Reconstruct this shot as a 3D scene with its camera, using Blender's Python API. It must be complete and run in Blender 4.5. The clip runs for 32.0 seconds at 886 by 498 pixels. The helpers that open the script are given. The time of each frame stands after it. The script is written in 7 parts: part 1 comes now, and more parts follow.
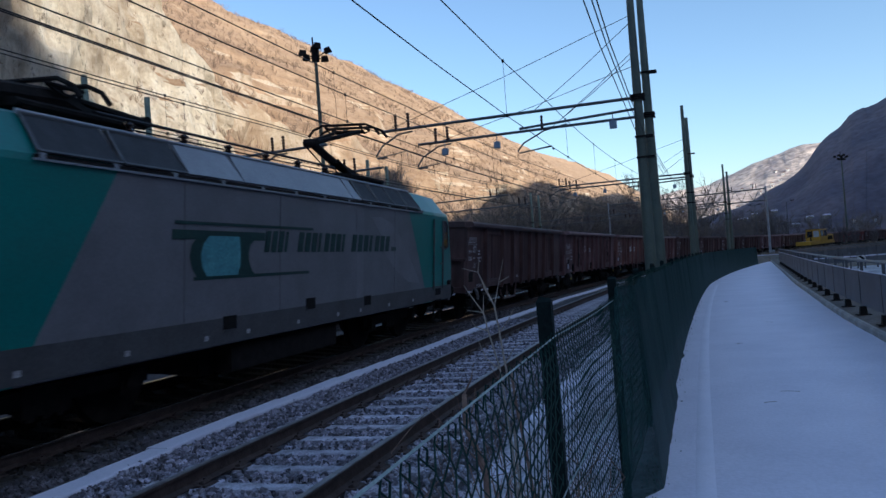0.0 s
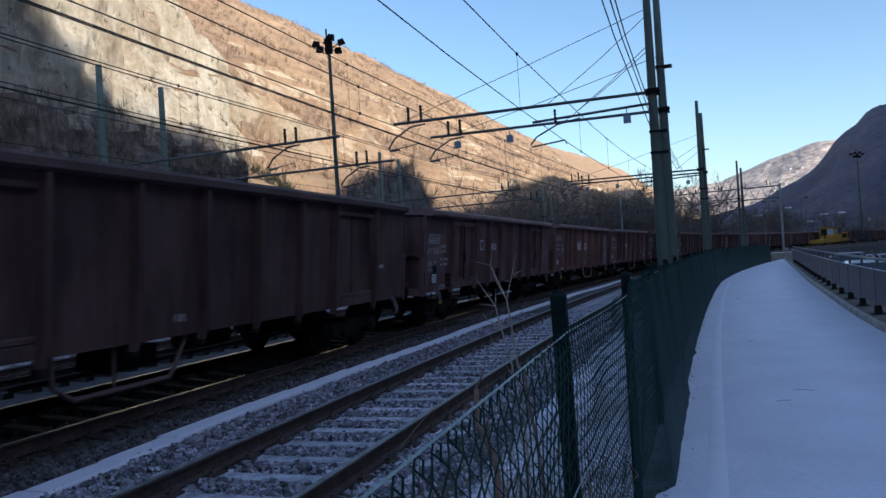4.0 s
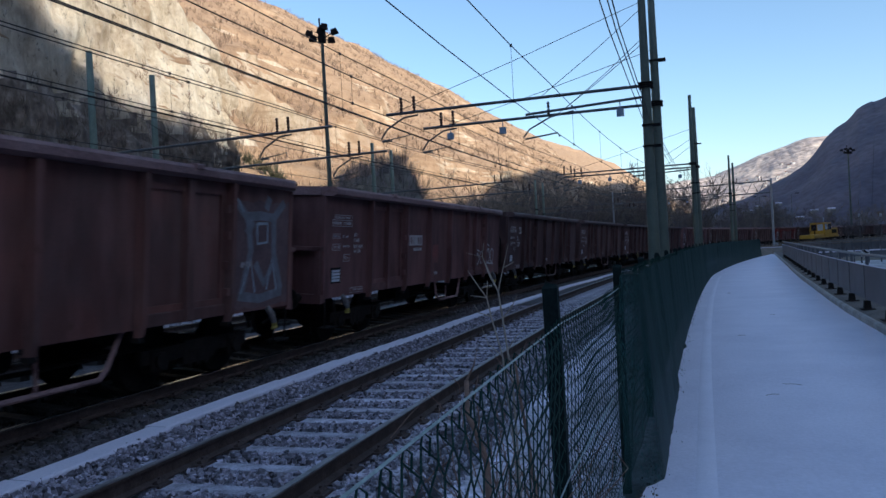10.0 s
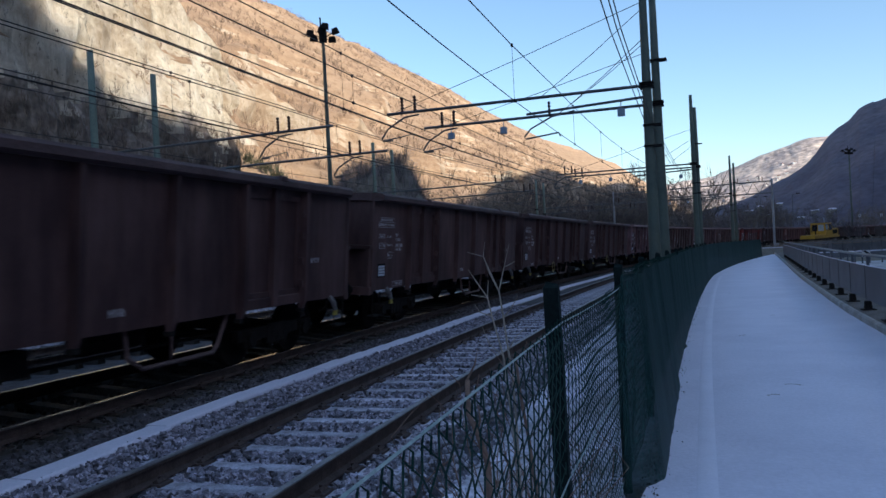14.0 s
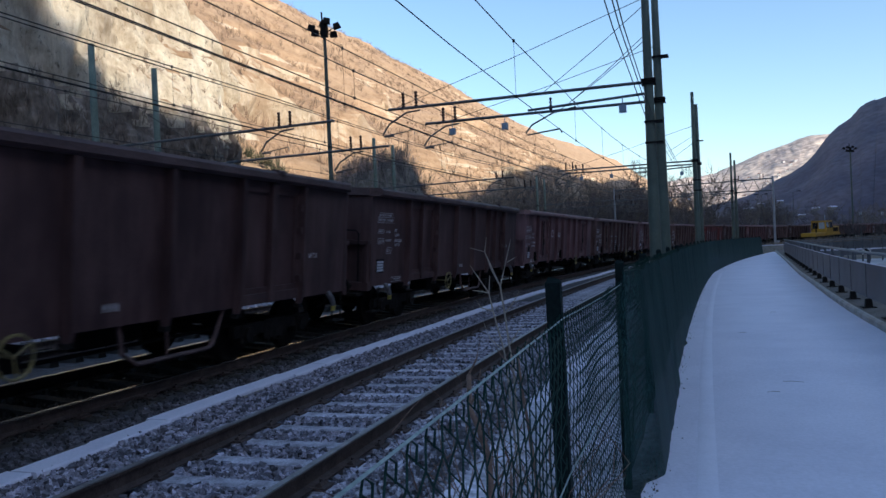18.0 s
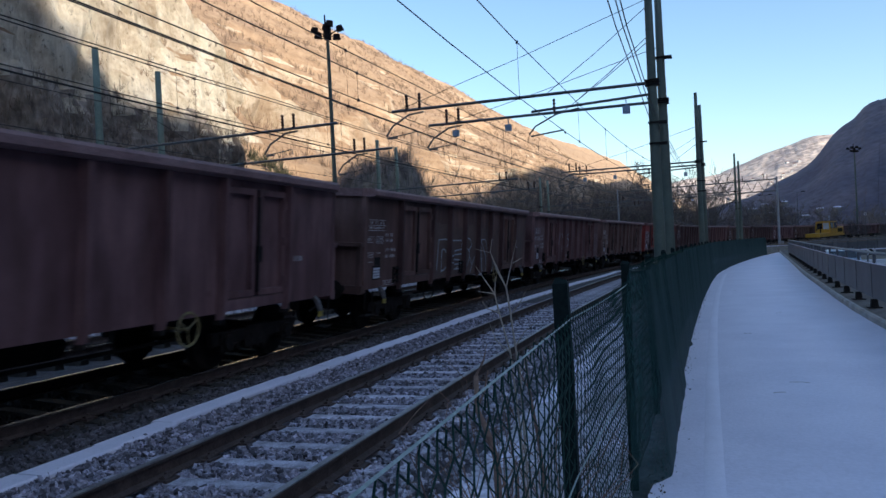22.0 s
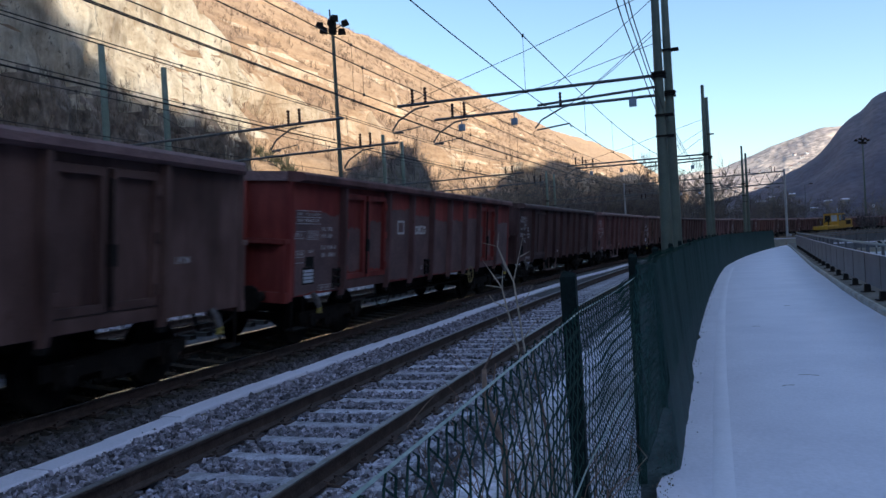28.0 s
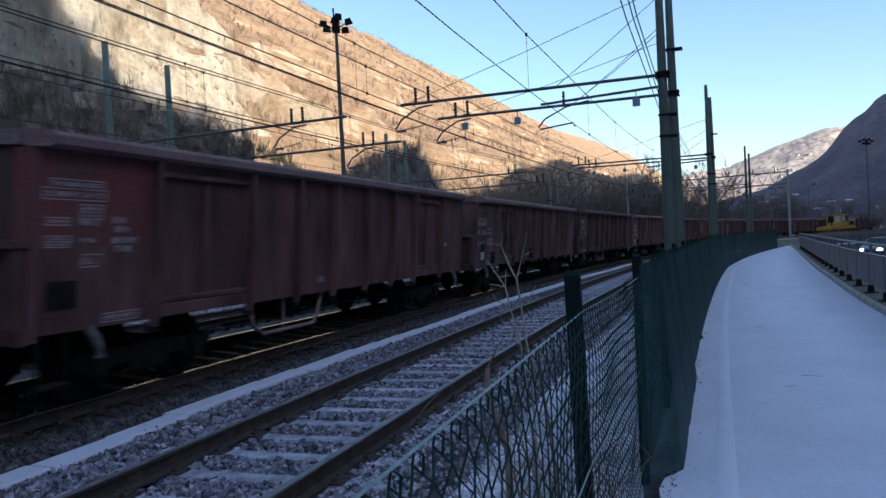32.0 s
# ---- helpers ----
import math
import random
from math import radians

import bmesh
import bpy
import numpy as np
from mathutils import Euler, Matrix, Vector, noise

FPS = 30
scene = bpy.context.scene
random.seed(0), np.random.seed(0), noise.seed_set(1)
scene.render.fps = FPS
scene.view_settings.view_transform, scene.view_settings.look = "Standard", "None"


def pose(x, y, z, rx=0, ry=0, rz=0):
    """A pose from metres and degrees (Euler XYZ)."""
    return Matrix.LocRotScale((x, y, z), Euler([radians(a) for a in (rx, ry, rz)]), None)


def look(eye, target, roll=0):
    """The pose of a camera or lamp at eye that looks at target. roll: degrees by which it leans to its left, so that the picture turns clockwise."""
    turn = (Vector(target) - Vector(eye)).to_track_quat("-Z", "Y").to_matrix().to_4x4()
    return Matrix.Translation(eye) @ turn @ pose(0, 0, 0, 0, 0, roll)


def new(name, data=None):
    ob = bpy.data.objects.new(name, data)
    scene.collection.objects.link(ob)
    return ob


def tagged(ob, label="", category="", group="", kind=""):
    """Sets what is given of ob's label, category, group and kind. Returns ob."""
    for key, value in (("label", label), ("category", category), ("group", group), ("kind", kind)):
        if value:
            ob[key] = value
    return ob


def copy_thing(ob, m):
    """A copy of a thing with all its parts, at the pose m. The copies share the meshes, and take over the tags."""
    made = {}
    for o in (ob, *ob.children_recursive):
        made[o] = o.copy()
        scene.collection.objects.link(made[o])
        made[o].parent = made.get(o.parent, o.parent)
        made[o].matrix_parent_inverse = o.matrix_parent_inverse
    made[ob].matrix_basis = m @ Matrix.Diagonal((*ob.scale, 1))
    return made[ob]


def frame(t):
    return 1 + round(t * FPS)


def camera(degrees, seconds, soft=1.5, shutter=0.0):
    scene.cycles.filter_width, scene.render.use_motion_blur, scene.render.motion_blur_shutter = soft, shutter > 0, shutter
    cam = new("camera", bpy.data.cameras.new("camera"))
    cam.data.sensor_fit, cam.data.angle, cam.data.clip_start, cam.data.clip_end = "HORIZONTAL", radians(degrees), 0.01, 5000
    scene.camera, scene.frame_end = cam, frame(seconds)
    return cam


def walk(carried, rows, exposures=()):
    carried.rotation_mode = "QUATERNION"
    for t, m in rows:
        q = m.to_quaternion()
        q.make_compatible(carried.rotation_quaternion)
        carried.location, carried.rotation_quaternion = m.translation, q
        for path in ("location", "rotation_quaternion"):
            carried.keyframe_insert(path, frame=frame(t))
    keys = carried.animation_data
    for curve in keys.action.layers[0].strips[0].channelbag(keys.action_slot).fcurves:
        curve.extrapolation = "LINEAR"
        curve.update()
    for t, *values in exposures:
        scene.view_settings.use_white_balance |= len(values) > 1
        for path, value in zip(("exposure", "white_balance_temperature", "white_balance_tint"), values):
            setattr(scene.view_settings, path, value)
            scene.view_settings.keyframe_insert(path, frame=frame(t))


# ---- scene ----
EXPO, KELVIN, SKY, SUN = 1.02, 5860, 0.107, 4.1
K, X0, CANT, GRADE = 0.00242, -7.933, 0.0869, -0.0088
T_OFF = 4.375         # near track's axis beside the main track's
TRAIN0, V0, ACC, JERK = 22.09, 4.7893, 0.137577, 0.00063076


def C(s, off=0.0, z=0.0):
    """A point s metres along the main track, off metres to its right, z above the valley's floor."""
    h = K * s
    x = X0 + (1 - math.cos(h)) / K + off * math.cos(h)
    y = math.sin(h) / K - off * math.sin(h)
    return Vector((x, y, z + GRADE * s))


def turn_at(s):
    return -K * s


PATH = [
    (0, 0.028, -0.058, 1.658, 90.927, 4.362, 16.54),
    (0.5, 0.026, -0.055, 1.657, 90.857, 4.536, 16.699),
    (1, 0.022, -0.052, 1.657, 90.834, 4.89, 17.1),
    (1.5, 0.017, -0.045, 1.656, 90.842, 4.837, 17.259),
    (2, 0.014, -0.038, 1.655, 90.808, 4.556, 17.204),
    (2.5, 0.011, -0.031, 1.654, 90.55, 4.675, 17.398),
    (3, 0.009, -0.028, 1.654, 90.454, 4.56, 17.277),
    (3.5, 0.007, -0.026, 1.654, 90.471, 4.095, 17.439),
    (5.5, 0.008, -0.028, 1.655, 90.443, 2.799, 16.824),
    (6, 0.007, -0.025, 1.654, 90.372, 3.04, 16.914),
    (6.5, 0.006, -0.017, 1.654, 90.099, 3.189, 16.904),
    (7, 0.006, -0.008, 1.653, 89.777, 3.413, 16.727),
    (7.5, 0.006, -0.003, 1.652, 89.958, 3.549, 16.817),
    (8, 0.005, -0, 1.651, 89.983, 3.366, 16.744),
    (8.5, 0.003, 0.001, 1.651, 89.795, 3.445, 16.829),
    (9, 0.002, 0.001, 1.651, 89.815, 3.382, 16.871),
    (9.5, 0, 0.001, 1.651, 89.774, 3.288, 16.908),
    (10, -0.001, 0.003, 1.65, 89.791, 3.085, 16.737),
    (10.5, -0.002, 0.004, 1.65, 89.94, 2.976, 16.643),
    (11, -0.003, 0.003, 1.649, 90.058, 2.837, 16.633),
    (11.5, -0.003, 0.002, 1.649, 89.898, 2.892, 16.897),
    (12, -0.002, 0.001, 1.649, 89.818, 3.068, 16.961),
    (12.5, -0.002, 0.002, 1.649, 89.835, 3.094, 16.962),
    (13, -0.002, 0.002, 1.649, 89.855, 3.077, 16.731),
    (13.5, -0.003, 0.003, 1.648, 89.842, 2.948, 16.757),
    (14, -0.003, 0.003, 1.648, 89.774, 2.991, 16.782),
    (14.5, -0.003, 0.004, 1.647, 89.718, 3.209, 16.836),
    (16.5, -0, -0.003, 1.648, 89.504, 3.162, 16.744),
    (17, -0.002, -0.002, 1.648, 89.451, 3.183, 16.729),
    (17.5, -0.006, -0.001, 1.646, 89.449, 2.973, 16.773),
    (18, -0.011, 0.002, 1.644, 89.453, 2.702, 16.81),
    (18.5, -0.017, 0.002, 1.642, 89.453, 2.753, 16.8),
    (19, -0.02, 0.002, 1.642, 89.451, 2.744, 16.807),
    (19.5, -0.022, 0.004, 1.642, 89.469, 2.741, 16.857),
    (20, -0.023, 0.008, 1.642, 89.491, 2.925, 16.95),
    (20.5, -0.024, 0.009, 1.641, 89.515, 2.977, 16.996),
    (21, -0.025, 0.007, 1.641, 89.603, 2.714, 17.032),
    (21.5, -0.025, 0.004, 1.641, 89.624, 2.705, 17.055),
    (22, -0.026, 0.005, 1.64, 89.612, 2.905, 17.078),
    (22.5, -0.026, 0.007, 1.64, 89.589, 2.971, 17.043),
    (23, -0.025, 0.009, 1.64, 89.569, 3.033, 17.087),
    (23.5, -0.023, 0.008, 1.64, 89.612, 3.059, 17.122),
    (24, -0.022, 0.005, 1.64, 89.644, 2.995, 17.213),
    (24.5, -0.022, 0.003, 1.64, 89.616, 3.141, 17.249),
    (25, -0.023, 0.002, 1.639, 89.547, 3.18, 17.28),
    (25.5, -0.025, 0.003, 1.639, 89.429, 3.17, 17.352),
    (27.5, -0.029, 0.005, 1.636, 89.287, 3, 17.524),
    (28, -0.031, 0.007, 1.637, 89.209, 3.211, 17.572),
    (28.5, -0.033, 0.009, 1.636, 89.166, 3.097, 17.622),
    (29, -0.037, 0.011, 1.635, 89.137, 2.929, 17.65),
    (29.5, -0.04, 0.012, 1.634, 89.146, 2.805, 17.666),
    (30, -0.041, 0.012, 1.634, 89.216, 2.969, 17.698),
    (30.5, -0.041, 0.013, 1.634, 89.203, 3.088, 17.739),
    (31, -0.041, 0.014, 1.634, 89.161, 3.053, 17.751),
    (31.5, -0.041, 0.015, 1.634, 89.133, 3.12, 17.76),
    (32, -0.04, 0.016, 1.634, 89.149, 2.959, 17.759),
]
cam = camera(62.1, 32.0, soft=1.5, shutter=0.35)
walk(cam, [(r[0], pose(*r[1:])) for r in PATH], exposures=[(0, EXPO - 0.12, KELVIN - 150, 6), (32, EXPO + 0.18, KELVIN + 150, 6)])

# ---- world and sun ----
SUN_EL, SUN_AZ = radians(24), Vector((0.86, -0.51))
world = bpy.data.worlds.new("world")
scene.world = world
world.use_nodes = True
nt = world.node_tree
sky = nt.nodes.new("ShaderNodeTexSky")
sky.sky_type, sky.sun_disc = "NISHITA", False
sky.sun_elevation, sky.sun_rotation = SUN_EL, math.atan2(SUN_AZ.x, SUN_AZ.y)
sky.air_density, sky.dust_density, sky.ozone_density = 1.0, 0.8, 1.5
nt.nodes["Background"].inputs[1].default_value = SKY
nt.links.new(sky.outputs[0], nt.nodes["Background"].inputs[0])
sun = new("sun", bpy.data.lights.new("sun", "SUN"))
sun.data.energy, sun.data.angle, sun.data.color = SUN, radians(0.5), (1.0, 0.86, 0.68)
sun.matrix_world = look((0, 0, 0), (-SUN_AZ.x * math.cos(SUN_EL), -SUN_AZ.y * math.cos(SUN_EL), -math.sin(SUN_EL)))

# ---- materials ----
MATS = {}


def mat(name, col, col2=None, scale=4.0, rough=0.7, metal=0.0, bump=0.15, fine=40.0, speck=0.25, stretch=(1, 1, 1), rnd=0.0, coat=0.0):
    """A surface with two scales of variation: broad patches between col and col2, and fine grain with relief."""
    m = bpy.data.materials.new(name)
    m.use_nodes = True
    t = m.node_tree
    b = t.nodes["Principled BSDF"]
    geo = t.nodes.new("ShaderNodeTexCoord")
    mp = t.nodes.new("ShaderNodeMapping")
    mp.inputs["Scale"].default_value = stretch
    t.links.new(geo.outputs["Object"], mp.inputs[0])
    n1, n2 = t.nodes.new("ShaderNodeTexNoise"), t.nodes.new("ShaderNodeTexNoise")
    n1.inputs["Scale"].default_value, n1.inputs["Detail"].default_value, n1.inputs["Roughness"].default_value = scale, 6, 0.62
    n2.inputs["Scale"].default_value, n2.inputs["Detail"].default_value = fine, 4
    for n in (n1, n2):
        t.links.new(mp.outputs[0], n.inputs["Vector"])
    ramp = t.nodes.new("ShaderNodeValToRGB")
    ramp.color_ramp.elements[0].position, ramp.color_ramp.elements[1].position = 0.36, 0.66
    ramp.color_ramp.elements[0].color = (*col, 1)
    ramp.color_ramp.elements[1].color = (*(col2 or [c * 0.7 for c in col]), 1)
    t.links.new(n1.outputs[0], ramp.inputs[0])
    mul = t.nodes.new("ShaderNodeMapRange")
    mul.inputs[1].default_value, mul.inputs[2].default_value = 0.3, 0.7
    mul.inputs[3].default_value, mul.inputs[4].default_value = 1 - speck, 1 + speck
    t.links.new(n2.outputs[0], mul.inputs[0])
    hsv = t.nodes.new("ShaderNodeHueSaturation")
    t.links.new(ramp.outputs[0], hsv.inputs["Color"])
    last = mul.outputs[0]
    if rnd:
        info, mr, mm = t.nodes.new("ShaderNodeObjectInfo"), t.nodes.new("ShaderNodeMapRange"), t.nodes.new("ShaderNodeMath")
        mr.inputs[3].default_value, mr.inputs[4].default_value = 1 - rnd, 1 + rnd
        t.links.new(info.outputs["Random"], mr.inputs[0])
        mm.operation = "MULTIPLY"
        t.links.new(mr.outputs[0], mm.inputs[0])
        t.links.new(last, mm.inputs[1])
        last = mm.outputs[0]
    t.links.new(last, hsv.inputs["Value"])
    t.links.new(hsv.outputs[0], b.inputs["Base Color"])
    b.inputs["Roughness"].default_value, b.inputs["Metallic"].default_value = rough, metal
    b.inputs["Coat Weight"].default_value = coat
    if bump:
        bp = t.nodes.new("ShaderNodeBump")
        bp.inputs["Strength"].default_value, bp.inputs["Distance"].default_value = bump, 0.6 / fine
        t.links.new(n2.outputs[0], bp.inputs["Height"])
        t.links.new(bp.outputs[0], b.inputs["Normal"])
    MATS[name] = m
    return m


def matt(*ms):
    for m in ms:
        m.node_tree.nodes["Principled BSDF"].inputs["Specular IOR Level"].default_value = 0.15


def island_tint(m, lo, hi):
    """Loose pieces of one mesh differ in value."""
    t = m.node_tree
    hsv = [n for n in t.nodes if n.type == "HUE_SAT"][0]
    old = hsv.inputs["Value"].links[0].from_socket
    g, mr, mm = t.nodes.new("ShaderNodeNewGeometry"), t.nodes.new("ShaderNodeMapRange"), t.nodes.new("ShaderNodeMath")
    mr.inputs[3].default_value, mr.inputs[4].default_value = lo, hi
    t.links.new(g.outputs["Random Per Island"], mr.inputs[0])
    mm.operation = "MULTIPLY"
    t.links.new(mr.outputs[0], mm.inputs[0])
    t.links.new(old, mm.inputs[1])
    t.links.new(mm.outputs[0], hsv.inputs["Value"])
    return m


SNOW = mat("snow", (0.735, 0.705, 0.80), (0.655, 0.628, 0.725), 0.9, 0.75, bump=0.25, fine=30, speck=0.06)
FROST = mat("frosted_ground", (0.76, 0.73, 0.83), (0.31, 0.285, 0.295), 1.5, 0.9, bump=0.6, fine=18, speck=0.4)
GROUND = mat("valley_ground", (0.12, 0.10, 0.07), (0.20, 0.18, 0.15), 0.05, 0.95, bump=0.4, fine=2, speck=0.35)
GRIT = mat("ballast_bed", (0.042, 0.037, 0.040), (0.10, 0.092, 0.10), 3, 0.95, bump=0.8, fine=26, speck=0.5)
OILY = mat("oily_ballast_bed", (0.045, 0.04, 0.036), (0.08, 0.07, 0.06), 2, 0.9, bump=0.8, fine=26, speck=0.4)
STONE = island_tint(mat("ballast_stone", (0.15, 0.136, 0.154), (0.345, 0.325, 0.395), 9, 0.9, bump=0.3, fine=60, speck=0.3), 0.22, 1.75)
FSTONE = island_tint(mat("frosted_ballast_stone", (0.22, 0.205, 0.225), (0.46, 0.45, 0.53), 9, 0.9, bump=0.3, fine=60, speck=0.3), 0.35, 1.6)
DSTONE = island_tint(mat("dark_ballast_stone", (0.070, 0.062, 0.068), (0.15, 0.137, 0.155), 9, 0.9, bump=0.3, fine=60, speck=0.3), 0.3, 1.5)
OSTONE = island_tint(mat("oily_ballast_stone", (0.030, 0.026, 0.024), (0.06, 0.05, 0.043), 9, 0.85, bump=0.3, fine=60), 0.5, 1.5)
SLEEPER = mat("frosted_sleeper", (0.57, 0.55, 0.63), (0.24, 0.22, 0.245), 5, 0.85, bump=0.4, fine=45, speck=0.3, rnd=0.2)
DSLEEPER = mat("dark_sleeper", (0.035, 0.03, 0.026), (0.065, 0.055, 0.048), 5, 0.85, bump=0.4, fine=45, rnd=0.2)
RUST = mat("rusty_rail", (0.055, 0.040, 0.036), (0.09, 0.066, 0.06), 6, 0.75, bump=0.3, fine=50)
SHINE = mat("polished_rail_head", (0.62, 0.62, 0.63), (0.5, 0.5, 0.5), 3, 0.25, 1.0, bump=0.03, fine=60, speck=0.1)
DULL = mat("dull_rail_head", (0.20, 0.175, 0.17), (0.32, 0.295, 0.29), 7, 0.5, 0.5, bump=0.1, fine=60, speck=0.2)
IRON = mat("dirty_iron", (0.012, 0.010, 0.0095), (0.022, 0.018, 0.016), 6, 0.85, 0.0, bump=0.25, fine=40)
WIRE = mat("wire_dark", (0.045, 0.04, 0.038), None, 6, 0.6, 0.5, bump=0, fine=40)
GPOLE = mat("pole_green_paint", (0.075, 0.095, 0.075), (0.11, 0.125, 0.10), 2, 0.6, 0.0, bump=0.15, fine=30, speck=0.15)
GPOST = mat("faded_green_post", (0.14, 0.18, 0.145), (0.19, 0.23, 0.185), 1.5, 0.7, bump=0.1, fine=30)
TUBE = mat("galvanised_tube", (0.10, 0.10, 0.105), (0.16, 0.155, 0.15), 4, 0.5, 0.4, bump=0.1, fine=40)
INSUL = mat("brown_insulator", (0.05, 0.028, 0.02), None, 4, 0.25, bump=0, fine=40)
BLUEBOX = mat("grey_blue_sign_box", (0.22, 0.28, 0.36), (0.28, 0.33, 0.40), 6, 0.5, bump=0.05)
PVC = mat("green_pvc_wire", (0.012, 0.036, 0.030), (0.020, 0.050, 0.042), 8, 0.7, bump=0, fine=50, speck=0.2)
FPOST = mat("dark_green_fence_post", (0.007, 0.013, 0.013), (0.014, 0.022, 0.021), 5, 0.95, bump=0.3, fine=40)
NET = mat("dark_green_net", (0.010, 0.034, 0.033), (0.018, 0.048, 0.045), 2.5, 0.8, bump=0.5, fine=70, speck=0.3, stretch=(1, 1, 0.25))


def porous(m, share):
    """A woven surface with small holes: part of the light goes straight through."""
    t = m.node_tree
    out = [n for n in t.nodes if n.type == "OUTPUT_MATERIAL"][0]
    mx, tr = t.nodes.new("ShaderNodeMixShader"), t.nodes.new("ShaderNodeBsdfTransparent")
    mx.inputs[0].default_value = share
    t.links.new(t.nodes["Principled BSDF"].outputs[0], mx.inputs[1])
    t.links.new(tr.outputs[0], mx.inputs[2])
    t.links.new(mx.outputs[0], out.inputs[0])


porous(NET, 0.13)
matt(NET, PVC, FPOST)
BARK = mat("bare_bark", (0.13, 0.105, 0.085), (0.21, 0.175, 0.145), 3, 0.95, bump=0.3, fine=20, speck=0.3)
TWIG = island_tint(mat("dry_twig", (0.17, 0.13, 0.10), (0.26, 0.21, 0.17), 5, 0.9, bump=0.1, fine=30), 0.7, 1.3)
SCRUB = island_tint(mat("bare_scrub", (0.125, 0.082, 0.058), (0.26, 0.178, 0.125), 0.02, 0.95, bump=0, fine=2, speck=0.2), 0.5, 1.5)
STALK = mat("pale_dry_stalk", (0.40, 0.34, 0.28), (0.30, 0.25, 0.20), 8, 0.85, bump=0.1, fine=60)
CANE = island_tint(mat("brown_bramble_cane", (0.15, 0.085, 0.065), (0.24, 0.16, 0.12), 5, 0.85, bump=0.1, fine=40), 0.6, 1.4)
# Scrub colour with the hill's shade put in: darker and greyer.
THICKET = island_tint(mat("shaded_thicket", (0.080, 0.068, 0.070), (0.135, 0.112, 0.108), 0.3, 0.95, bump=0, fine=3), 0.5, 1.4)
# Tan twigs, greyed in the base colour for the hill's shadow.
GREYTWIG = island_tint(mat("shaded_grey_twigs", (0.15, 0.130, 0.128), (0.27, 0.235, 0.225), 0.3, 0.95, bump=0, fine=3), 0.45, 1.4)
BRUSH = island_tint(mat("brown_brush", (0.14, 0.106, 0.086), (0.265, 0.207, 0.163), 0.3, 0.95, bump=0, fine=3), 0.45, 1.4)
LINEWIRE = mat("pale_green_line_wire", (0.20, 0.27, 0.26), (0.28, 0.34, 0.33), 8, 0.5, bump=0, fine=50)
CONCR = mat("old_concrete", (0.24, 0.225, 0.20), (0.33, 0.31, 0.285), 2, 0.9, bump=0.4, fine=30)
KERB = mat("kerb_concrete", (0.40, 0.39, 0.37), (0.28, 0.26, 0.235), 2.5, 0.9, bump=0.3, fine=40)
PLINTH = mat("brown_stained_plinth", (0.095, 0.080, 0.068), (0.15, 0.13, 0.115), 1.6, 0.9, bump=0.4, fine=28)
STEELG = mat("grey_parapet_steel", (0.090, 0.091, 0.102), (0.130, 0.131, 0.144), 1.2, 0.55, 0.2, bump=0.1, fine=30, speck=0.1, rnd=0.07)
ASPH = mat("asphalt", (0.05, 0.05, 0.052), (0.075, 0.075, 0.078), 1.5, 0.9, bump=0.4, fine=50)
YELL = mat("yellow_machine_paint", (0.50, 0.27, 0.020), (0.38, 0.20, 0.020), 1.2, 0.5, bump=0.05, fine=20, speck=0.1)
GLASS = mat("dark_window_glass", (0.02, 0.022, 0.025), None, 2, 0.06, bump=0, fine=20, speck=0.05, coat=0.5)
LGLASS = mat("pale_window_glass", (0.45, 0.50, 0.55), None, 2, 0.1, bump=0, fine=20, speck=0.05)
WHITE = mat("chalky_white_paint", (0.62, 0.60, 0.60), (0.40, 0.38, 0.38), 9, 0.7, bump=0.05, fine=60, speck=0.3)
GREYW = mat("worn_grey_lettering", (0.52, 0.50, 0.52), (0.30, 0.27, 0.28), 10, 0.7, bump=0.05, fine=60, speck=0.3)
PAPER = mat("white_label_plate", (0.58, 0.60, 0.66), (0.46, 0.48, 0.55), 8, 0.5, bump=0, fine=40, speck=0.1)
GRAF = mat("pale_blue_spray", (0.34, 0.40, 0.46), (0.22, 0.26, 0.32), 7, 0.6, bump=0, fine=50)
WASH = mat("thin_blue_wash", (0.20, 0.205, 0.235), (0.13, 0.125, 0.145), 5, 0.65, bump=0, fine=40, speck=0.3)
# Pale base takes in the bright haze lying over the far hill.
FARHILL = mat("hazy_distant_hill", (0.30, 0.245, 0.235), (0.60, 0.48, 0.395), 0.011, 0.95, bump=0.5, fine=0.06, speck=0.45)
# Distance haze is put into this bluish-violet base colour.
DARKHILL = mat("hazy_wooded_mountain", (0.136, 0.112, 0.132), (0.082, 0.073, 0.098), 0.02, 0.95, bump=0.15, fine=0.16, speck=0.28)
TEAL = mat("teal_loco_paint", (0.008, 0.19, 0.165), (0.012, 0.16, 0.14), 1.2, 0.42, bump=0.03, fine=30, speck=0.12, coat=0.2)
LGREY = mat("grey_loco_paint", (0.192, 0.184, 0.20), (0.145, 0.138, 0.148), 0.8, 0.5, bump=0.03, fine=30, speck=0.1, coat=0.1)
# Sill tone, darker than the grey of the body side.
LDARK = mat("dark_loco_sill", (0.090, 0.086, 0.090), (0.060, 0.056, 0.056), 1.5, 0.6, bump=0.1, fine=30, speck=0.2)
LROOF = mat("pale_roof_panel", (0.34, 0.35, 0.37), (0.28, 0.29, 0.31), 1.5, 0.5, bump=0.05, fine=30, speck=0.12)
LGRILL = mat("roof_grille", (0.040, 0.042, 0.047), (0.058, 0.060, 0.066), 3, 0.85, bump=0.3, fine=60)
LGREEN = mat("dark_green_lettering", (0.012, 0.05, 0.042), None, 3, 0.5, bump=0, fine=30)
LBLUE = mat("pale_teal_emblem", (0.12, 0.34, 0.37), (0.08, 0.27, 0.30), 3, 0.5, bump=0, fine=30)
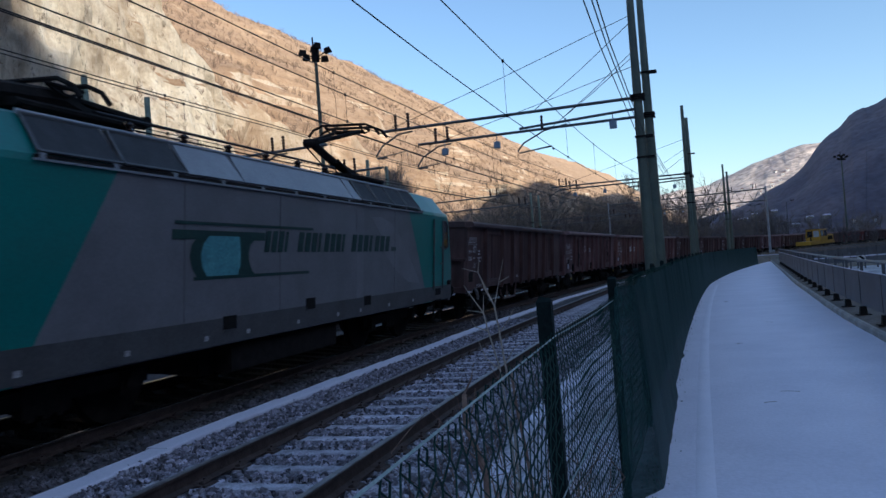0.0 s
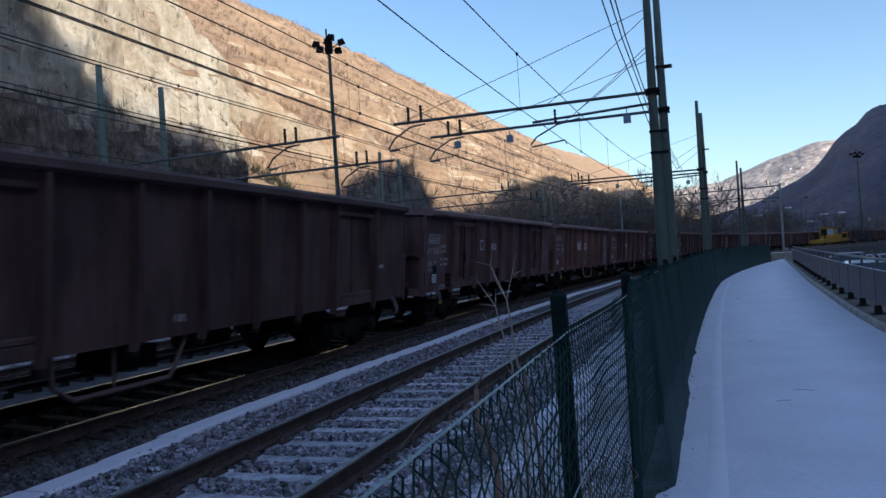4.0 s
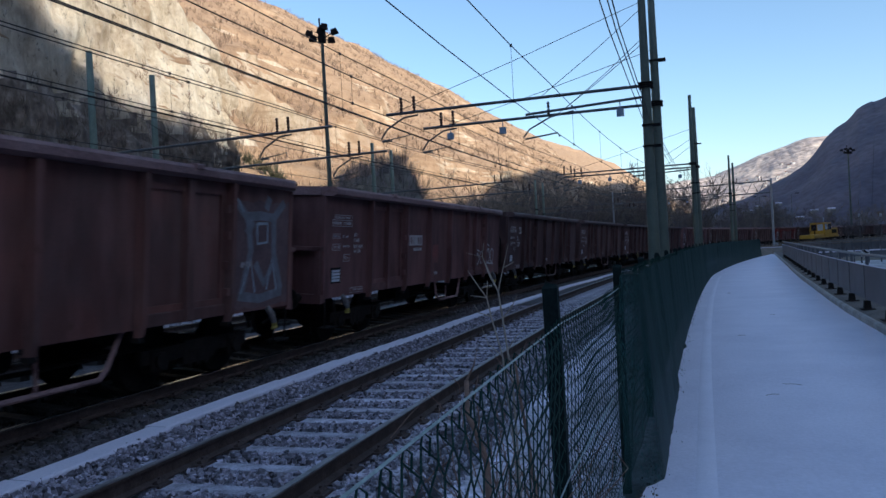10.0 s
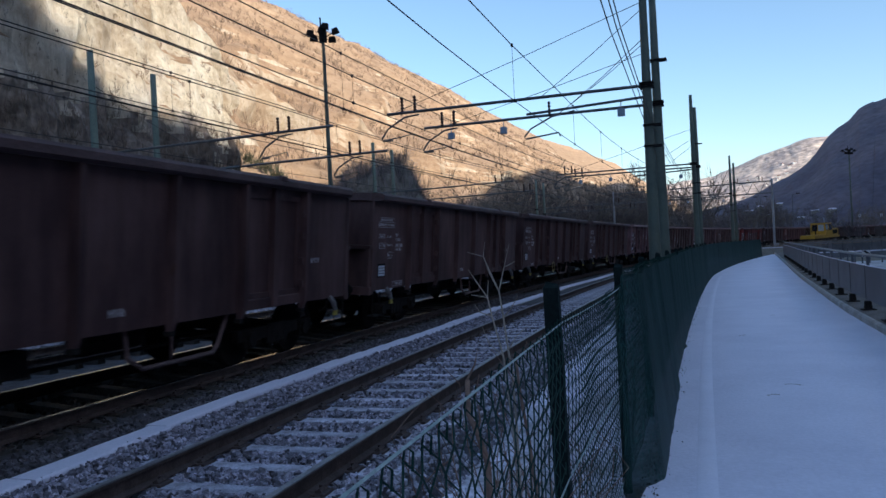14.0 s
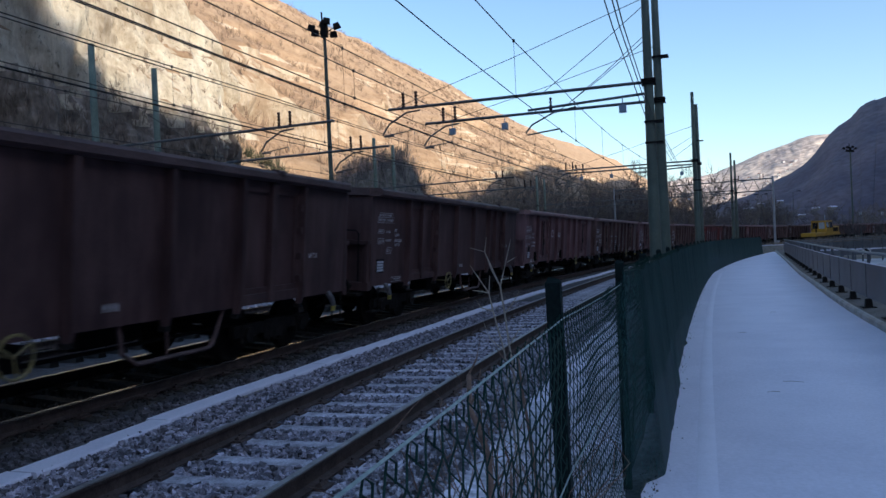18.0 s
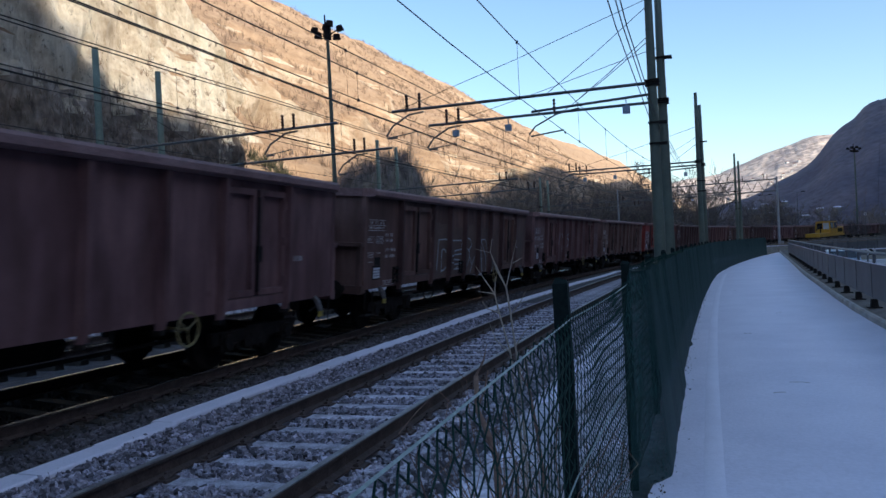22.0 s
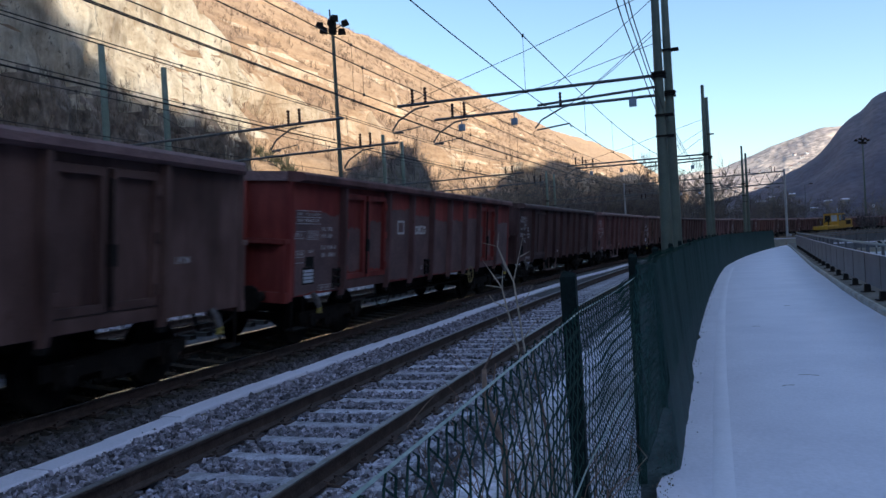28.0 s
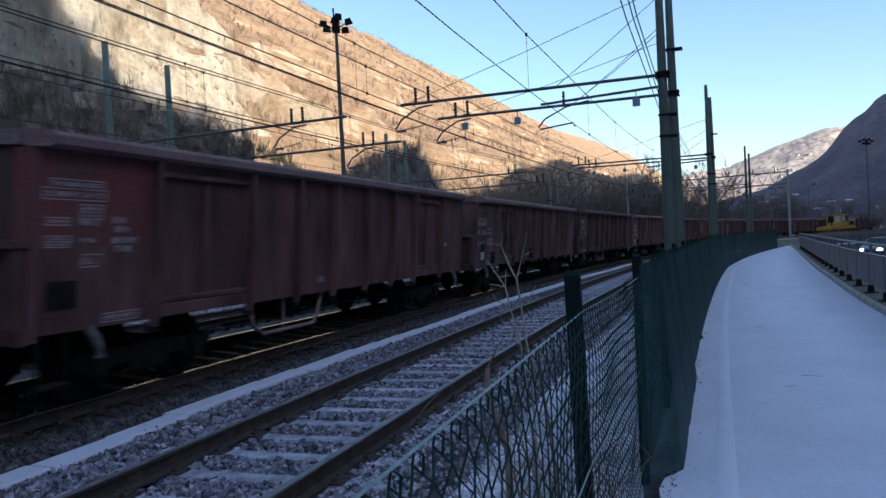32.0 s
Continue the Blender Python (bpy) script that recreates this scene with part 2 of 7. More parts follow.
LMIST = mat("pale_streak_paint", (0.222, 0.214, 0.234), (0.172, 0.165, 0.178), 1.0, 0.5, bump=0, fine=30, speck=0.08)


def wagon_paint(name, base, faded, rust=(0.085, 0.042, 0.026)):
    """Old wagon paint: broad fading, soot running down in streaks, small rust blooms and fine grit."""
    m = bpy.data.materials.new(name)
    m.use_nodes = True
    t = m.node_tree
    b = t.nodes["Principled BSDF"]
    co, info, off = t.nodes.new("ShaderNodeTexCoord"), t.nodes.new("ShaderNodeObjectInfo"), t.nodes.new("ShaderNodeVectorMath")
    off.operation = "MULTIPLY_ADD"
    off.inputs[1].default_value = (31, 47, 13)
    t.links.new(info.outputs["Random"], off.inputs[0])
    t.links.new(co.outputs["Object"], off.inputs[2])

    def nz(scale, stretch, det, rough):
        mp, n = t.nodes.new("ShaderNodeMapping"), t.nodes.new("ShaderNodeTexNoise")
        mp.inputs["Scale"].default_value = stretch
        n.inputs["Scale"].default_value, n.inputs["Detail"].default_value, n.inputs["Roughness"].default_value = scale, det, rough
        t.links.new(off.outputs[0], mp.inputs[0])
        t.links.new(mp.outputs[0], n.inputs["Vector"])
        return n.outputs[0]

    def ramp(src, p0, c0, p1, c1):
        r = t.nodes.new("ShaderNodeValToRGB")
        e = r.color_ramp.elements
        e[0].position, e[0].color, e[1].position, e[1].color = p0, (*c0, 1), p1, (*c1, 1)
        t.links.new(src, r.inputs[0])
        return r.outputs[0]

    def mix(fac, a, c, kind="MIX"):
        x = t.nodes.new("ShaderNodeMix")
        x.data_type, x.blend_type = "RGBA", kind
        if isinstance(fac, float):
            x.inputs[0].default_value = fac
        else:
            t.links.new(fac, x.inputs[0])
        t.links.new(a, x.inputs[6])
        t.links.new(c, x.inputs[7])
        return x.outputs[2]

    col = ramp(nz(0.75, (1, 1, 0.8), 7, 0.6), 0.38, base, 0.68, faded)
    col = mix(1.0, col, ramp(nz(4.0, (1, 1, 0.14), 5, 0.55), 0.33, (0.72, 0.705, 0.69), 0.62, (1.02, 1.02, 1.02)), "MULTIPLY")
    col = mix(1.0, col, ramp(nz(1.3, (1, 1, 0.5), 4, 0.5), 0.35, (0.70, 0.69, 0.70), 0.6, (1.1, 1.1, 1.1)), "MULTIPLY")
    flat = ramp(nz(70, (1, 1, 1), 3, 0.5), 0.2, [0.82] * 3, 0.8, [1.18] * 3)
    col = mix(1.0, col, flat, "MULTIPLY")
    rc = t.nodes.new("ShaderNodeRGB")
    rc.outputs[0].default_value = (*rust, 1)
    col = mix(ramp(nz(3.4, (1, 1, 0.6), 9, 0.7), 0.63, (0, 0, 0), 0.74, (0.75, 0.75, 0.75)), col, rc.outputs[0])
    t.links.new(col, b.inputs["Base Color"])
    b.inputs["Roughness"].default_value = 0.62
    bp = t.nodes.new("ShaderNodeBump")
    bp.inputs["Strength"].default_value, bp.inputs["Distance"].default_value = 0.35, 0.03
    t.links.new(nz(1.7, (1, 1, 1), 5, 0.5), bp.inputs["Height"])
    t.links.new(bp.outputs[0], b.inputs["Normal"])
    MATS[name] = m
    return m


PAINTS = {
    "brown": wagon_paint("brown_wagon_paint", (0.115, 0.068, 0.06), (0.2, 0.12, 0.108)),
    "umber": wagon_paint("umber_wagon_paint", (0.092, 0.054, 0.052), (0.148, 0.087, 0.082)),
    "dark": wagon_paint("sooty_brown_wagon_paint", (0.082, 0.047, 0.046), (0.128, 0.075, 0.072)),
    "plum": wagon_paint("faded_plum_wagon_paint", (0.145, 0.078, 0.081), (0.235, 0.136, 0.14)),
    "plumbrown": wagon_paint("plum_brown_wagon_paint", (0.118, 0.064, 0.064), (0.2, 0.112, 0.112)),
    "red": wagon_paint("patched_red_wagon_paint", (0.215, 0.04, 0.036), (0.29, 0.068, 0.058)),
    "rust": wagon_paint("rust_red_wagon_paint", (0.21, 0.094, 0.08), (0.16, 0.1, 0.093)),
    "maroon": wagon_paint("maroon_wagon_paint", (0.135, 0.068, 0.066), (0.205, 0.102, 0.098)),
}
PATCH = mat("overpainted_patch", (0.115, 0.070, 0.055), (0.075, 0.045, 0.038), 1.4, 0.75, bump=0.1, fine=22, speck=0.2)
PLUMP = mat("plum_overpainted_patch", (0.165, 0.098, 0.098), (0.095, 0.056, 0.057), 1.4, 0.75, bump=0.1, fine=22, speck=0.2)
PATCHRED = mat("old_red_patch", (0.20, 0.045, 0.038), (0.13, 0.055, 0.05), 2.5, 0.65, bump=0.1, fine=22, speck=0.25)
# Rims paler than the sides: sky light on them is in the colour.
RIMM = mat("skylit_wagon_rim", (0.20, 0.122, 0.120), (0.29, 0.188, 0.182), 1.2, 0.55, bump=0.2, fine=30, speck=0.25)
RIMD = mat("dark_wagon_rim", (0.088, 0.056, 0.054), (0.14, 0.092, 0.088), 1.2, 0.55, bump=0.2, fine=30, speck=0.25)

matt(RIMM, RIMD, IRON, DSLEEPER, RUST, *PAINTS.values())
rng = random.Random(7)
LINE = mat("thin_snow_on_line", (0.78, 0.75, 0.845), (0.72, 0.69, 0.785), 2, 0.7, bump=0.1, fine=40, speck=0.04)
LITTER = island_tint(mat("leaf_litter", (0.09, 0.065, 0.045), (0.15, 0.12, 0.09), 6, 0.9, bump=0, fine=50), 0.5, 1.4)


# ---- mesh building ----
class G:
    """Gathers vertices and faces for one mesh."""

    def __init__(self):
        self.v, self.f = [], []

    def add(self, vs, fs):
        n = len(self.v)
        self.v.extend(vs)
        self.f.extend([tuple(i + n for i in f) for f in fs])
        return self

    def box(self, c, size, rot=None, taper=1.0):
        x, y, z = (d / 2 for d in size)
        vs = [Vector((a * x * (taper if e > 0 else 1), b * y * (taper if e > 0 else 1), e * z)) for e in (-1, 1) for a, b in ((-1, -1), (1, -1), (1, 1), (-1, 1))]
        if rot is not None:
            vs = [rot @ v for v in vs]
        c = Vector(c)
        return self.add([v + c for v in vs], [(3, 2, 1, 0), (4, 5, 6, 7), (0, 1, 5, 4), (1, 2, 6, 5), (2, 3, 7, 6), (3, 0, 4, 7)])

    def bbox(self, x0, x1, y0, y1, z0, z1, ch=0.0):
        """A box between limits, with its long edges chamfered by ch."""
        if not ch:
            return self.box(((x0 + x1) / 2, (y0 + y1) / 2, (z0 + z1) / 2), (x1 - x0, y1 - y0, z1 - z0))
        prof = [(x0 + ch, z0), (x1 - ch, z0), (x1, z0 + ch), (x1, z1 - ch), (x1 - ch, z1), (x0 + ch, z1), (x0, z1 - ch), (x0, z0 + ch)]
        return self.prism(prof, y0, y1)

    def prism(self, prof, y0, y1):
        """An (x, z) profile, anticlockwise, drawn out along y."""
        n = len(prof)
        vs = [Vector((a, y0, b)) for a, b in prof] + [Vector((a, y1, b)) for a, b in prof]
        fs = [(i, (i + 1) % n, n + (i + 1) % n, n + i) for i in range(n)] + [tuple(range(n))[::-1], tuple(range(n, 2 * n))]
        return self.add(vs, fs)

    def tube(self, pts, r, n=6, caps=True):
        pts = [Vector(p) for p in pts]
        rs = r if isinstance(r, (list, tuple)) else [r] * len(pts)
        vs, fs = [], []
        up = Vector((0, 0, 1))
        for i, p in enumerate(pts):
            d = (pts[min(i + 1, len(pts) - 1)] - pts[max(i - 1, 0)]).normalized()
            a = d.cross(up if abs(d.z) < 0.95 else Vector((1, 0, 0))).normalized()
            b = a.cross(d)
            for k in range(n):
                w = 2 * math.pi * k / n
                vs.append(p + (a * math.cos(w) + b * math.sin(w)) * rs[i])
        for i in range(len(pts) - 1):
            for k in range(n):
                fs.append((i * n + k, i * n + (k + 1) % n, (i + 1) * n + (k + 1) % n, (i + 1) * n + k))
        if caps:
            fs += [tuple(range(n))[::-1], tuple(range(len(vs) - n, len(vs)))]
        return self.add(vs, [f[::-1] for f in fs])

    def ribbon(self, pts, w, up):
        """A flat strip along pts, w wide, lying in the plane square to up."""
        pts, up = [Vector(p) for p in pts], Vector(up)
        vs, fs = [], []
        for i, p in enumerate(pts):
            d = (pts[min(i + 1, len(pts) - 1)] - pts[max(i - 1, 0)]).normalized()
            a = d.cross(up).normalized() * w / 2
            vs += [p - a, p + a]
        for i in range(len(pts) - 1):
            fs.append((2 * i, 2 * i + 1, 2 * i + 3, 2 * i + 2))
        return self.add(vs, fs)

    def sheet(self, rows):
        n = len(rows[0])
        vs = [Vector(p) for r in rows for p in r]
        return self.add(vs, [(i * n + j, i * n + j + 1, (i + 1) * n + j + 1, (i + 1) * n + j) for i in range(len(rows) - 1) for j in range(n - 1)])

    def mesh(self, name, material, smooth=False):
        me = bpy.data.meshes.new(name)
        me.from_pydata([tuple(v) for v in self.v], [], self.f)
        me.materials.append(material)
        if smooth:
            me.polygons.foreach_set("use_smooth", [True] * len(me.polygons))
        me.update()
        return me


def part(name, g, material, parent=None, label="", smooth=False, at=None):
    ob = new(name, g.mesh(name, material, smooth) if isinstance(g, G) else g)
    if parent is not None:
        ob.parent = parent
    if at is not None:
        ob.matrix_basis = at
    if label:
        ob["label"] = label
    return ob


def thing(name, label, category, group="", at=None, kind=""):
    ob = tagged(new(name), label, category, group, kind)
    ob.empty_display_size = 0.2
    if at is not None:
        ob.matrix_basis = at
    return ob


def solo(name, g, material, label, category="", group="", kind="", smooth=False, at=None):
    return tagged(part(name, g, material, None, "", smooth, at), label, category, group, kind)


# ---- ground, track beds, path ----
def strip(o0, o1, z, s0, s1, step, thick=0.0, wob=0.0, dz=None):
    g = G()
    n = int((s1 - s0) / step) + 1
    offs = [o0 + (o1 - o0) * i / 6 for i in range(7)]
    rows = []
    for i in range(n + 1):
        s = s0 + (s1 - s0) * i / n
        rows.append([C(s, o + (wob * noise.noise((s * 0.7, o, 3)) if o in (o0, o1) else 0), z + (dz(s, o) if dz else 0)) for o in offs])
    g.sheet([r[::-1] for r in rows])
    if thick:
        g.sheet([[r[0], r[0] - Vector((0, 0, thick))] for r in rows])
        g.sheet([[r[-1] - Vector((0, 0, thick)), r[-1]] for r in rows])
    return g


def ground_sheet():
    g = G()
    rows = []
    rad = [0, 15, 30, 60, 100, 160, 250, 400, 700, 1200, 2200, 4500]
    for r in rad:
        row = []
        for k in range(73):
            a = 2 * math.pi * k / 72
            x, y = r * math.cos(a), 40 + r * math.sin(a)
            row.append(Vector((x, y, GRADE * max(-100, min(y, 430)) - 0.95)))
        rows.append(row)
    return g.sheet([r[::-1] for r in rows])


solo("ground", ground_sheet(), GROUND, "dark winter valley floor with thin frost", kind="structure")
solo("track_bed", strip(-19.0, 7.1, -0.275, -45, 440, 2.0, 0.6), GRIT, "grey ballast bed under several railway tracks", kind="structure")
solo("track_bed_verge", strip(6.2, 7.95, -0.20, -20, 120, 0.5, 0.5, dz=lambda s, o: 0.03 * noise.noise((s * 1.3, o * 2, 0)) + 0.09 * max(0, o - 7.1)), FROST, "frosted earth verge along the fence", kind="structure")


def path_left(s):
    s = max(0, s)
    d = max(0, s - 36)
    s = min(s, 36)
    return 7.56 + 0.036 * s - 0.00037 * s * s + 0.042 * d + 0.0004 * d * d


def swell(s):
    u = max(0, min(1, (s - 15) / 13))
    return 0.14 * u * u * (3 - 2 * u)


def kerb_off(s):
    s = max(0, s)
    return 10.54 + 0.0335 * s - 0.00013 * s * s + swell(s) - 0.0011 * max(0, s - 36) ** 2


def path_strip():
    g, rows = G(), []
    for i in range(348):
        s = -12 + i * 0.25
        l, r = path_left(s), kerb_off(s) + 0.03
        w = 0.10 * noise.noise((s * 1.1, 0, 5)) + 0.06 * noise.noise((s * 4.0, 0, 9))
        row = [C(s, l + w + (r - l - w) * k / 10, 0.012 * noise.noise((s * 0.6, k * 0.7, 1)) - (0.005 if k == 0 else 0)) for k in range(11)]
        rows.append(row[::-1])
    return g.sheet(rows)


solo("path", path_strip(), SNOW, "snow-covered footpath with a ragged edge along the fence", kind="structure", smooth=True)


def path_details():
    def path_z(s, a):
        """Height of the path's snow, a metres from its edge."""
        w = 0.10 * noise.noise((s * 1.1, 0, 5)) + 0.06 * noise.noise((s * 4.0, 0, 9))
        f = (a - w) / (kerb_off(s) + 0.03 - path_left(s) - w) * 10
        k = int(f)
        z = [0.012 * noise.noise((s * 0.6, j * 0.7, 1)) - (0.005 if j == 0 else 0) for j in (k, k + 1)]
        return z[0] + (z[1] - z[0]) * (f - k)

    g = G()
    rows = [[C(s, path_left(s) + a, path_z(s, a) + h) for a, h in ((0.43, -0.004), (0.41, 0.003), (0.35, 0.004), (0.29, 0.003), (0.27, -0.004))] for s in [-4 + 0.25 * i for i in range(160)]]
    solo("edge_line", g.sheet(rows), LINE, "smooth pale edge line under thin snow", kind="structure", smooth=True)
    r = random.Random(8)
    g = G()
    for k, (s, o, n) in enumerate(((9.0, 1.25, 0.10), (8.4, 1.0, 0.07), (4.6, 1.0, 0.03), (13.5, 0.9, 0.06), (6.3, 1.9, 0.02), (17, 1.6, 0.05), (24, 0.8, 0.06))):
        q, a = C(s, path_left(s) + o, 0.012), r.uniform(-0.4, 0.4)
        d = Vector((math.cos(a), math.sin(a), 0)) * n
        g.tube([q - d, q + Vector((0, 0.01, 0.004)), q + d], 0.0019, 4)
    solo("path_twigs", g, TWIG, "a few dark twigs and specks on the snow", "twigs", kind="stuff")
    g = G()
    for _ in range(1300):
        s = 3.4 + 22 * r.random() ** 1.4
        o = path_left(s) + r.gauss(-0.02, 0.055)
        k = 0.25 + 0.7 * r.random() ** 4
        g.box(C(s, o, 0.0 + 0.004 * r.random()), (r.uniform(0.006, 0.016) * k, r.uniform(0.006, 0.022) * k, 0.010), Euler((r.uniform(-.4, .4), r.uniform(-.4, .4), r.uniform(0, 3))).to_matrix(), 0.6)
    solo("edge_litter", g, LITTER, "dark leaves and grit along the path's edge", "leaf litter", kind="stuff")


# ---- rails and sleepers ----
def rail_profile(top):
    return [(-0.07, -0.165), (0.07, -0.165), (0.07, -0.15), (0.012, -0.13), (0.012, -0.045), (0.034, -0.035), (0.036, top), (-0.036, top), (-0.034, -0.035), (-0.012, -0.045), (-0.012, -0.13), (-0.07, -0.15)]


def rail_along(o, z, s0, s1, step, prof, cant=0.0):
    g, rows = G(), []
    n = int((s1 - s0) / step)
    ca, sa = math.cos(cant), math.sin(cant)
    for i in range(n + 1):
        s = s0 + (s1 - s0) * i / n
        rows.append([C(s, o[0] + (o[1] + a) * ca + b * sa, z - (o[1] + a) * sa + b * ca) for a, b in prof + prof[:1]])
    return g.sheet(rows)


def track(name, label, o, z, s0, s1, cant, heads, sleepers, near, far):
    t = thing(name, label, "railway track", "railway tracks")
    for side in (-0.7525, 0.7525):
        r = part("rail", rail_along((o, side), z, s0, s1, 2.0, rail_profile(-0.012), cant), RUST, t)
        part("rail_head", rail_along((o, side), z, s0, s1, 2.0, [(-0.030, -0.010), (0.030, -0.010), (0.030, 0.0), (-0.030, 0.0)], cant), heads, r)
    g = G()
    prof = [(-0.12, -0.20), (0.12, -0.20), (0.095, 0.0), (-0.095, 0.0)]
    vs = [Vector((x, a, b)) for x in (-1.28, 1.28) for a, b in prof]
    g.add(vs, [(0, 1, 5, 4), (1, 2, 6, 5), (2, 3, 7, 6), (3, 0, 4, 7), (3, 2, 1, 0), (4, 5, 6, 7)])
    me = g.mesh("sleeper", sleepers)
    clip = G()
    clip.box((0, 0, 0.012), (0.34, 0.17, 0.024))
    for e in (-0.105, 0.105):
        clip.box((e, 0, 0.035), (0.05, 0.12, 0.035), Euler((0, -0.5 * (1 if e > 0 else -1), 0)).to_matrix())
        clip.tube([(e, 0.0, 0.03), (e, 0.0, 0.075)], 0.017, 6)
    cme = clip.mesh("rail_fastening", RUST)
    rest, i, s = G(), 0, s0
    while s < s1:
        base = C(s, o, z - 0.175 + rng.uniform(-0.006, 0.006))
        m = Matrix.Translation(base) @ Euler((0, cant, turn_at(s) + rng.uniform(-0.012, 0.012))).to_matrix().to_4x4()
        if near <= s < far:
            ob = part("sleeper", me, None, t, at=m)
            for sd in (-0.7525, 0.7525):
                part("rail_fastening", cme, None, ob, at=Matrix.Translation((sd, 0, 0)))
        else:
            rest.add([m @ v for v in vs], g.f)
        s += 0.6
    if rest.v:
        tagged(part("sleeper_row", rest, sleepers, t), kind="stuff")
    return t


track("siding_track", "rusty unused siding with frosted concrete sleepers in ballast", T_OFF, -0.02, -12.13, 250, 0.0, DULL, SLEEPER, 2, 62)
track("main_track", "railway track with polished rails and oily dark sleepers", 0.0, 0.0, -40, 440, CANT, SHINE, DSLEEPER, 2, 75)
track("third_track", "railway track with polished rails and dark sleepers", -4.6, 0.0, -25, 230, 0.0, SHINE, DSLEEPER, 8, 30)
track("fourth_track", "railway track beyond the main line in grey ballast", -9.0, 0.0, -25, 230, 0.0, DULL, SLEEPER, 300, 300)


def stones(o0, o1, s0, s1, count, z, seed, size=(0.022, 0.045), keep=None, zfun=None):
    r = np.random.RandomState(seed)
    base = np.array([(-1, -.8, -.5), (1, -.9, -.6), (.9, .8, -.5), (-.8, 1, -.6), (-.6, -.5, .7), (.7, -.6, .6), (.5, .7, .75), (-.7, .5, .55)])
    faces = np.array([(0, 3, 2, 1), (4, 5, 6, 7), (0, 1, 5, 4), (1, 2, 6, 5), (2, 3, 7, 6), (3, 0, 4, 7)])
    vs, n = [], 0
    for _ in range(count):
        s, o = s0 + (s1 - s0) * r.rand() ** 1.5, r.uniform(o0, o1)
        if keep and not keep(s, o):
            continue
        q = Euler(r.uniform(-3, 3, 3)).to_matrix()
        k = np.array(q) * (r.uniform(*size) * r.uniform(0.7, 1.3, 3))
        c = C(s, o, z + (zfun(s, o) if zfun else 0) + r.uniform(-0.012, 0.014))
        vs.append((base + r.uniform(-.25, .25, (8, 3))) @ k.T + np.array(c))
        n += 1
    me = bpy.data.meshes.new("ballast")
    fs = (faces[None] + 8 * np.arange(n)[:, None, None]).reshape(-1, 4)
    me.from_pydata(np.concatenate(vs).tolist(), [], fs.tolist())
    return me


def stone_stuff(name, me, material, label):
    me.materials.append(material)
    return tagged(part(name, me, material), label, "gravel", kind="stuff")


def not_on_sleeper(s, o):
    if abs(abs(o - T_OFF) - 0.7525) < 0.09:
        return False
    return not (-1.28 < o - T_OFF < 0.96 and abs(((s + 12.13 + 0.3) % 0.6) - 0.3) < 0.075)


stone_stuff("ballast", stones(2.32, 5.55, 2.0, 24, 32000, -0.243, 3, (0.016, 0.036), keep=not_on_sleeper, zfun=lambda s, o: 0.025 if abs(o - T_OFF) < 1.3 else 0.0), STONE, "loose grey frosted ballast stones between the rails")
stone_stuff("frosted_ballast", stones(5.2, 6.25, 2.0, 24, 5000, -0.198, 6, (0.010, 0.026), keep=not_on_sleeper), FSTONE, "small frosted stones between the siding and the fence")
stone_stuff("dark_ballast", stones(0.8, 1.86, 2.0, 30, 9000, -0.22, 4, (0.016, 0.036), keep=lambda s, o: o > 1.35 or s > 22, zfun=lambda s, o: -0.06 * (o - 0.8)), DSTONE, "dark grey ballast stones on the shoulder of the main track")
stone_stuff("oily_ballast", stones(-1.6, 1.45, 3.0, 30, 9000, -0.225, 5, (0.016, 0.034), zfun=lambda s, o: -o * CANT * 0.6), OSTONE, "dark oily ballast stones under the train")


def cable_trough():
    t = thing("cable_trough", "concrete cable trough with snow-covered lids between the tracks", "cable trough")
    g = G()
    g.prism([(-0.10, -0.25), (0.2, -0.25), (0.2, -0.04), (-0.10, -0.04)], 0, 1.0)
    body = g.mesh("trough_body", CONCR)
    lid = G()
    lid.prism([(-0.105, -0.036), (0.205, -0.036), (0.205, 0.0), (0.19, 0.02), (-0.09, 0.022), (-0.105, 0.0)], 0.018, 0.982)
    lme = lid.mesh("lid", SNOW)
    for i in range(95):
        s = 1.2 + i * 1.0
        bend = 0.13 * math.exp(-((s - 5.2) / 1.3) ** 2) + 0.05 * math.sin(s * 0.5)
        m = Matrix.Translation(C(s, 2.09 + bend + rng.uniform(-0.015, 0.015), -0.215 + rng.uniform(-0.008, 0.008))) @ Euler((0, 0, turn_at(s) + rng.uniform(-0.012, 0.012))).to_matrix().to_4x4()
        b = part("trough_section", body, None, t, at=m)
        part("lid", lme, None, b)
    return t


cable_trough()
path_details()


# ---- train ----
def insulator(a, b, r=0.05, n=4):
    g = G()
    a, b = Vector(a), Vector(b)
    pts, rs = [], []
    for k in range(n * 2 + 1):
        pts.append(a.lerp(b, k / (n * 2)))
        rs.append(r if k % 2 else r * 0.45)
    return g.tube(pts, rs, 8)


def bogie_mesh(wb):
    g = G()
    for sx in (-1, 1):
        x = sx * 1.0
        g.prism([(x - 0.05, 0.42), (x + 0.05, 0.42), (x + 0.05, 0.62), (x - 0.05, 0.62)], -wb / 2 - 0.35, wb / 2 + 0.35)
        g.box((x, 0, 0.48), (0.12, 0.7, 0.34))
        for sy in (-1, 1):
            g.box((x, sy * wb / 2, 0.46), (0.16, 0.34, 0.3))
            g.tube([(x - 0.1, sy * wb / 2, 0.46), (x + 0.13 * sx + 0.0, sy * wb / 2, 0.46)], 0.12, 10)
        for k in (-0.2, 0.0, 0.2):
            g.tube([(x, k, 0.26), (x, k, 0.52)], 0.07, 8)
    g.box((0, 0, 0.55), (2.0, 0.4, 0.2))
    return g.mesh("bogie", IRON)


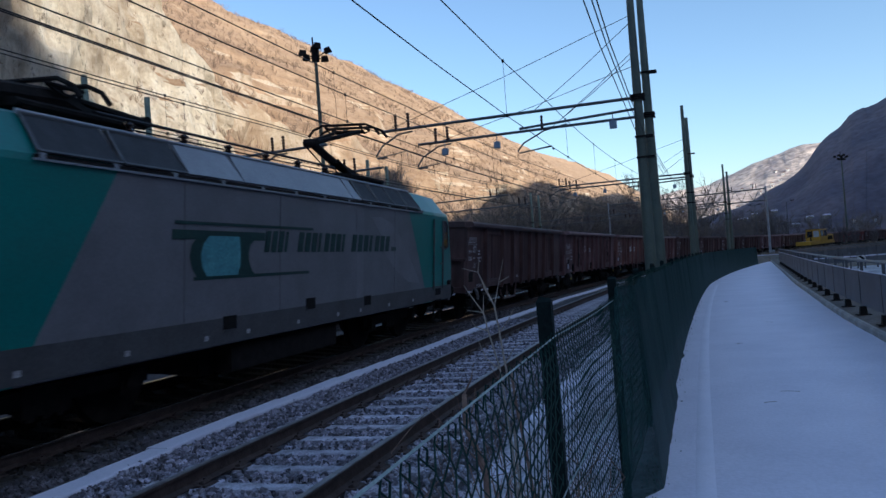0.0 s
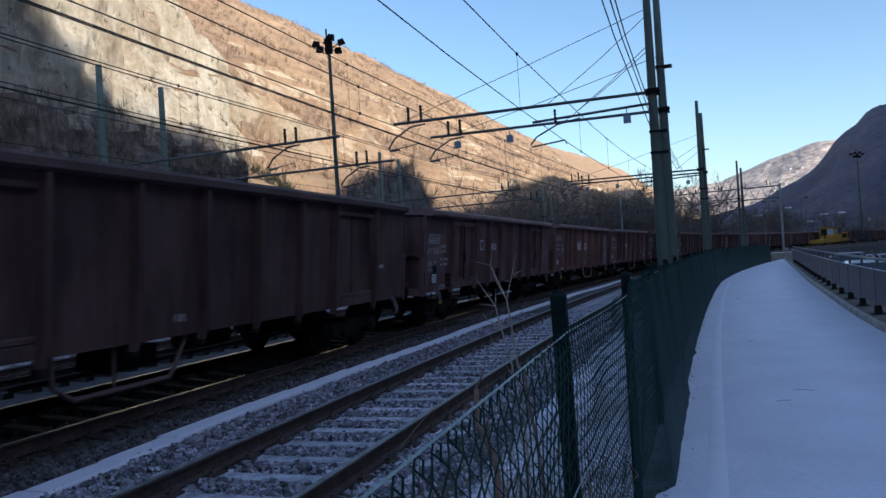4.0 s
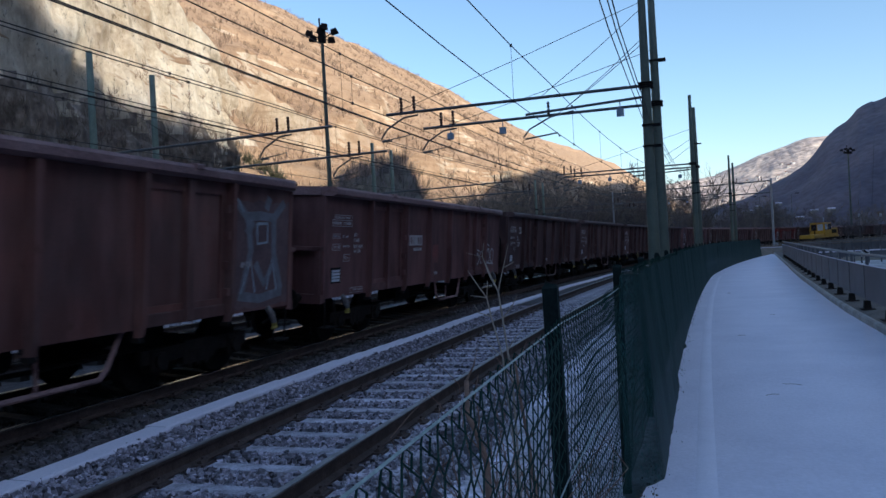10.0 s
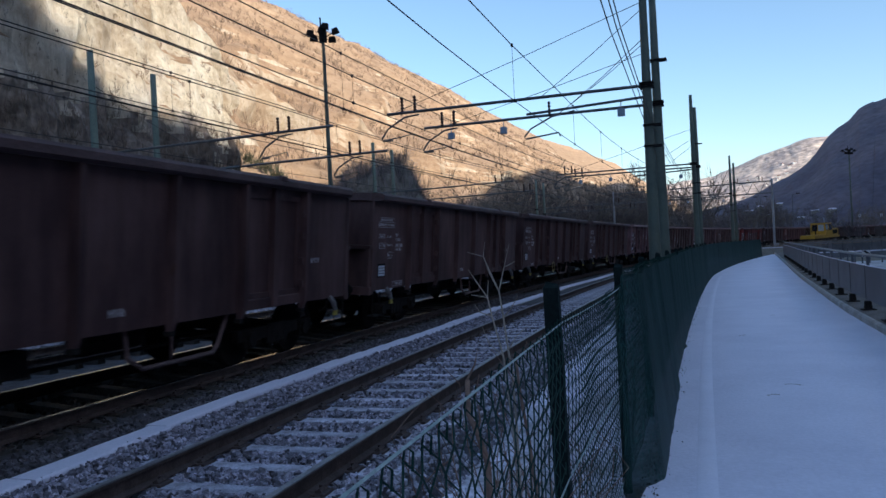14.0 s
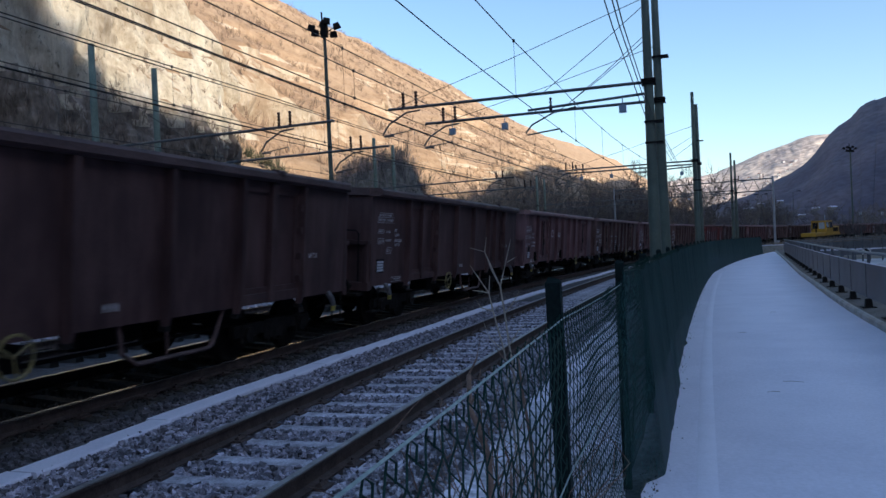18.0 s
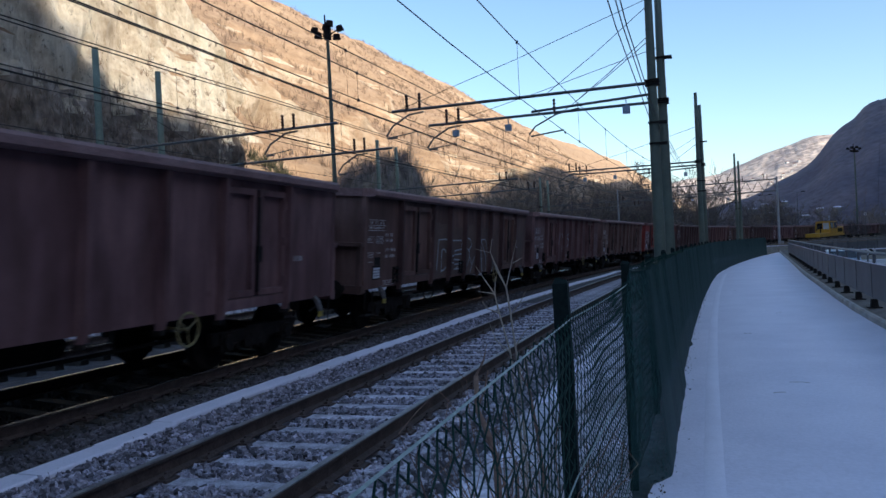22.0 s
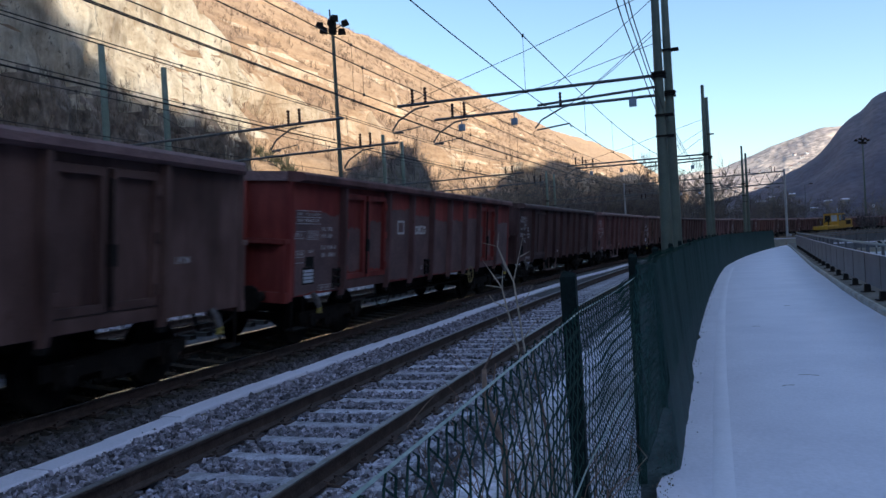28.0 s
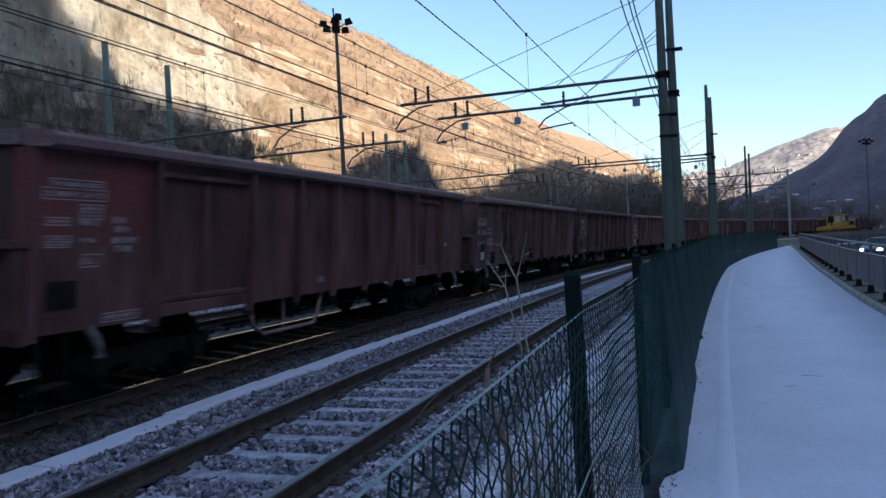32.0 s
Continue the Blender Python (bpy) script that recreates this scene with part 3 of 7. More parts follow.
def wheelset_mesh(r):
    """Axle and two wheels, turned as one piece."""
    prof = [(-0.9, 0.09), (-0.80, 0.09), (-0.79, r * 0.3), (-0.785, r * 0.92), (-0.78, r), (-0.70, r), (-0.69, r + 0.028), (-0.66, r + 0.028), (-0.655, r * 0.9), (-0.67, r * 0.3), (-0.64, 0.08)]
    prof += [(-x, q) for x, q in prof[::-1]]
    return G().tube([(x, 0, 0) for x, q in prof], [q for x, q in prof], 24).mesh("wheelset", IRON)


BOGIE, WHEELS = bogie_mesh(1.8), wheelset_mesh(0.46)


def buffer_mesh():
    g = G()
    g.tube([(0, 0, 0), (0, 0.28, 0)], 0.085, 10)
    g.tube([(0, 0.28, 0), (0, 0.48, 0)], 0.06, 10)
    g.tube([(0, 0.46, 0), (0, 0.49, 0), (0, 0.5, 0)], [0.22, 0.22, 0.2], 14)
    return g.mesh("buffer", IRON)


BUFFER = buffer_mesh()


def open_wagon_kit(kind):
    """The pieces of one wagon type: (name, mesh, material, parent's index, label, place)."""
    L, ribs, doors = TYPES[kind]["L"], TYPES[kind]["ribs"], TYPES[kind]["doors"]
    kit = []
    y0 = -L / 2

    def add(name, g, material=None, parent=None, label="", at=None):
        me = g.mesh(name, material) if isinstance(g, G) else g
        kit.append((name, me, parent, label, at))
        return len(kit) - 1

    P = PAINTS["brown"]
    edges = [0.03] + ribs + [L - 0.03]
    for sx in (1, -1):
        X = lambda a, b: sorted((sx * a, sx * b))
        if sx > 0:
            for a, b in zip(edges[:-1], edges[1:]):
                if (a, b) in doors:
                    continue
                add("side_panel", G().bbox(*X(1.322, 1.352), y0 + a + 0.004, y0 + b - 0.004, 0.99, 3.0), P)
        else:
            add("side_panel", G().bbox(*X(1.322, 1.352), y0 + 0.03, -y0 - 0.03, 0.99, 3.0), P)
        # hat-shaped ribs that thin out towards the foot
        rib = G()
        xs = [(1.350, -0.062), (1.482, -0.044), (1.482, 0.044), (1.350, 0.062)]
        vs = [Vector((sx * (1.350 + (x - 1.350) * k), y, z)) for z, k in ((0.90, 0.55), (1.06, 0.9), (1.2, 1.0), (2.985, 1.0)) for x, y in xs]
        fs = [(j + r * 4, (j + 1) % 4 + r * 4, (j + 1) % 4 + r * 4 + 4, j + r * 4 + 4) for r in range(3) for j in range(4)] + [(3, 2, 1, 0), (12, 13, 14, 15)]
        rib.add(vs, fs if sx > 0 else [f[::-1] for f in fs])
        rme = rib.mesh("rib", P)
        for y in ribs:
            add("rib", rme, at=Matrix.Translation((0, y0 + y, 0)))
        if sx > 0:
            bme = G().bbox(1.30, 1.42, -0.05, 0.05, 0.83, 0.895).mesh("bracket", IRON)
            for y in ribs:
                add("bracket", bme, at=Matrix.Translation((0, y0 + y, 0)))
    # doors on the side that faces the path
    for d0, d1 in doors:
        a, b = y0 + d0 + 0.066, y0 + d1 - 0.066
        mid = (a + b) / 2
        add("door_header", G().bbox(1.322, 1.352, a, b, 2.88, 3.0), P)
        add("door_threshold", G().bbox(1.31, 1.392, a, b, 1.0, 1.17, 0.012), P)
        if kind == "A":
            for e0, e1 in ((a + 0.02, mid - 0.06), (mid + 0.06, b - 0.02)):
                leaf = add("door_leaf", G().bbox(1.308, 1.326, e0, e1, 1.19, 2.87), P)
                g = G()
                for u0, u1, z0, z1 in ((e0, e0 + 0.085, 1.19, 2.87), (e1 - 0.085, e1, 1.19, 2.87), (e0 + 0.085, e1 - 0.085, 2.775, 2.87), (e0 + 0.085, e1 - 0.085, 1.19, 1.29)):
                    g.bbox(1.327, 1.402, u0, u1, z0, z1)
                add("leaf_frame", g, P, leaf)
            # Dark strip that paints the shade in the gap between the leaves.
            add("door_gap_seal", G().bbox(1.30, 1.315, mid - 0.06, mid + 0.06, 1.17, 2.88), IRON)
            g = G()
            g.tube([(1.40, mid + 0.03, 1.25), (1.40, mid + 0.03, 2.75)], 0.022, 6)
            g.box((1.41, mid + 0.02, 1.85), (0.07, 0.11, 0.26))
            add("door_bar", g, IRON)
            hinge = G().bbox(1.40, 1.43, -0.05, 0.05, -0.07, 0.07).mesh("hinge", P)
            for z in (1.4, 2.05, 2.65):
                for y in (a + 0.06, b - 0.06):
                    add("hinge", hinge, at=Matrix.Translation((0, y, z)))
        elif kind == "B":
            for n, (e0, e1) in enumerate(((a, mid - 0.075), (mid + 0.075, b))):
                leaf = add("door_leaf", G().bbox(1.295, 1.312, e0, e1, 1.17, 2.88), P)
                for z0, z1 in ((2.80, 2.88), (1.17, 1.26)):
                    add("leaf_rail", G().bbox(1.313, 1.348, e0, e1, z0, z1), P, leaf)
                if n:
                    for u0, u1 in ((e0, e0 + 0.09), (e1 - 0.11, e1)):
                        add("leaf_stile", G().bbox(1.313, 1.346, u0, u1, 1.26, 2.80), P, leaf)
            add("door_post", G().bbox(1.29, 1.425, mid - 0.073, mid + 0.073, 1.0, 2.985, 0.02), P)
            for z in (1.35, 1.75, 2.2, 2.6):
                add("hinge", G().bbox(1.35, 1.45, b - 0.05, b, z - 0.06, z + 0.06), P)
        else:
            for e0, e1 in ((a, mid - 0.008), (mid + 0.008, b)):
                leaf = add("door_leaf", G().bbox(1.300, 1.318, e0, e1, 1.26, 2.80), P)
                add("leaf_frame", G().bbox(1.319, 1.345, e0 if e0 > mid else e1 - 0.06, e0 + 0.06 if e0 > mid else e1, 1.26, 2.80), P, leaf)
            add("door_rail", G().bbox(1.30, 1.40, a, b, 2.79, 2.875, 0.015), P)
            add("door_rail", G().bbox(1.30, 1.39, a, b, 1.175, 1.255, 0.015), P)
    # top chord with its ends cut back
    for sx in (1, -1):
        prof = [(1.30, 2.99), (1.46, 2.99), (1.525, 3.03), (1.525, 3.12), (1.49, 3.165), (1.30, 3.165)]
        g, n = G(), 6
        vs = [Vector((sx * x, e * (L / 2 + 0.04 - 0.22 * max(0, x - 1.36) / 0.165), z)) for e in (-1, 1) for x, z in prof]
        fs = [(i, (i + 1) % n, n + (i + 1) % n, n + i) for i in range(n)] + [tuple(range(n))[::-1], tuple(range(n, 2 * n))]
        g.add(vs, fs if sx > 0 else [f[::-1] for f in fs])
        if kind == "B" and sx > 0:
            for d0, d1 in doors:
                c = y0 + (d0 + d1) / 2
                g.bbox(1.40, 1.545, c - 0.09, c + 0.09, 3.10, 3.19, 0.02)
        add("rim", g, RIMM)
    for sy in (-1, 1):
        y = sy * L / 2
        S = lambda a, b: sorted((y + sy * a, y + sy * b))
        add("end_rim", G().bbox(-1.31, 1.31, *S(-0.1, 0.07), 2.995, 3.16, 0.03), RIMM)
        end = add("end_wall", G().bbox(-1.32, 1.32, *S(-0.04, 0), 0.95, 2.995), P)
        add("cross_beam", G().bbox(-1.36, 1.36, *S(0.002, 0.15), 1.92, 2.0, 0.01), P, end)
        add("cross_beam", G().bbox(-1.36, 1.36, *S(0.002, 0.1), 0.9, 1.08, 0.01), P, end)
        for x in (-1.28, -0.45, 0.45, 1.28):
            add("stiffener", G().bbox(x - 0.05, x + 0.05, *S(0.002, 0.13), 1.08, 1.92), P, end)
        for x in (-0.45, 0.45):
            add("stiffener", G().bbox(x - 0.05, x + 0.05, *S(0.002, 0.07), 2.0, 2.99), P, end)
        add("corner_post", G().bbox(1.27, 1.362, *sorted((y - sy * 0.09, y + sy * 0.012)), 0.92, 2.985, 0.012), P)
        for x in (-0.875, 0.875):
            add("buffer", BUFFER, at=Matrix.Translation((x, y - sy * 0.02, 1.0)) @ Euler((0, 0, 0 if sy > 0 else math.pi)).to_matrix().to_4x4())
        g = G()
        g.bbox(-0.12, 0.12, *S(0, 0.4), 0.9, 1.05)
        g.tube([(0.35, y + sy * 0.1, 0.95), (0.38, y + sy * 0.25, 0.6), (0.3, y + sy * 0.4, 0.5)], 0.03, 6)
        add("coupling", g, IRON)
        g = G()
        g.tube([(1.34, y - sy * 0.12, 0.95), (1.34, y - sy * 0.12, 0.42), (1.34, y - sy * 0.5, 0.42), (1.34, y - sy * 0.5, 0.95)], 0.02, 5)
        g.box((1.32, y - sy * 0.31, 0.42), (0.2, 0.42, 0.03))
        add("foot_step", g, IRON)
        # towing hook: a flat bent plate with a painted tip
        yc = y - sy * (0.85 if sy < 0 else 0.7)
        g = G()
        g.tube([(1.36, yc - 0.06, 1.02), (1.43, yc - 0.02, 0.90), (1.45, yc + 0.03, 0.76)], [0.055, 0.06, 0.05], 6)
        hook = add("rope_hook", g, HOOK)
        g = G()
        g.tube([(1.45, yc + 0.03, 0.755), (1.45, yc + 0.04, 0.69)], [0.05, 0.04], 6)
        g.tube([(1.45, yc - 0.03, 0.675), (1.45, yc + 0.11, 0.665)], 0.024, 5)
        add("hook_tip", g, HTIP if kind != "C" else HOOK, hook, "" if kind == "C" else "dull yellow painted tip")
    g = G()
    g.bbox(-1.28, 1.28, y0 + 0.05, -y0 - 0.05, 1.1, 1.16)
    for x in (-0.4, 0.4):
        g.bbox(x - 0.08, x + 0.08, y0 + 0.1, -y0 - 0.1, 0.82, 1.1)
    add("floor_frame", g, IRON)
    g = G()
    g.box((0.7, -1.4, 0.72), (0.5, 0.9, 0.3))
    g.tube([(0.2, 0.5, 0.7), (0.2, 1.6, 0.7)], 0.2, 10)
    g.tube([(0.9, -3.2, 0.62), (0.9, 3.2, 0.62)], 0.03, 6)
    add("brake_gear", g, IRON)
    if kind == "A":
        g = G()
        pts = [(1.42, y0 + 3.7 + 0.38 * math.cos(a), 0.80 - 0.30 * math.sin(a)) for a in [math.pi * k / 12 for k in range(13)]]
        g.tube([(1.40, pts[0][1], 1.0)] + pts + [(1.40, pts[-1][1], 1.0)], 0.020, 6)
        add("hand_loop", g, IRON)
        tread = G().bbox(1.353, 1.44, -0.1, 0.1, 0, 0.035).mesh("step_tread", IRON)
        cheek = G().bbox(1.353, 1.40, 0, 0.015, 1.06, 1.44).mesh("step_cheek", IRON)
        for y in (1.62, 6.38):
            for z in (1.10, 1.24, 1.38):
                add("step_tread", tread, at=Matrix.Translation((0, y0 + y, z)))
            for e in (-0.117, 0.102):
                add("step_cheek", cheek, at=Matrix.Translation((0, y0 + y + e, 0)))
    else:
        a, b = (6.6, 8.8) if kind == "B" else (4.15, 6.45)
        g = G()
        g.tube([(1.24, y0 + a, 0.98), (1.28, y0 + a + 0.02, 0.62), (1.30, y0 + a + 0.28, 0.45), (1.30, y0 + b - 0.42, 0.45), (1.28, y0 + b - 0.28, 0.56), (1.24, y0 + b, 0.98)], 0.034, 7)
        g.tube([(1.26, y0 + (a + b) / 2 - 0.2, 0.45), (1.24, y0 + (a + b) / 2 - 0.2, 0.98)], 0.024, 6)
        add("brake_guard", g, MATS["skylit_wagon_rim"], label="bent guard pipe under the sill")
    if kind in "AB":
        g, n = G(), 22
        yc = y0 + (9.75 if kind == "A" else 4.9)
        ring = [(1.47, yc + 0.23 * math.cos(2 * math.pi * k / n), 0.86 + 0.23 * math.sin(2 * math.pi * k / n)) for k in range(n + 1)]
        g.tube(ring, 0.018, 5)
        for k in (2, 9, 17):
            g.tube([(1.45, yc, 0.86), ring[k]], 0.013, 4)
        g.tube([(1.1, yc, 0.86), (1.47, yc, 0.86)], 0.02, 5)
        add("hand_wheel", g, MATS["hand_wheel"], label="ochre brake hand wheel")
    for sy in (-1, 1):
        b = add("bogie", BOGIE, at=Matrix.Translation((0, sy * (L / 2 - 2.15), 0)))
        for e in (-0.9, 0.9):
            add("wheelset", WHEELS, None, b, at=Matrix.Translation((0, e, 0.46)))
    # stencilled tables on the first panel
    r = random.Random(ord(kind))
    x = 1.3548
    g = G()

    def glyphs(ya, yb, z, h, share=0.9):
        y = ya
        while y < yb - 0.03:
            if r.random() < share:
                s = h * 0.17
                g.box((x, y + s / 2, z + h / 2), (0.003, s, h))
                if r.random() < 0.6:
                    g.box((x, y + h * 0.42, z + h / 2), (0.003, s, h * r.uniform(0.5, 1)))
                g.box((x, y + h * 0.25, z + h * r.choice((0.08, 0.5, 0.92))), (0.003, h * 0.5, s))
            y += h * 0.72

    def table(ya, yb, za, zb, rows, slant=0.0, ink=0.85):
        h = (zb - za) / rows
        for k in range(rows + 1):
            d = slant * (k / rows)
            g.box((x, (ya + yb) / 2 + d, za + h * k), (0.003, yb - ya, 0.011))
        for y in (ya, yb):
            g.add([Vector((x, y + w + s, z)) for z, s in ((za, 0), (zb, slant)) for w in (-0.006, 0.006)], [(0, 1, 3, 2)])
        for k in range(rows):
            if ink:
                glyphs(ya + 0.03, yb - 0.02, za + h * k + h * 0.25, h * 0.5, ink)

    a = y0 + (0.15 if kind == "B" else 0)
    if kind == "A":
        for k in range(3):
            g.box((x, a + 0.62, 2.27 + 0.115 * k), (0.003, 0.86, 0.013))
            if k < 2:
                glyphs(a + 0.25, a + 1.02, 2.30 + 0.115 * k, 0.055, 0.8)
        table(a + 0.14, a + 0.42, 2.01, 2.13, 1, 0.08)
        table(a + 0.58, a + 0.95, 1.99, 2.14, 2)
        table(a + 0.2, a + 0.45, 1.68, 1.79, 1)
        g.box((x, a + 0.32, 1.58), (0.003, 0.26, 0.012))
        glyphs(a + 0.58, a + 0.85, 1.75, 0.05)
        for k, (w, z) in enumerate(((0.42, 2.14), (0.42, 2.01), (0.62, 1.80), (0.6, 1.66))):
            glyphs(a + 1.08, a + 1.26, z, 0.075)
            glyphs(a + 1.32, a + 1.08 + w, z, 0.075)
    else:
        dz = 0.04 if kind == "C" else 0.0
        table(a + 0.27, a + 1.02, 2.53 + dz, 2.63 + dz, 1, 0.0, 0.9)
        table(a + 0.17, a + 1.05, 2.41 + dz, 2.53 + dz, 1, 0.0, 0.9)
        table(a + 0.2, a + 0.52, 2.17, 2.25, 1)
        table(a + 0.2, a + 0.54, 1.93, 2.05, 1 if kind == "B" else 2)
        glyphs(a + 0.64, a + 0.95, 2.17, 0.06)
        glyphs(a + 0.64, a + 0.95, 1.98, 0.05)
        table(a + 0.66, a + 0.92, 1.70, 1.84, 1, 0.06)
        for z, w in ((2.20, 0.22), (2.09, 0.3), (1.96, 0.45), (1.86, 0.34)):
            glyphs(a + 1.14, a + 1.14 + w, z, 0.075)
        if kind == "C":
            table(a + 0.66, a + 1.0, 2.24, 2.4, 2)
    table(a + 1.0, a + 1.6, 1.04, 1.14, 1)
    glyphs(a + 6.05, a + 6.3, 1.18, 0.1)
    glyphs(-y0 - 1.55, -y0 - 1.2, 1.7, 0.09)
    add("lettering", g, GREYW, label="worn pale stencilled lettering in ruled boxes")
    if kind == "A":
        add("dark_plate", G().bbox(1.353, 1.362, a + 0.52, a + 0.80, 1.50, 1.68), IRON, label="dark data plate")
        c, z = a + 0.62, 1.34
    elif kind == "B":
        c, z = a + 0.35, 1.43
    else:
        c, z = a + 0.42, 1.40
    holder = add("label_holder", G().bbox(1.353, 1.360, c - 0.20, c + 0.20, z - 0.155, z + 0.155), IRON)
    if kind != "C":
        g = G()
        for k in range(4):
            g.bbox(1.361, 1.366, c - 0.165, c + 0.165, z - 0.125 + 0.062 * k, z - 0.077 + 0.062 * k)
        add("label_plate", g, PAPER, holder, "white paper label with printed rows in a holder")
    return kit


def place_wagon(kits, kind, coat, label, mid):
    w = thing("open_wagon", label, "wagon", "wagons of the freight train", at=ride_pose(mid))
    made = []
    for name, me, parent, lab, at in kits[kind]:
        ob = part(name, me, None, made[parent] if parent is not None else w, lab, at=at)
        made.append(ob)
        if name == "lettering":
            tagged(ob, lab, kind="stuff")
        for slot in ob.material_slots:
            if slot.material == PAINTS["brown"] and coat != "brown":
                slot.link = "OBJECT"
                slot.material = PAINTS[coat]
            elif slot.material == RIMM and coat in ("dark", "umber"):
                slot.link = "OBJECT"
                slot.material = RIMD
    return w


mat("hand_wheel", (0.24, 0.19, 0.07), (0.15, 0.12, 0.06), 5, 0.6, bump=0)
HOOK = mat("scuffed_grey_hook", (0.07, 0.06, 0.062), (0.16, 0.15, 0.155), 9, 0.6, bump=0.1, fine=60, speck=0.3)
HTIP = mat("dull_yellow_tip", (0.42, 0.33, 0.05), (0.25, 0.2, 0.05), 14, 0.6, bump=0.1, fine=60, speck=0.2)
RIB_A = [1.83, 3.9, 5.28, 6.61, 7.97, 9.29, 10.59, 12.45]
RIB_B = [2.0, 4.0, 5.65, 7.3, 8.95, 10.88]
TYPES = {"A": dict(L=14.3, ribs=RIB_A, doors=[(1.83, 3.9), (10.59, 12.45)]), "C": dict(L=14.3, ribs=RIB_A, doors=[(1.83, 3.9), (10.59, 12.45)]),
         "B": dict(L=12.8, ribs=RIB_B, doors=[(2.0, 4.0), (8.95, 10.88)])}


def loco():
    lo = thing("electric_locomotive", "teal and grey electric locomotive with dark green lettering", "locomotive")
    side = [(1.40, 0.86), (1.48, 1.0), (1.48, 1.9), (1.475, 2.6), (1.46, 3.22)]
    roof = [(1.44, 3.30), (1.08, 3.76), (0.9, 3.82), (0.0, 3.84)]
    half = side + roof

    def yb_rear(z):
        return 6.6 - 1.33 * max(0, min(1, (z - 1.0) / 2.25))

    def yb_front(z):
        return -5.97 + 1.4 * max(0, min(1, (z - 1.0) / 2.25))

    def shell(rowsf):
        g = G()
        for sx in (1, -1):
            rows = rowsf(sx)
            g.sheet(rows if sx > 0 else [r[::-1] for r in rows])
        return g

    def mid(sx):
        return [[Vector((sx * x, y0 + (y1 - y0) * k / 6, z)) for x, z in half] for k in range(7) for y0, y1 in (((yb_front(0), yb_rear(0))),)] if False else [
            [Vector((sx * x, yb_front(z) + (yb_rear(z) - yb_front(z)) * k / 6, z)) for x, z in half] for k in range(7)]

    part("body_side", shell(mid), LGREY, lo, "grey body side")

    def cab(sgn, yb):
        # stations: distance from the end, width factor, highest point
        st = [(None, 1.0, 9.0), (1.9, 1.0, 9.0), (1.0, 0.985, 3.74), (0.62, 0.965, 3.45), (0.42, 0.955, 2.95), (0.2, 0.935, 2.2), (0.05, 0.92, 1.75), (0.0, 0.905, 1.5)]

        def rows(sx):
            out = []
            for d, wf, top in st:
                r = []
                for x, z in half:
                    zz = min(z, top)
                    xx = x * wf
                    y = (yb(z) if d is None else sgn * (9.15 - d))
                    r.append(Vector((sx * xx, y, zz)))
                out.append(r)
            return out if sgn > 0 else out[::-1]
        g = shell(rows)
        return part("cab", g, TEAL, lo, "teal cab end")

    for sgn, yb in ((1, yb_rear), (-1, yb_front)):
        c = cab(sgn, yb)
        g = G()
        g.add([Vector((sx * x * 0.905, sgn * 9.152, z)) for sx in (-1, 1) for x, z in ((1.4, 0.86), (1.46, 1.5))], [(0, 1, 3, 2)])
        g.bbox(-1.3, 1.3, *sorted((sgn * 9.0, sgn * 9.2)), 0.78, 1.25)
        part("buffer_beam", g, LDARK, lo)
        g = G()
        g.add([Vector((sx * xx, sgn * (9.165 - d), z)) for d, xx, z in ((0.24, 1.2, 2.28), (0.66, 1.22, 3.32)) for sx in (-1, 1)], [(0, 1, 3, 2)])
        part("windscreen", g, GLASS, c)
        for sx in (-1, 1):
            part("buffer", BUFFER, None, lo, at=Matrix.Translation((sx * 0.875, sgn * 9.0, 1.04)) @ Euler((0, 0, 0 if sgn > 0 else math.pi)).to_matrix().to_4x4())
            g = G()
            ye = sgn * 9.15
            f = lambda d, z, x=1.484: Vector((sx * x, ye - sgn * d, z))
            pts = [f(0.95, 2.3, 1.468), f(0.68, 2.36, 1.452), f(0.72, 3.0, 1.445), f(0.85, 3.1, 1.45), f(1.16, 3.1, 1.47), f(1.18, 2.32, 1.476)]
            g.add(pts, [tuple(range(6))])
            win = part("side_window", g, GLASS, c, "dark cab side window")
            g = G()
            g.tube(pts + pts[:1], 0.022, 5)
            part("window_frame", g, LDARK, win)
            g = G()
            a, b = sorted((ye - sgn * 1.3, ye - sgn * 2.0))
            xa, xb = sorted((sx * 1.478, sx * 1.486))
            g.bbox(xa, xb, a, b, 1.35, 3.12)
            d = part("cab_door", g, TEAL, lo)
            g = G()
            for y in (ye - sgn * 1.27, ye - sgn * 2.04):
                g.tube([(sx * 1.50, y, 1.2), (sx * 1.50, y, 3.1)], 0.024, 6)
            part("hand_rail", g, LDARK, d)
            g = G()
            g.box((sx * 1.50, ye - sgn * 1.4, 1.9), (0.04, 0.12, 0.04))
            g.box((sx * 1.50, ye - sgn * 1.4, 2.35), (0.04, 0.12, 0.04))
            part("door_handle", g, TUBE, d)
            g = G()
            for z in (0.32, 0.62, 0.9):
                g.box((sx * 1.42, ye - sgn * 1.65, z), (0.2, 0.5, 0.035))
            for y in (ye - sgn * 1.4, ye - sgn * 1.9):
                g.box((sx * 1.45, y, 0.62), (0.05, 0.035, 0.7))
            part("cab_steps", g, IRON, lo)
            g = G()
            g.box((sx * 1.487, ye - sgn * 1.65, 1.13), (0.012, 0.45, 0.18))
            part("step_recess", g, IRON, lo)
            part("jack_pad", G().box((sx * 1.46, ye - sgn * 0.55, 1.3), (0.03, 0.22, 0.2)), IRON, lo)
        g = G()
        g.box((0, sgn * 9.17, 1.6), (0.5, 0.05, 0.16))
        for sx in (-1, 1):
            g.tube([(sx * 0.85, sgn * 9.1, 1.55), (sx * 0.85, sgn * 9.19, 1.55)], 0.13, 12)
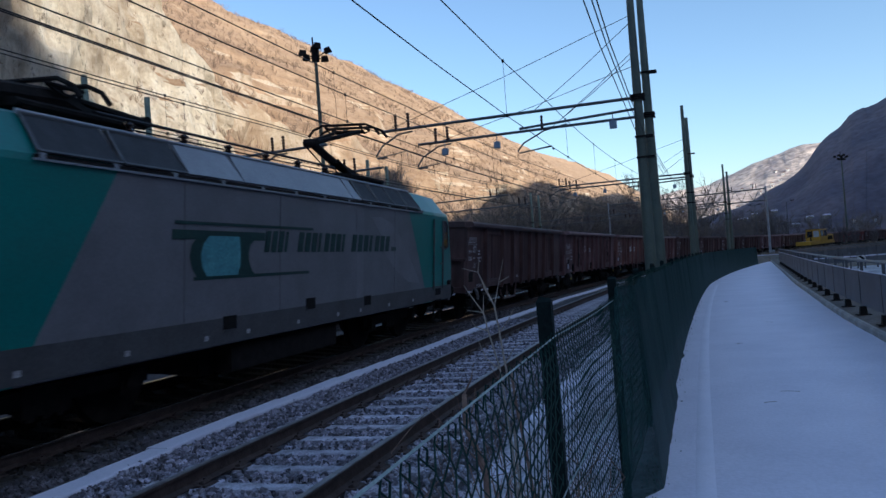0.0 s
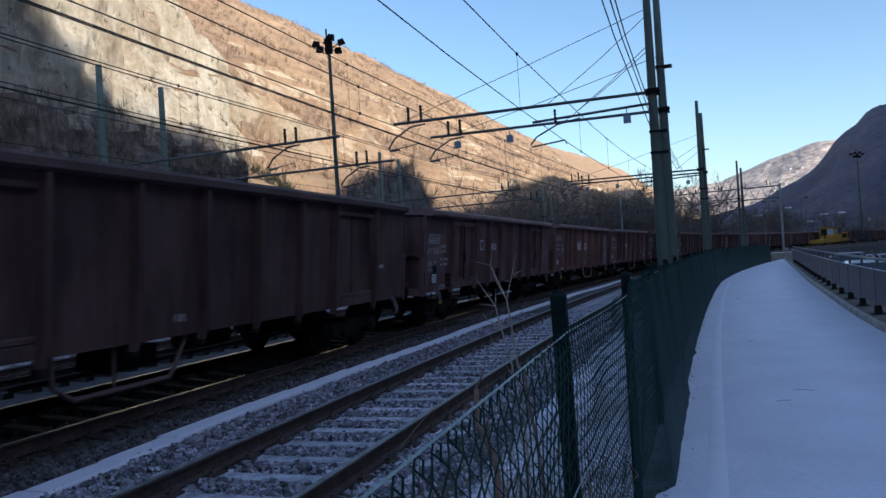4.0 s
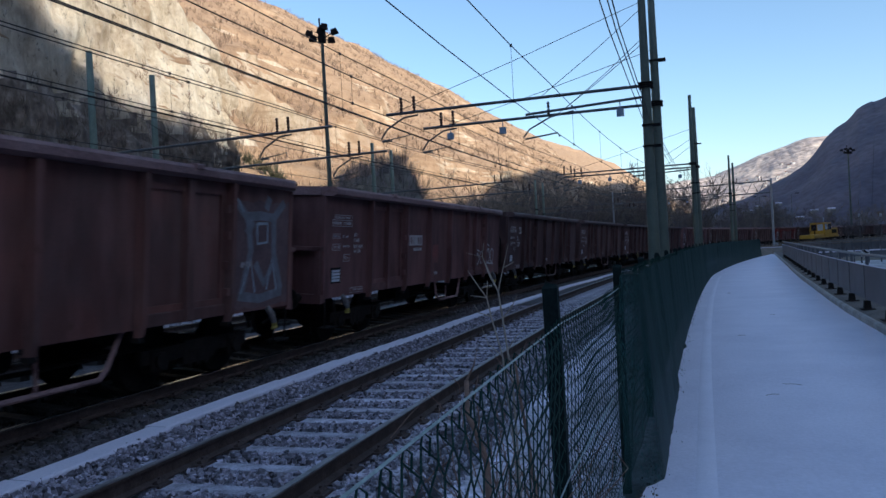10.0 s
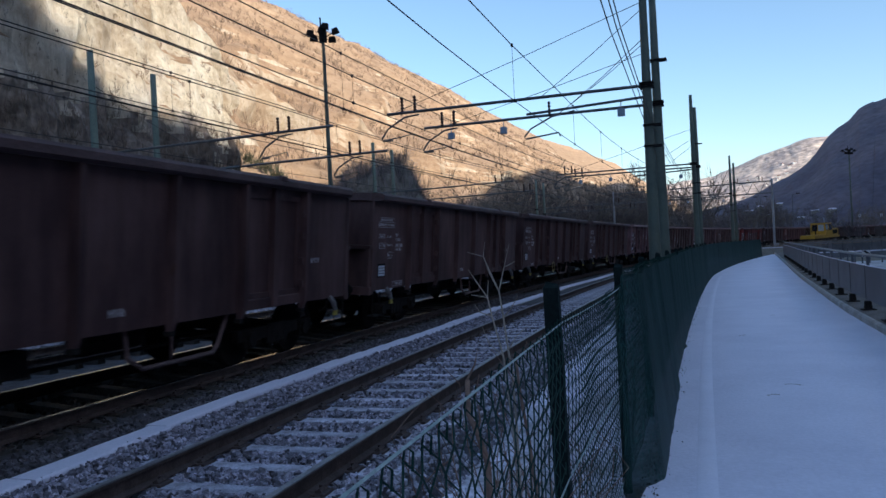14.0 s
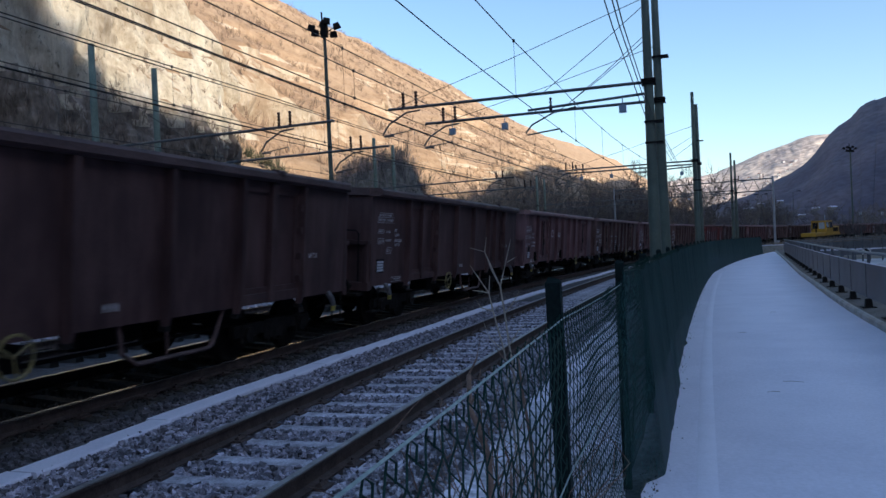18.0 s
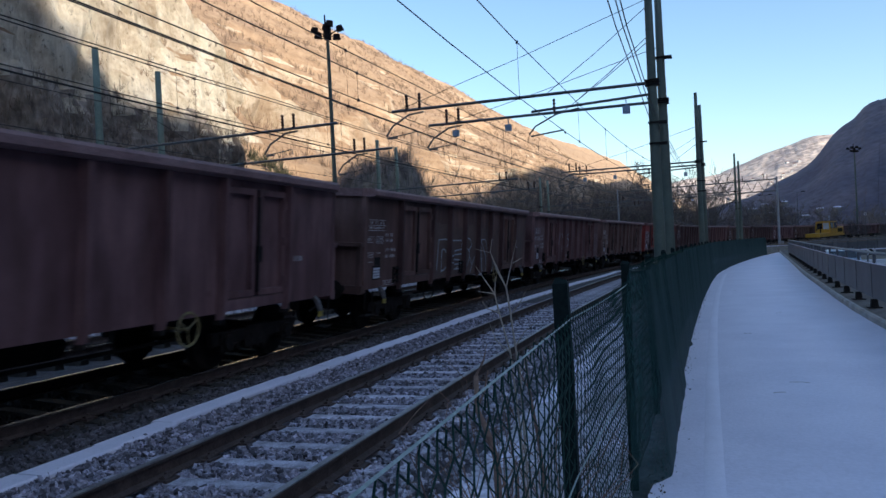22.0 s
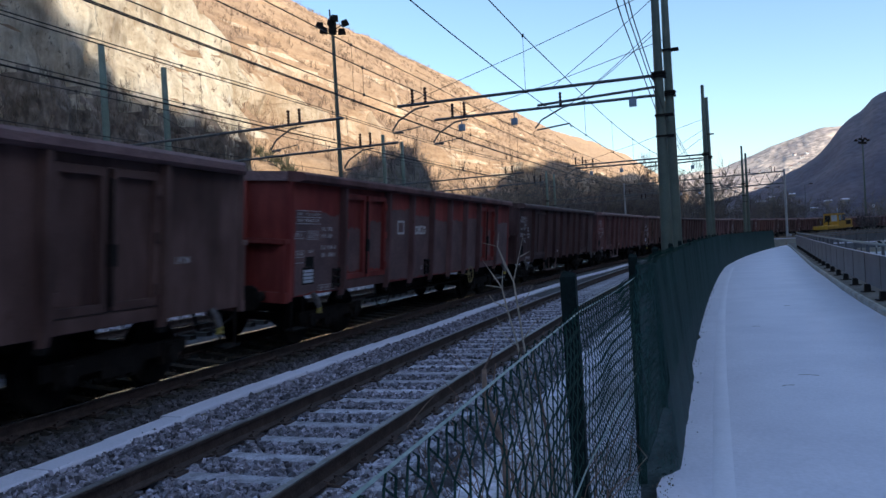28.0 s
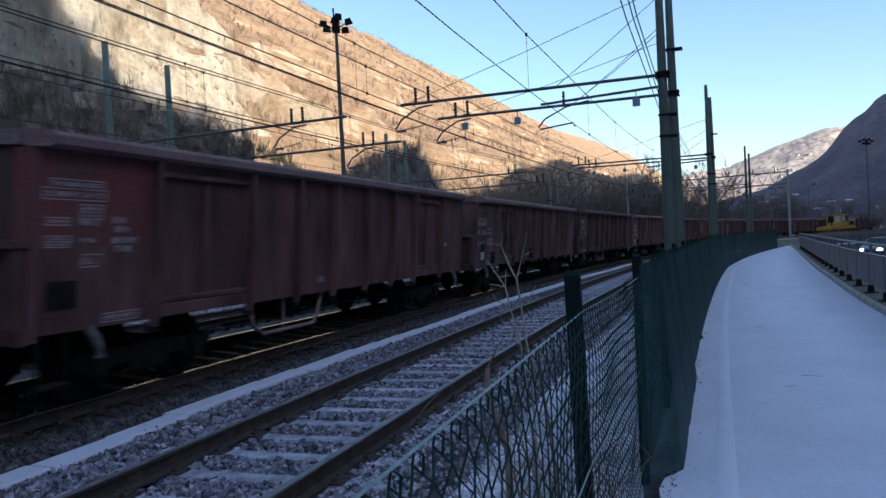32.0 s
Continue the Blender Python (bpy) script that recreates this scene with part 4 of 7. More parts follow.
        part("head_lamp", g, LGLASS, c)
    for sx in (-1, 1):
        g = G()
        a, b = sorted((sx * 1.482, sx * 1.488))
        g.bbox(a, b, -8.7, 8.7, 0.9, 1.28)
        part("sill_band", g, LDARK, lo, "dark sill band along the body")
        g = G()
        a, b = sorted((sx * 1.46, sx * 1.50))
        g.bbox(a, b, -5.8, 6.2, 3.262, 3.30)
        part("roof_gutter", g, IRON, lo)
        part("gutter_rail", G().bbox(a, b, -5.8, 6.2, 3.235, 3.26), LROOF, lo)
        for k in range(12):
            part("gutter_bracket", G().bbox(*sorted((sx * 1.455, sx * 1.505)), -5.75 + k * 1.07, -5.67 + k * 1.07, 3.255, 3.32), LROOF, lo)
        n = Vector((0.46 * sx, 0, 0.36)).normalized()
        for y0, y1, m in [(2.52 + 0.9 * k, 3.39 + 0.9 * k, LGRILL) for k in range(4)] + [(2.1, 2.49, LROOF), (-1.86, 2.07, LROOF), (-3.22, -1.89, LROOF), (-4.46, -3.26, LGRILL), (-5.72, -4.5, LGRILL)]:
            g = G()
            lo_p, hi_p = Vector((sx * 1.43, 0, 3.325)), Vector((sx * 1.10, 0, 3.745))
            vs = [p + Vector((0, y, 0)) + n * h for h in (0.004, 0.03) for p, y in ((lo_p, y0), (lo_p, y1), (hi_p, y1 - 0.05), (hi_p, y0 + 0.05))]
            fs = [(4, 5, 6, 7), (0, 1, 5, 4), (1, 2, 6, 5), (2, 3, 7, 6), (3, 0, 4, 7)]
            g.add(vs, fs if sx > 0 else [f[::-1] for f in fs])
            rp = part("roof_panel", g, m, lo, "dark roof grille" if m is LGRILL else "pale roof panel")
            if m is LGRILL:
                fr = G()
                q = vs[4:]
                fr.tube([q[0], q[1], q[2], q[3], q[0]], 0.022, 5)
                part("grille_frame", fr, TUBE, rp)
        # emblem and lettering, as plain shapes
        x = sx * 1.4835
        g = G()
        g.box((x, -1.63, 2.665), (0.004, 3.84, 0.045))
        g.box((x, -1.5, 1.885), (0.004, 3.3, 0.05))
        g.box((x, -2.47, 2.50), (0.005, 2.28, 0.13))
        n = 8
        for rows in ([(-3.05, -2.72, 1.87), (-3.19, -2.72, 2.02), (-3.25, -2.72, 2.2), (-3.2, -2.72, 2.36), (-3.05, -2.72, 2.49)], [(-2.3, -1.55, 1.87), (-2.3, -1.70, 1.96), (-2.3, -1.78, 2.10), (-2.3, -1.80, 2.24), (-2.3, -1.75, 2.36), (-2.3, -1.6, 2.47)]):
            rows = [[Vector((x, y0 + (y1 - y0) * k / n, z)) for k in range(n + 1)] for y0, y1, z in rows]
            g.sheet(rows if sx > 0 else [q[::-1] for q in rows])
        part("emblem", g, LGREEN, lo, "dark green emblem of bars and curves")
        n = 10
        rows = [[Vector((x + sx * 0.003, y0 + (y1 - y0) * k / n, z)) for k in range(n + 1)] for y0, y1, z in ((-2.86, -2.10, 1.91), (-2.97, -2.03, 2.05), (-3.0, -2.02, 2.22), (-2.94, -2.04, 2.38), (-2.80, -2.05, 2.49))]
        part("emblem_panel", G().sheet(rows if sx > 0 else [q[::-1] for q in rows]), LBLUE, lo, "pale teal emblem panel")
        g = G()
        r = random.Random(3)

        def slab(y, w, z, h, lean=0.22):
            g.add([Vector((x + sx * e, y + a + lean * b, z + b)) for e in (0.0, 0.003) for a, b in ((0, 0), (w, 0), (w, h), (0, h))], [(0, 1, 2, 3), (4, 5, 6, 7), (0, 1, 5, 4), (1, 2, 6, 5), (2, 3, 7, 6), (3, 0, 4, 7)])

        for y0, y1, n in ((-1.36, -0.52, 4), (-0.28, 1.72, 8), (1.92, 4.0, 7)):
            w = (y1 - y0) / n
            for k in range(n):
                y = y0 + w * k
                slab(y, w * (0.72 if k % 4 != 3 else 0.4), 2.25, 0.35)
        for k in range(3):
            slab(4.08 + 0.1 * k, 0.075, 2.26, 0.09)
        tagged(part("lettering", g, LGREEN, lo, "dark green slanted lettering"), kind="stuff")
        x = sx * 1.4822
        part("pale_streak", G().box((x, 2.36, 2.2), (0.002, 0.36, 1.9)), LMIST, lo, "pale vertical streak")
        fan = [Vector((x, y, z)) for y, z in ((2.95, 3.0), (3.5, 3.02), (4.1, 2.9), (4.6, 2.62), (5.0, 2.3), (5.6, 1.85), (6.05, 1.42), (5.2, 1.5), (4.5, 1.75), (4.05, 2.0), (3.7, 2.2), (3.5, 2.6))]
        g = G()
        for k in range(5):
            g.add([fan[k], fan[k + 1], fan[10 - k], fan[11 - k]], [(0, 1, 2, 3) if sx < 0 else (3, 2, 1, 0)])
        part("pale_fan", g, LMIST, lo, "pale curved fan of sprayed paint")
        for y, z in ((-2.29, 1.2), (0.22, 1.31), (2.75, 1.2)):
            v = part("vent_opening", G().box((sx * 1.486, y, z), (0.012, 0.34, 0.2)), IRON, lo)
            part("vent_lip", G().box((sx * 1.489, y, z - 0.11), (0.03, 0.36, 0.02)), LDARK, v)
        for k in range(9):
            part("small_plate", G().box((sx * 1.489, -6.0 + k * 1.4 + (k % 3) * 0.17, 1.02), (0.006, 0.09, 0.07)), GREYW, lo)
        for y in (-3.35, -0.85, 4.3):
            part("panel_joint", G().box((sx * 1.4805, y, 2.2), (0.004, 0.012, 2.0)), LDARK, lo)
    # pantographs
    def panto(yb, up):
        base = part("pantograph_base", G().bbox(-0.62, 0.62, yb - 0.95, yb + 0.95, 3.96, 4.06, 0.03), IRON, lo)
        for x in (-0.55, 0.55):
            for y in (-0.8, 0.8):
                part("roof_insulator", insulator((x, yb + y, 3.80), (x, yb + y, 3.98), 0.11, 3), INSUL, base)
        way = -1 if up else 1
        foot, knee, head = Vector((0, yb - way * 0.6, 4.12)), Vector((0, yb + way * 1.78, 4.66 if up else 4.22)), Vector((0, yb - way * 0.1, 5.26 if up else 4.34))
        g = G()
        g.tube([foot, foot.lerp(knee, 0.5) + Vector((0, 0, -0.06 if up else 0.03)), knee], [0.115, 0.10, 0.085], 8)
        g.tube([foot + Vector((0.14, way * 0.55, -0.04)), foot.lerp(knee, 0.55) + Vector((0.12, 0, -0.05))], 0.06, 6)
        arm = part("lower_arm", g, IRON, lo, "dark steel lower pantograph arm")
        g = G()
        for sx in (-1, 1):
            g.tube([knee + Vector((sx * 0.08, 0, 0)), head + Vector((sx * 0.34, 0, -0.08))], [0.06, 0.045], 7)
        g.tube([knee + Vector((-0.16, 0, 0)), knee + Vector((0.16, 0, 0))], 0.09, 8)
        g.tube([head + Vector((-0.42, 0, -0.08)), head + Vector((0.42, 0, -0.08))], 0.05, 6)
        g.tube([foot + Vector((0.2, way * 1.35, -0.08)), knee + Vector((0.1, 0, -0.1))], 0.018, 5)
        g.tube([foot + Vector((-0.2, way * 0.9, -0.08)), knee + Vector((-0.1, 0, -0.1))], 0.018, 5)
        part("upper_arm", g, IRON, lo, "slim dark upper pantograph arm")
        g = G()
        for dy in (-0.24, 0.24):
            g.tube([(-0.95, head.y + dy, head.z - 0.2), (-0.82, head.y + dy, head.z - 0.04), (-0.58, head.y + dy, head.z + 0.06), (0.58, head.y + dy, head.z + 0.06), (0.82, head.y + dy, head.z - 0.04), (0.95, head.y + dy, head.z - 0.2)], 0.034, 6)
        for x in (-0.46, 0.46):
            g.tube([(x, head.y - 0.3, head.z), (x, head.y + 0.3, head.z)], 0.03, 6)
            g.tube([(x, head.y - 0.28, head.z - 0.02), (x, head.y, head.z - 0.12), (x, head.y + 0.28, head.z - 0.02)], 0.02, 5)
        part("collector_head", g, IRON, lo, "twin carbon collector strips")
        if not up:
            part("air_duct", G().tube([(0.3, yb - 1.5, 3.98), (0.3, yb - 1.2, 4.10), (0.3, yb - 0.1, 4.18), (0.3, yb + 0.35, 4.06), (0.3, yb + 0.55, 3.9)], [0.12, 0.16, 0.16, 0.14, 0.1], 8), IRON, lo)
            part("air_duct", G().tube([(-0.35, yb - 1.3, 3.95), (-0.35, yb - 1.0, 4.25), (-0.35, yb - 0.2, 4.28), (-0.35, yb + 0.6, 4.1), (-0.35, yb + 1.2, 4.0)], 0.12, 8), IRON, lo)

    panto(4.7, True)
    panto(-4.3, False)
    for k in range(6):
        y = -3.6 + 1.15 * k
        part("roof_insulator", insulator((0.75, y, 3.80), (0.75, y, 4.02), 0.08, 3), INSUL, lo)
    part("roof_conductor", G().tube([(0.75, -4.2, 4.05), (0.75, 2.6, 4.05)], 0.024, 5), WIRE, lo)
    for sx in (1, -1):
        part("roof_rail", G().tube([(sx * 1.10, -5.7, 3.79), (sx * 1.10, 6.1, 3.79)], 0.03, 6), LROOF, lo)
    g = G()
    g.box((0, 0, 0.62), (1.9, 4.6, 0.55))
    part("transformer_case", g, IRON, lo)
    for x in (-1.15, 1.15):
        g = G()
        g.bbox(x - 0.17, x + 0.17, -2.0, 1.6, 0.38, 0.8, 0.03)
        part("equipment_box", g, IRON, lo)
    big, bog = wheelset_mesh(0.62), bogie_mesh(2.6)
    for y in (-5.2, 5.2):
        b = part("bogie", bog, None, lo, at=Matrix.Translation((0, y, 0.1)))
        for e in (-1.3, 1.3):
            part("wheelset", big, None, b, at=Matrix.Translation((0, e, 0.52)))
    return lo


def travelled(t):
    return V0 * t + ACC * t * t / 2 + JERK * t ** 3 / 6


def ride_pose(s):
    """A vehicle's pose with its middle s metres along the main track."""
    return Matrix.Translation(C(s)) @ Euler((GRADE, 0, turn_at(s))).to_matrix().to_4x4() @ Euler((0, CANT, 0)).to_matrix().to_4x4()


LOCO = loco()
TRAIN = [(LOCO, TRAIN0 - 1.0 - 9.15)]
KINDS = "CA" + "BBBBBB" + "AAAAA" + "CC" + "ACAACAACAAAC"
COATS = ["umber", "plumbrown", "rust", "maroon", "dark", "umber", "dark", "dark", "plum", "brown", "plumbrown", "brown", "red", "dark", "maroon",
         "brown", "umber", "plum", "brown", "rust", "brown", "plumbrown", "brown", "rust", "brown", "plum", "brown"]
WORDS = {"brown": "dirty brown", "dark": "sooty dark brown", "umber": "soot-stained umber", "plum": "faded plum", "plumbrown": "dull plum-brown", "red": "patched bright red", "rust": "rust-red", "maroon": "grimy maroon"}


def build_train():
    kits = {k: open_wagon_kit(k) for k in "ABC"}
    front = TRAIN0 + 0.11
    for i, (k, coat) in enumerate(zip(KINDS, COATS)):
        mid = front + TYPES[k]["L"] / 2 + (0 if k == "B" else 0.3)
        label = WORDS[coat] + (" short" if k == "B" else " long") + " open freight wagon with ribbed steel sides"
        TRAIN.append((place_wagon(kits, k, coat, label, mid), mid))
        front += 14.09 if k == "B" else 15.76


build_train()
WAGON = [w for w, _ in TRAIN[1:]]
for k in (0, 1, 2, 3, 4, 5, 11, 15):
    for ob in [c for c in WAGON[k].children if c.name.startswith("hand_wheel")]:
        bpy.data.objects.remove(ob)


def overpaint(wagon, spots, material, label, seed=1, x0=1.3525):
    """Rolled-on patches over old paint between the ribs: (from, to, low, high) along the side."""
    r = random.Random(seed)
    half = 7.38 if wagon not in WAGON[2:8] else 6.4
    for a, b, z0, z1 in spots:
        n = 9
        tilt = r.uniform(-0.07, 0.07)
        top = [(b - (b - a) * k / n, z1 + tilt * (k / n - 0.5) + r.uniform(-0.035, 0.035)) for k in range(n + 1)]
        low = [(a + (b - a) * k / n, z0 + r.uniform(-0.03, 0.03)) for k in range(n + 1)]
        edge = low + top
        m = len(edge)
        g = G().add([Vector((x, y - half, z)) for x in (x0, x0 + 0.0012) for y, z in edge], [tuple(range(m, 2 * m))] + [(k, (k + 1) % m, m + (k + 1) % m, m + k) for k in range(m)])
        part("repaint_patch", g, material, wagon, label)


# ribs: brushed over in another brown on wagon 12, a darker coat on wagon 9
for k, coat in ((12, "plumbrown"), (9, "dark")):
    for ob in [c for c in WAGON[k].children if c.name.startswith("rib")]:
        ob.material_slots[0].link = "OBJECT"
        ob.material_slots[0].material = PAINTS[coat]
for ob in [c for c in WAGON[12].children if c.name.startswith(("rim", "door_threshold"))]:
    ob.material_slots[0].link = "OBJECT"
    ob.material_slots[0].material = PAINTS["maroon" if ob.name.startswith("rim") else "plumbrown"]

BAYS = [(4.20, 5.45), (5.59, 6.78), (6.92, 8.13), (8.27, 9.45), (9.59, 10.76)]
overpaint(WAGON[12], [(0.4, 1.98, 1.02, 2.47), (12.75, 14.35, 1.02, 2.4)] + [(a, b, 1.02, h) for (a, b), h in zip(BAYS, (2.62, 2.5, 2.42, 2.45, 2.5))], PLUMP, "plum-grey overpainted patch", 2)
overpaint(WAGON[12], [(2.225, 2.94, 1.34, 2.2), (3.24, 3.95, 1.34, 2.35), (11.0, 11.5, 1.34, 2.3), (11.85, 12.35, 1.34, 2.2)], PLUMP, "plum-grey overpainted door patch", 9, 1.3265)
overpaint(WAGON[1], [(0.12, 1.7, 1.5, 2.5)], PLUMP, "plum-grey overpainted patch", 3)
overpaint(WAGON[9], [(4.2, 5.45, 1.02, 2.5), (5.65, 6.78, 1.02, 2.4), (6.98, 8.0, 1.02, 2.52), (8.35, 9.4, 1.02, 2.42), (9.65, 10.6, 1.02, 2.35), (12.75, 14.1, 1.3, 2.4)], PATCH, "dull brown overpainted patch", 4)
overpaint(WAGON[10], [(0.2, 1.9, 1.5, 2.55), (12.7, 14.3, 1.3, 2.3)], PLUMP, "plum-grey overpainted patch", 5)
overpaint(WAGON[14], [(0.06, 1.98, 1.95, 2.95)], PATCHRED, "older red paint showing through", 6)
overpaint(WAGON[3], [(5.75, 6.5, 1.5, 2.0)], PATCHRED, "red primer patch", 7)
overpaint(WAGON[2], [(11.0, 12.7, 1.05, 2.75)], PLUMP, "grey-plum overpainted patch", 8)


def spray(wagon, name, strokes, width, material, label, y, z, scale):
    """Painted strokes on the side that faces the path: strokes in (along, up) units."""
    half = 7.38 if wagon not in WAGON[2:8] else 6.4
    g = G()
    for st in strokes:
        g.ribbon([(1.3556, y - half + a * scale, z + b * scale) for a, b in st], width, (1, 0, 0))
    return part(name, g, material, wagon, label)


def ellipse(cx, cy, rx, ry, a0=0, a1=360, n=14):
    return [(cx + rx * math.cos(radians(a0 + (a1 - a0) * k / n)), cy + ry * math.sin(radians(a0 + (a1 - a0) * k / n))) for k in range(n + 1)]


spray(WAGON[10], "graffiti", [[(-.1, 1), (.1, 0), (.32, .8), (.5, 0), (.78, 1)], [(1.45, .95), (1.85, .45)], [(2.3, 1), (1.85, .45), (1.45, -.45)], [(3.9, .9), (3.3, .85), (3.25, .55), (3.8, .5), (3.85, .1), (3.2, -.1)]], 0.05, GRAF, "pale blue sprayed tag", 4.4, 1.7, 0.62)
spray(WAGON[9], "graffiti", [[(4.73, 1.24), (4.83, 2.05), (5.41, 2.07), (5.5, 2.04)], [(5.09, 1.18), (5.09, 1.77), (5.22, 1.8), (5.38, 1.76), (5.45, 1.69)], [(5.05, 1.19), (5.28, 1.21), (5.46, 1.29)],
                             [(5.82, 1.0), (5.86, 2.03), (6.77, 2.03), (6.78, 1.77), (6.18, 1.73), (6.17, 1.62), (6.79, 1.63)], [(5.85, 1.59), (6.15, 1.59)], [(5.77, 1.43), (6.13, 1.38), (6.15, 1.49), (6.63, 1.45)], [(6.79, 1.35), (6.19, 1.34), (6.16, 1.21), (6.64, 1.2)]],
      0.045, GRAF, "pale outlined sprayed letters", -0.07, 0, 1)
spray(WAGON[9], "graffiti", [[(7.14, 2.06), (7.34, 2.09), (7.55, 2.07), (7.8, 1.9), (7.51, 1.73), (7.41, 1.76), (7.29, 1.76), (7.12, 1.69), (7.08, 1.52), (7.12, 1.29), (7.23, 1.21), (7.37, 1.27), (7.49, 1.4), (7.55, 1.57), (7.51, 1.73)], [(7.11, 1.89), (7.02, 1.71), (7.0, 1.18)], [(7.55, 1.53), (7.84, 1.27), (7.62, 1.02)], [(7.84, 1.27), (8.09, 1.54)],
                             [(8.49, 2.06), (8.66, 2.05), (8.81, 1.44), (8.93, 1.02)], [(8.69, 2.05), (9.17, 2.05), (9.38, 1.75)], [(8.72, 2.04), (9.3, 1.48), (9.29, 1.02)], [(8.51, 1.43), (8.94, 1.44)], [(8.44, 1.18), (8.73, 1.18)], [(8.56, 1.17), (8.57, 1.02)],
                             [(9.85, 2.06), (10.13, 2.05), (9.82, 1.65)], [(9.92, 1.4), (10.01, 1.52), (10.05, 1.37)], ellipse(10.0, 1.16, 0.17, 0.18)],
      0.038, GRAF, "pale outlined sprayed letters", -0.07, 0, 1)
spray(WAGON[2], "graffiti", [[(0, 1.15), (.22, .98), (.3, .6), (.12, .12)], [(.22, 1.0), (.5, 1.02), (.8, 1.0), (1.05, 1.2)], [(.8, 1.0), (.82, .55), (1.0, .1)], [(.05, .08), (.5, .02), (1.02, .08)], [(.4, .45), (.6, .2), (.8, .42)], [(.62, 1.1), (.7, 1.25)], [(.2, .8), (.34, .95)]], 0.15, WASH, "pale blue sprayed wash", 11.12, 1.15, 1.35)
spray(WAGON[2], "graffiti_outline", [[(.42, .92), (.66, .93), (.66, .70), (.44, .68), (.42, .92)], [(.1, .1), (.3, .5), (.4, .1)], [(.9, .1), (.78, .5), (.66, .12)], [(0, 1.2), (.12, 1.05)]], 0.05, GRAF, "pale blue sprayed lines", 11.12, 1.15, 1.35)
spray(WAGON[3], "graffiti", [ellipse(.2, .2, .2, .22), ellipse(.75, .25, .2, .25), [(0, .6), (.5, .5)], [(1.6, .8), (1.9, .7)], ellipse(1.75, .3, .25, .3), ellipse(2.35, .3, .22, .3), [(1.5, 0), (2.6, -.05)]], 0.05, GREYW, "grey sprayed scrawl", 10.1, 1.35, 0.8)


def wordmark(wagon, y, z, sizes, material, stroke):
    """A faded mark as a row of plain hollow blocks; a height of nought leaves a gap."""
    half = 7.38 if wagon not in WAGON[2:8] else 6.4
    for wd, hh in sizes:
        if hh:
            g, c, w = G(), y - half + wd / 2, wd * 0.86
            if w < 3 * stroke:
                g.box((1.3555, c, z + hh / 2), (0.003, w, hh))
            else:
                for e in (-1, 1):
                    g.box((1.3555, c + e * (w - stroke) / 2, z + hh / 2), (0.003, stroke, hh))
                    g.box((1.3557, c, z + hh / 2 + e * (hh - stroke) / 2), (0.003, w, stroke))
            part("wordmark_block", g, material, wagon, "faded white wordmark block")
        y += wd


wordmark(WAGON[2], 4.36, 1.93, [(0.42, 0.44), (0.40, 0.34), (0.15, 0.46), (0.15, 0.48), (0.30, 0), (0.15, 0.47), (0.46, 0.35), (0.44, 0.35)], WHITE, 0.12)
wordmark(WAGON[3], 4.24, 1.99, [(0.18, 0.26)] * 2 + [(0.07, 0.26), (0.15, 0.26), (0.07, 0.26), (0.18, 0.26), (0.18, 0.26)], GREYW, 0.045)
wordmark(WAGON[3], 4.65, 1.86, [(0.08, 0.07)] * 7, GREYW, 0.02)
for k, m in ((1, GREYW), (8, GREYW), (12, WHITE)):
    wordmark(WAGON[k], 4.75, 2.06, [(0.46, 0.32), (0.39, 0), (0.26, 0.30), (0.19, 0.2), (0.12, 0.2), (0.19, 0.22), (0.19, 0.2)], m, 0.05)
wordmark(WAGON[4], 1.55, 2.36, [(0.17, 0.25), (0.17, 0.25)], WHITE, 0.03)
# end rails of the first sooty wagons
for k in (4, 7):
    g = G()
    g.tube([(-0.1, -6.52, 1.1), (-0.1, -6.55, 2.15), (-0.04, -6.55, 2.22), (1.05, -6.55, 2.22), (1.12, -6.55, 2.15), (1.12, -6.52, 1.1)], 0.018, 6)
    part("end_grab_rail", g, IRON, WAGON[k])
    part("end_step", G().bbox(-0.9, 1.25, -6.82, -6.5, 0.80, 0.86), IRON, WAGON[k])


# ---- chain-link fence beside the path ----
def fence_off(s):
    return 7.47 + 0.030 * max(0, min(s, 6) - 3) + (path_left(s) - path_left(6)) * (1 if s > 6 else 0)


